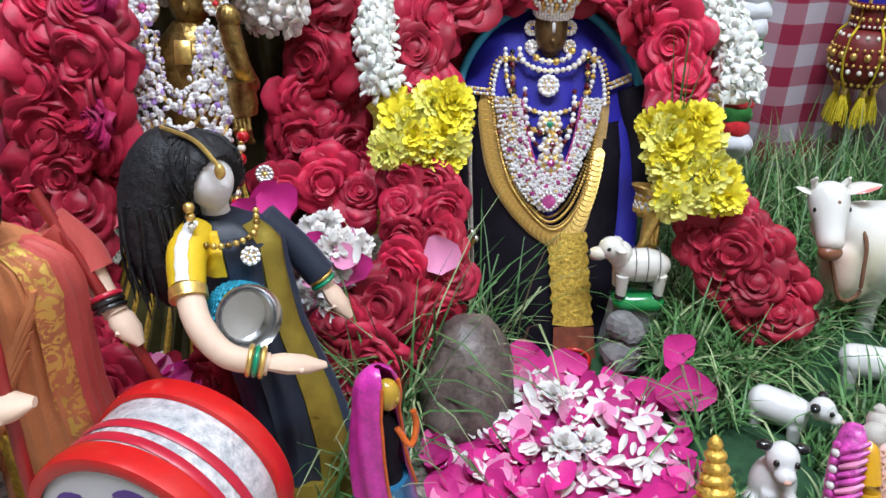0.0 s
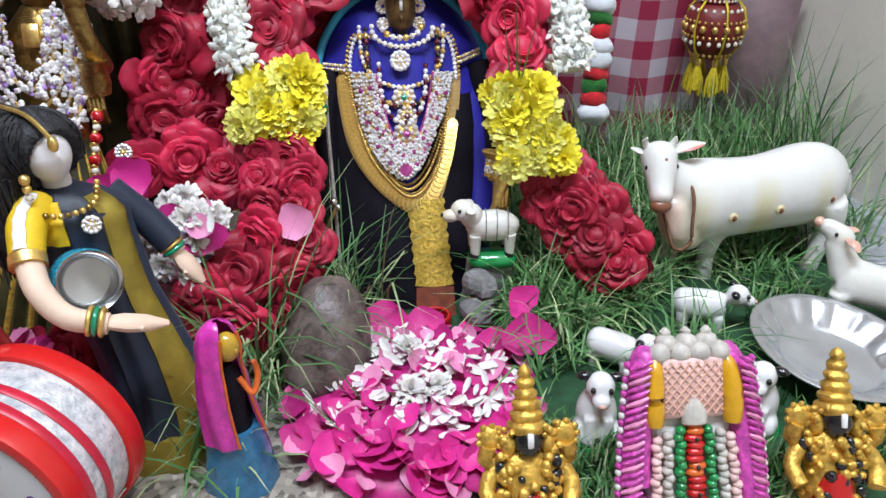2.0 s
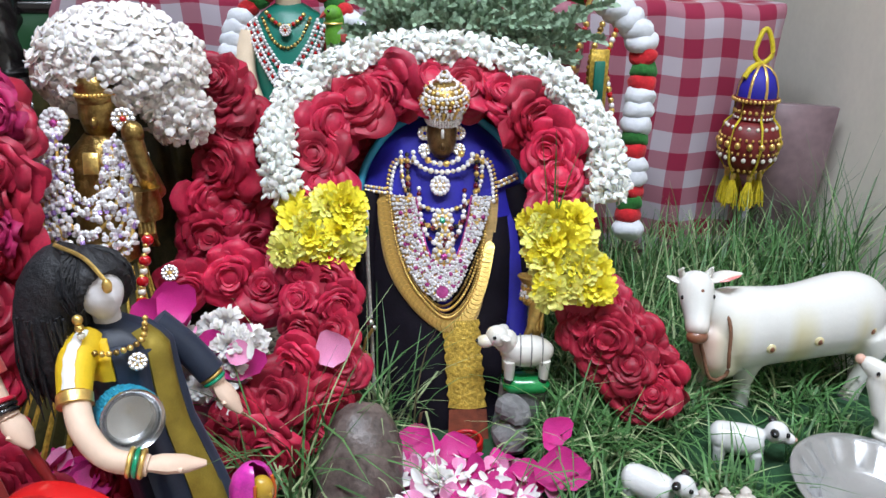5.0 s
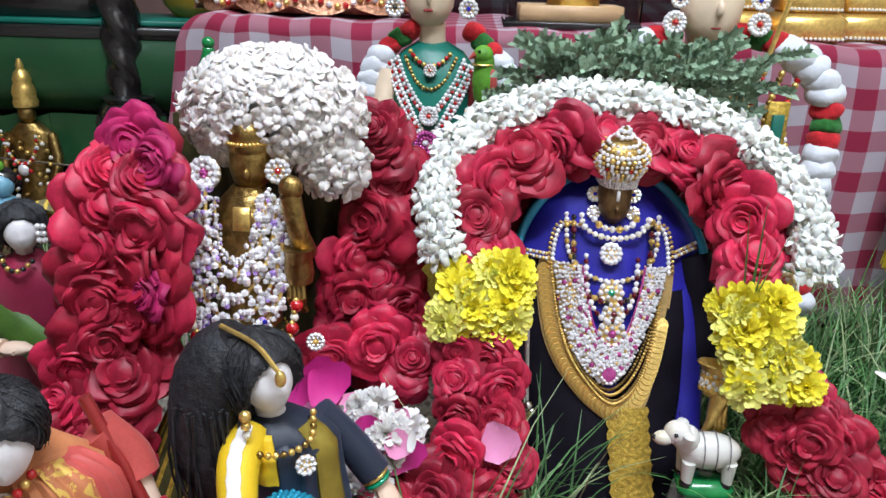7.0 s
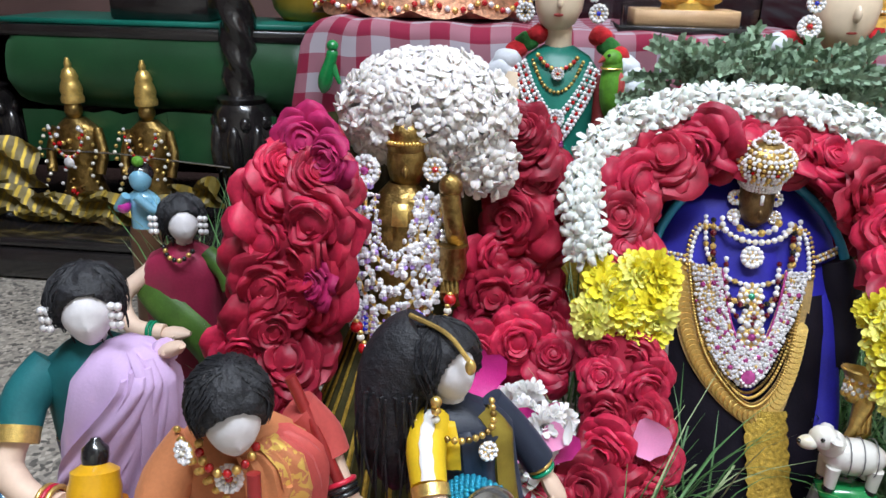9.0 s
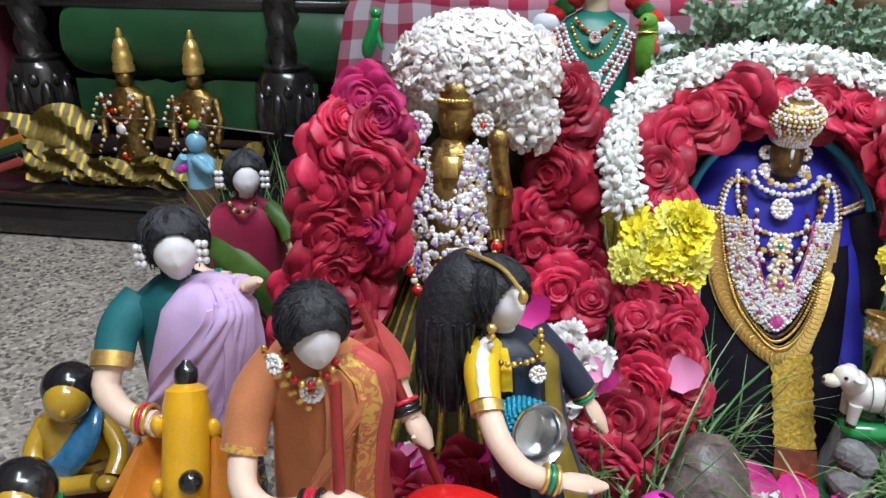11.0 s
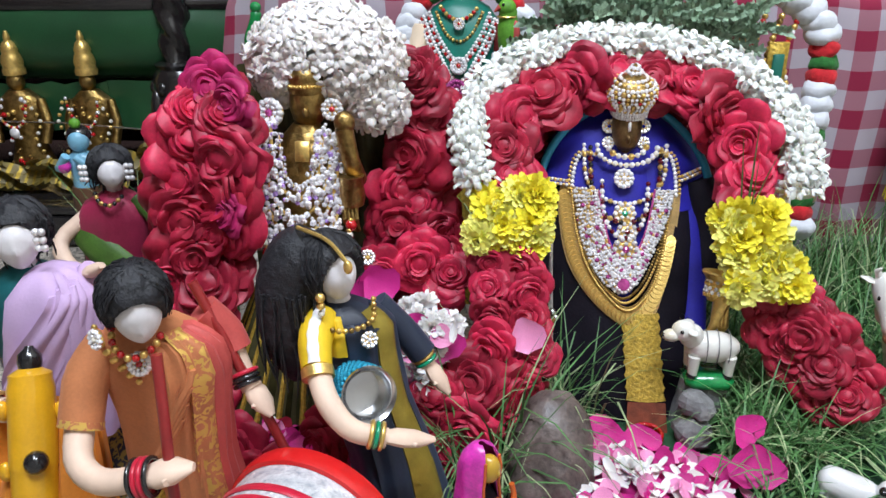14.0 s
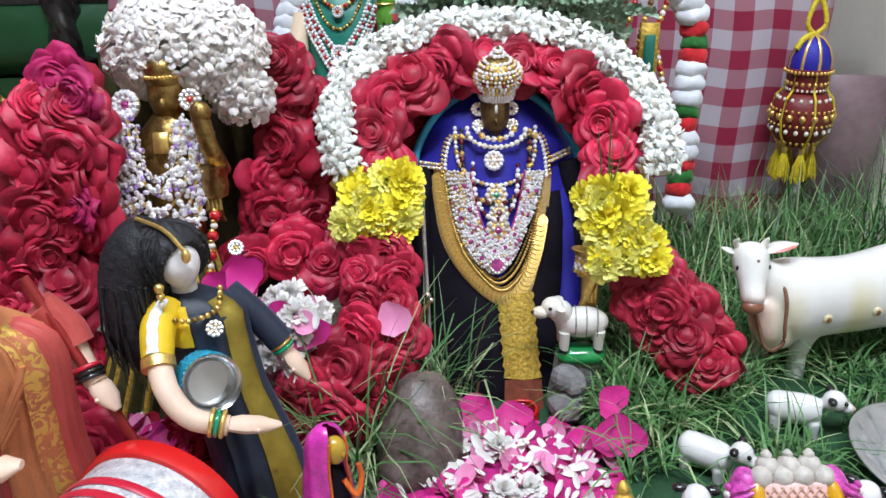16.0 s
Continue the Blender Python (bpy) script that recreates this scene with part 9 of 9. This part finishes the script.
ln = even(curve([(0.295, 1.01, 0.462), (0.33, 1.0, 0.455), (0.365, 0.99, 0.435), (0.392, 0.985, 0.405), (0.4, 0.975, 0.36), (0.396, 0.965, 0.315), (0.392, 0.955, 0.26), (0.39, 0.945, 0.2), (0.388, 0.93, 0.13)], 90), 0.0185)
cotton_garland("cotton_garland", ln, ["wool_red", "wool_green", "wool_red", "cotton", "cotton", "cotton", "cotton", "cotton", "wool_red", "wool_green", "wool_red", "cotton", "cotton", "cotton", "wool_green", "wool_red", "cotton", "cotton"], 0.0225, "cotton wool garland with red and green bands")
ln = even(curve([(0.205, 1.01, 0.458), (0.178, 1.0, 0.455), (0.155, 0.995, 0.44), (0.14, 0.985, 0.41)], 40), 0.018)
cotton_garland("cotton_garland", ln, ["wool_green", "wool_red", "cotton"], 0.02, "short end of a cotton and wool garland above the fern")

# fern bunch
fern = thing("fern_bunch", None, (0.16, 0.96, 0.38), "bunch of small-leaved green fern sprigs", "foliage")
q = random.Random(51)
stem_g, leaf_g = Geo(), Geo()
for k in range(170):
    p0 = Vector((q.uniform(0.05, 0.28), q.uniform(0.925, 0.965), q.uniform(0.375, 0.43)))
    d = Vector((q.uniform(-1.0, 1.0), q.uniform(-0.5, 0.1), q.uniform(0.1, 0.9))).normalized()
    ln_ = q.uniform(0.035, 0.075)
    pts = curve([p0, p0 + d * ln_ * 0.5, p0 + d * ln_ + Vector((0, -0.006, -0.012))], 12)
    stem_g.tube(pts, 0.0009, "fern", 5)
    for i, p in enumerate(pts[2:]):
        for s in (-1, 1, 0):
            side = d.cross(Vector((q.uniform(-1, 1), -1, q.uniform(-1, 1)))).normalized() * s + d * 0.5 + Vector((0, -0.4, 0.2))
            side.normalize()
            w = side.cross(Vector((0, -1, 0.3))).normalized() * q.uniform(0.0026, 0.004)
            lf = q.uniform(0.009, 0.014)
            leaf_g.grid([[p, p + side * 0.001], [p + side * lf * 0.5 - w, p + side * lf * 0.5 + w], [p + side * lf - w * 0.2, p + side * lf + w * 0.2]], "fern")
part("stem", stem_g, fern, "thin green stems")
part("leaves", leaf_g, fern, "small grey-green leaflets", kind="stuff")

# green toy clipped to the cloth's corner
g = Geo()
g.tube(curve([(-0.437, 1.152, 0.35), (-0.43, 1.146, 0.375), (-0.42, 1.144, 0.405), (-0.418, 1.144, 0.418)], 12), [0.004, 0.009, 0.011, 0.012, 0.0115, 0.0105, 0.0095, 0.009, 0.009, 0.009, 0.007, 0.003], "paint_green", 14)
g.ball((-0.418, 1.143, 0.421), (0.0095, 0.009, 0.009), "paint_green", 12, 8)
g.tube([(-0.42, 1.145, 0.395), (-0.408, 1.142, 0.365)], [0.0065, 0.003], "paint_green", 10)
thing("green_toy_bird", g, (-0.43, 1.125, 0.35), "small bright green toy bird hanging on the tablecloth", "toy")
# ---- hanging fabric lantern ----
LX, LY = 0.627, 1.1
lan = thing("fabric_lantern", None, (LX, LY, 0.11), "maroon and gold fabric lantern with yellow tassels, hung on the tablecloth", "lantern")
g = Geo()
g.lathe([(0.034, 0.295), (0.0365, 0.3), (0.035, 0.315), (0.028, 0.332), (0.016, 0.344), (0.004, 0.348)], "velvet_blue", pose(LX, LY, 0), 28)
part("dome", g, lan, "navy blue dome")
g = Geo()
for k in range(8):
    a0 = 2 * math.pi * k / 8
    g.tube([(LX + r * math.cos(a0), LY + r * math.sin(a0), z) for r, z in ((0.037, 0.301), (0.0358, 0.316), (0.0288, 0.333), (0.0165, 0.345), (0.004, 0.35))], 0.0026, "gold", 6, 0.5)
part("rib", g, lan, "gold braid ribs", kind="stuff")
g = Geo()
g.lathe([(0.028, 0.262), (0.033, 0.266), (0.033, 0.29), (0.0385, 0.294), (0.0385, 0.3), (0.033, 0.302)], "lantern_red", pose(LX, LY, 0), 28)
for i in range(34):
    a0 = 2 * math.pi * i / 34
    g.ball((LX + 0.0395 * math.cos(a0), LY + 0.0395 * math.sin(a0), 0.296), 0.0032, "gold", 6, 4)
part("neck", g, lan, "gold-edged maroon neck")
g = Geo()
g.lathe([(0.02, 0.176), (0.034, 0.182), (0.047, 0.2), (0.053, 0.222), (0.05, 0.245), (0.039, 0.259), (0.028, 0.264)], "lantern_red", pose(LX, LY, 0), 32)
part("bulb", g, lan, "round maroon fabric body")
for rr, z, n, r, mt in ((0.0535, 0.228, 16, 0.006, "gold"), (0.05, 0.205, 18, 0.0042, "pearl"), (0.044, 0.254, 18, 0.0035, "pearl"), (0.036, 0.185, 22, 0.0034, "gold"), (0.053, 0.238, 30, 0.0026, "gold"), (0.053, 0.215, 30, 0.0026, "gold"), (0.034, 0.278, 20, 0.0034, "gold"), (0.033, 0.268, 26, 0.0024, "pearl")):
    g = Geo()
    for i in range(n):
        a0 = 2 * math.pi * i / n
        g.ball((LX + rr * math.cos(a0), LY + rr * math.sin(a0), z), r, mt, 8, 5)
    part("bead_row", g, lan, "row of gold studs" if mt == "gold" else "row of pearls", kind="stuff")
for k in range(6):
    g = Geo()
    a0 = 2 * math.pi * k / 6 + 0.5
    ca, sa = math.cos(a0), math.sin(a0)
    g.tube([(LX + r * ca, LY + r * sa, z) for r, z in ((0.034, 0.292), (0.035, 0.268), (0.048, 0.255), (0.0555, 0.225), (0.048, 0.198), (0.034, 0.18), (0.03, 0.17))], 0.0022, "thread_yellow", 6)
    part("cord", g, lan, "yellow cord")
    g = Geo()
    g.lathe([(0.004, 0.166), (0.0058, 0.172), (0.0045, 0.178)], "gold", pose(LX + 0.029 * ca, LY + 0.029 * sa, 0), 10)
    rr2 = random.Random(k)
    for j in range(22):
        b = 2 * math.pi * j / 22
        e = rr2.uniform(0.004, 0.012)
        g.tube([(LX + 0.029 * ca + 0.003 * math.cos(b), LY + 0.029 * sa + 0.003 * math.sin(b), 0.166), (LX + 0.029 * ca + e * math.cos(b), LY + 0.029 * sa + e * math.sin(b), 0.145), (LX + 0.03 * ca + e * 1.15 * math.cos(b), LY + 0.03 * sa + e * 1.15 * math.sin(b), rr2.uniform(0.118, 0.13))], 0.0014, "thread_yellow", 5)
    part("tassel", g, lan, "yellow thread tassel")
g = Geo()
g.tube(curve([(LX, LY, 0.348), (LX - 0.016, LY, 0.366), (LX - 0.006, LY + 0.005, 0.398), (LX + 0.006, LY + 0.005, 0.398), (LX + 0.016, LY, 0.366), (LX, LY, 0.349)], 24), 0.0042, "thread_yellow", 8)
g.tube(curve([(LX - 0.002, LY, 0.352), (LX - 0.022, LY - 0.006, 0.344), (LX - 0.032, LY - 0.008, 0.33)], 10), 0.005, "thread_yellow", 8)
part("loop", g, lan, "yellow cord loop")
lan.scale = (0.87, 0.87, 1.0)
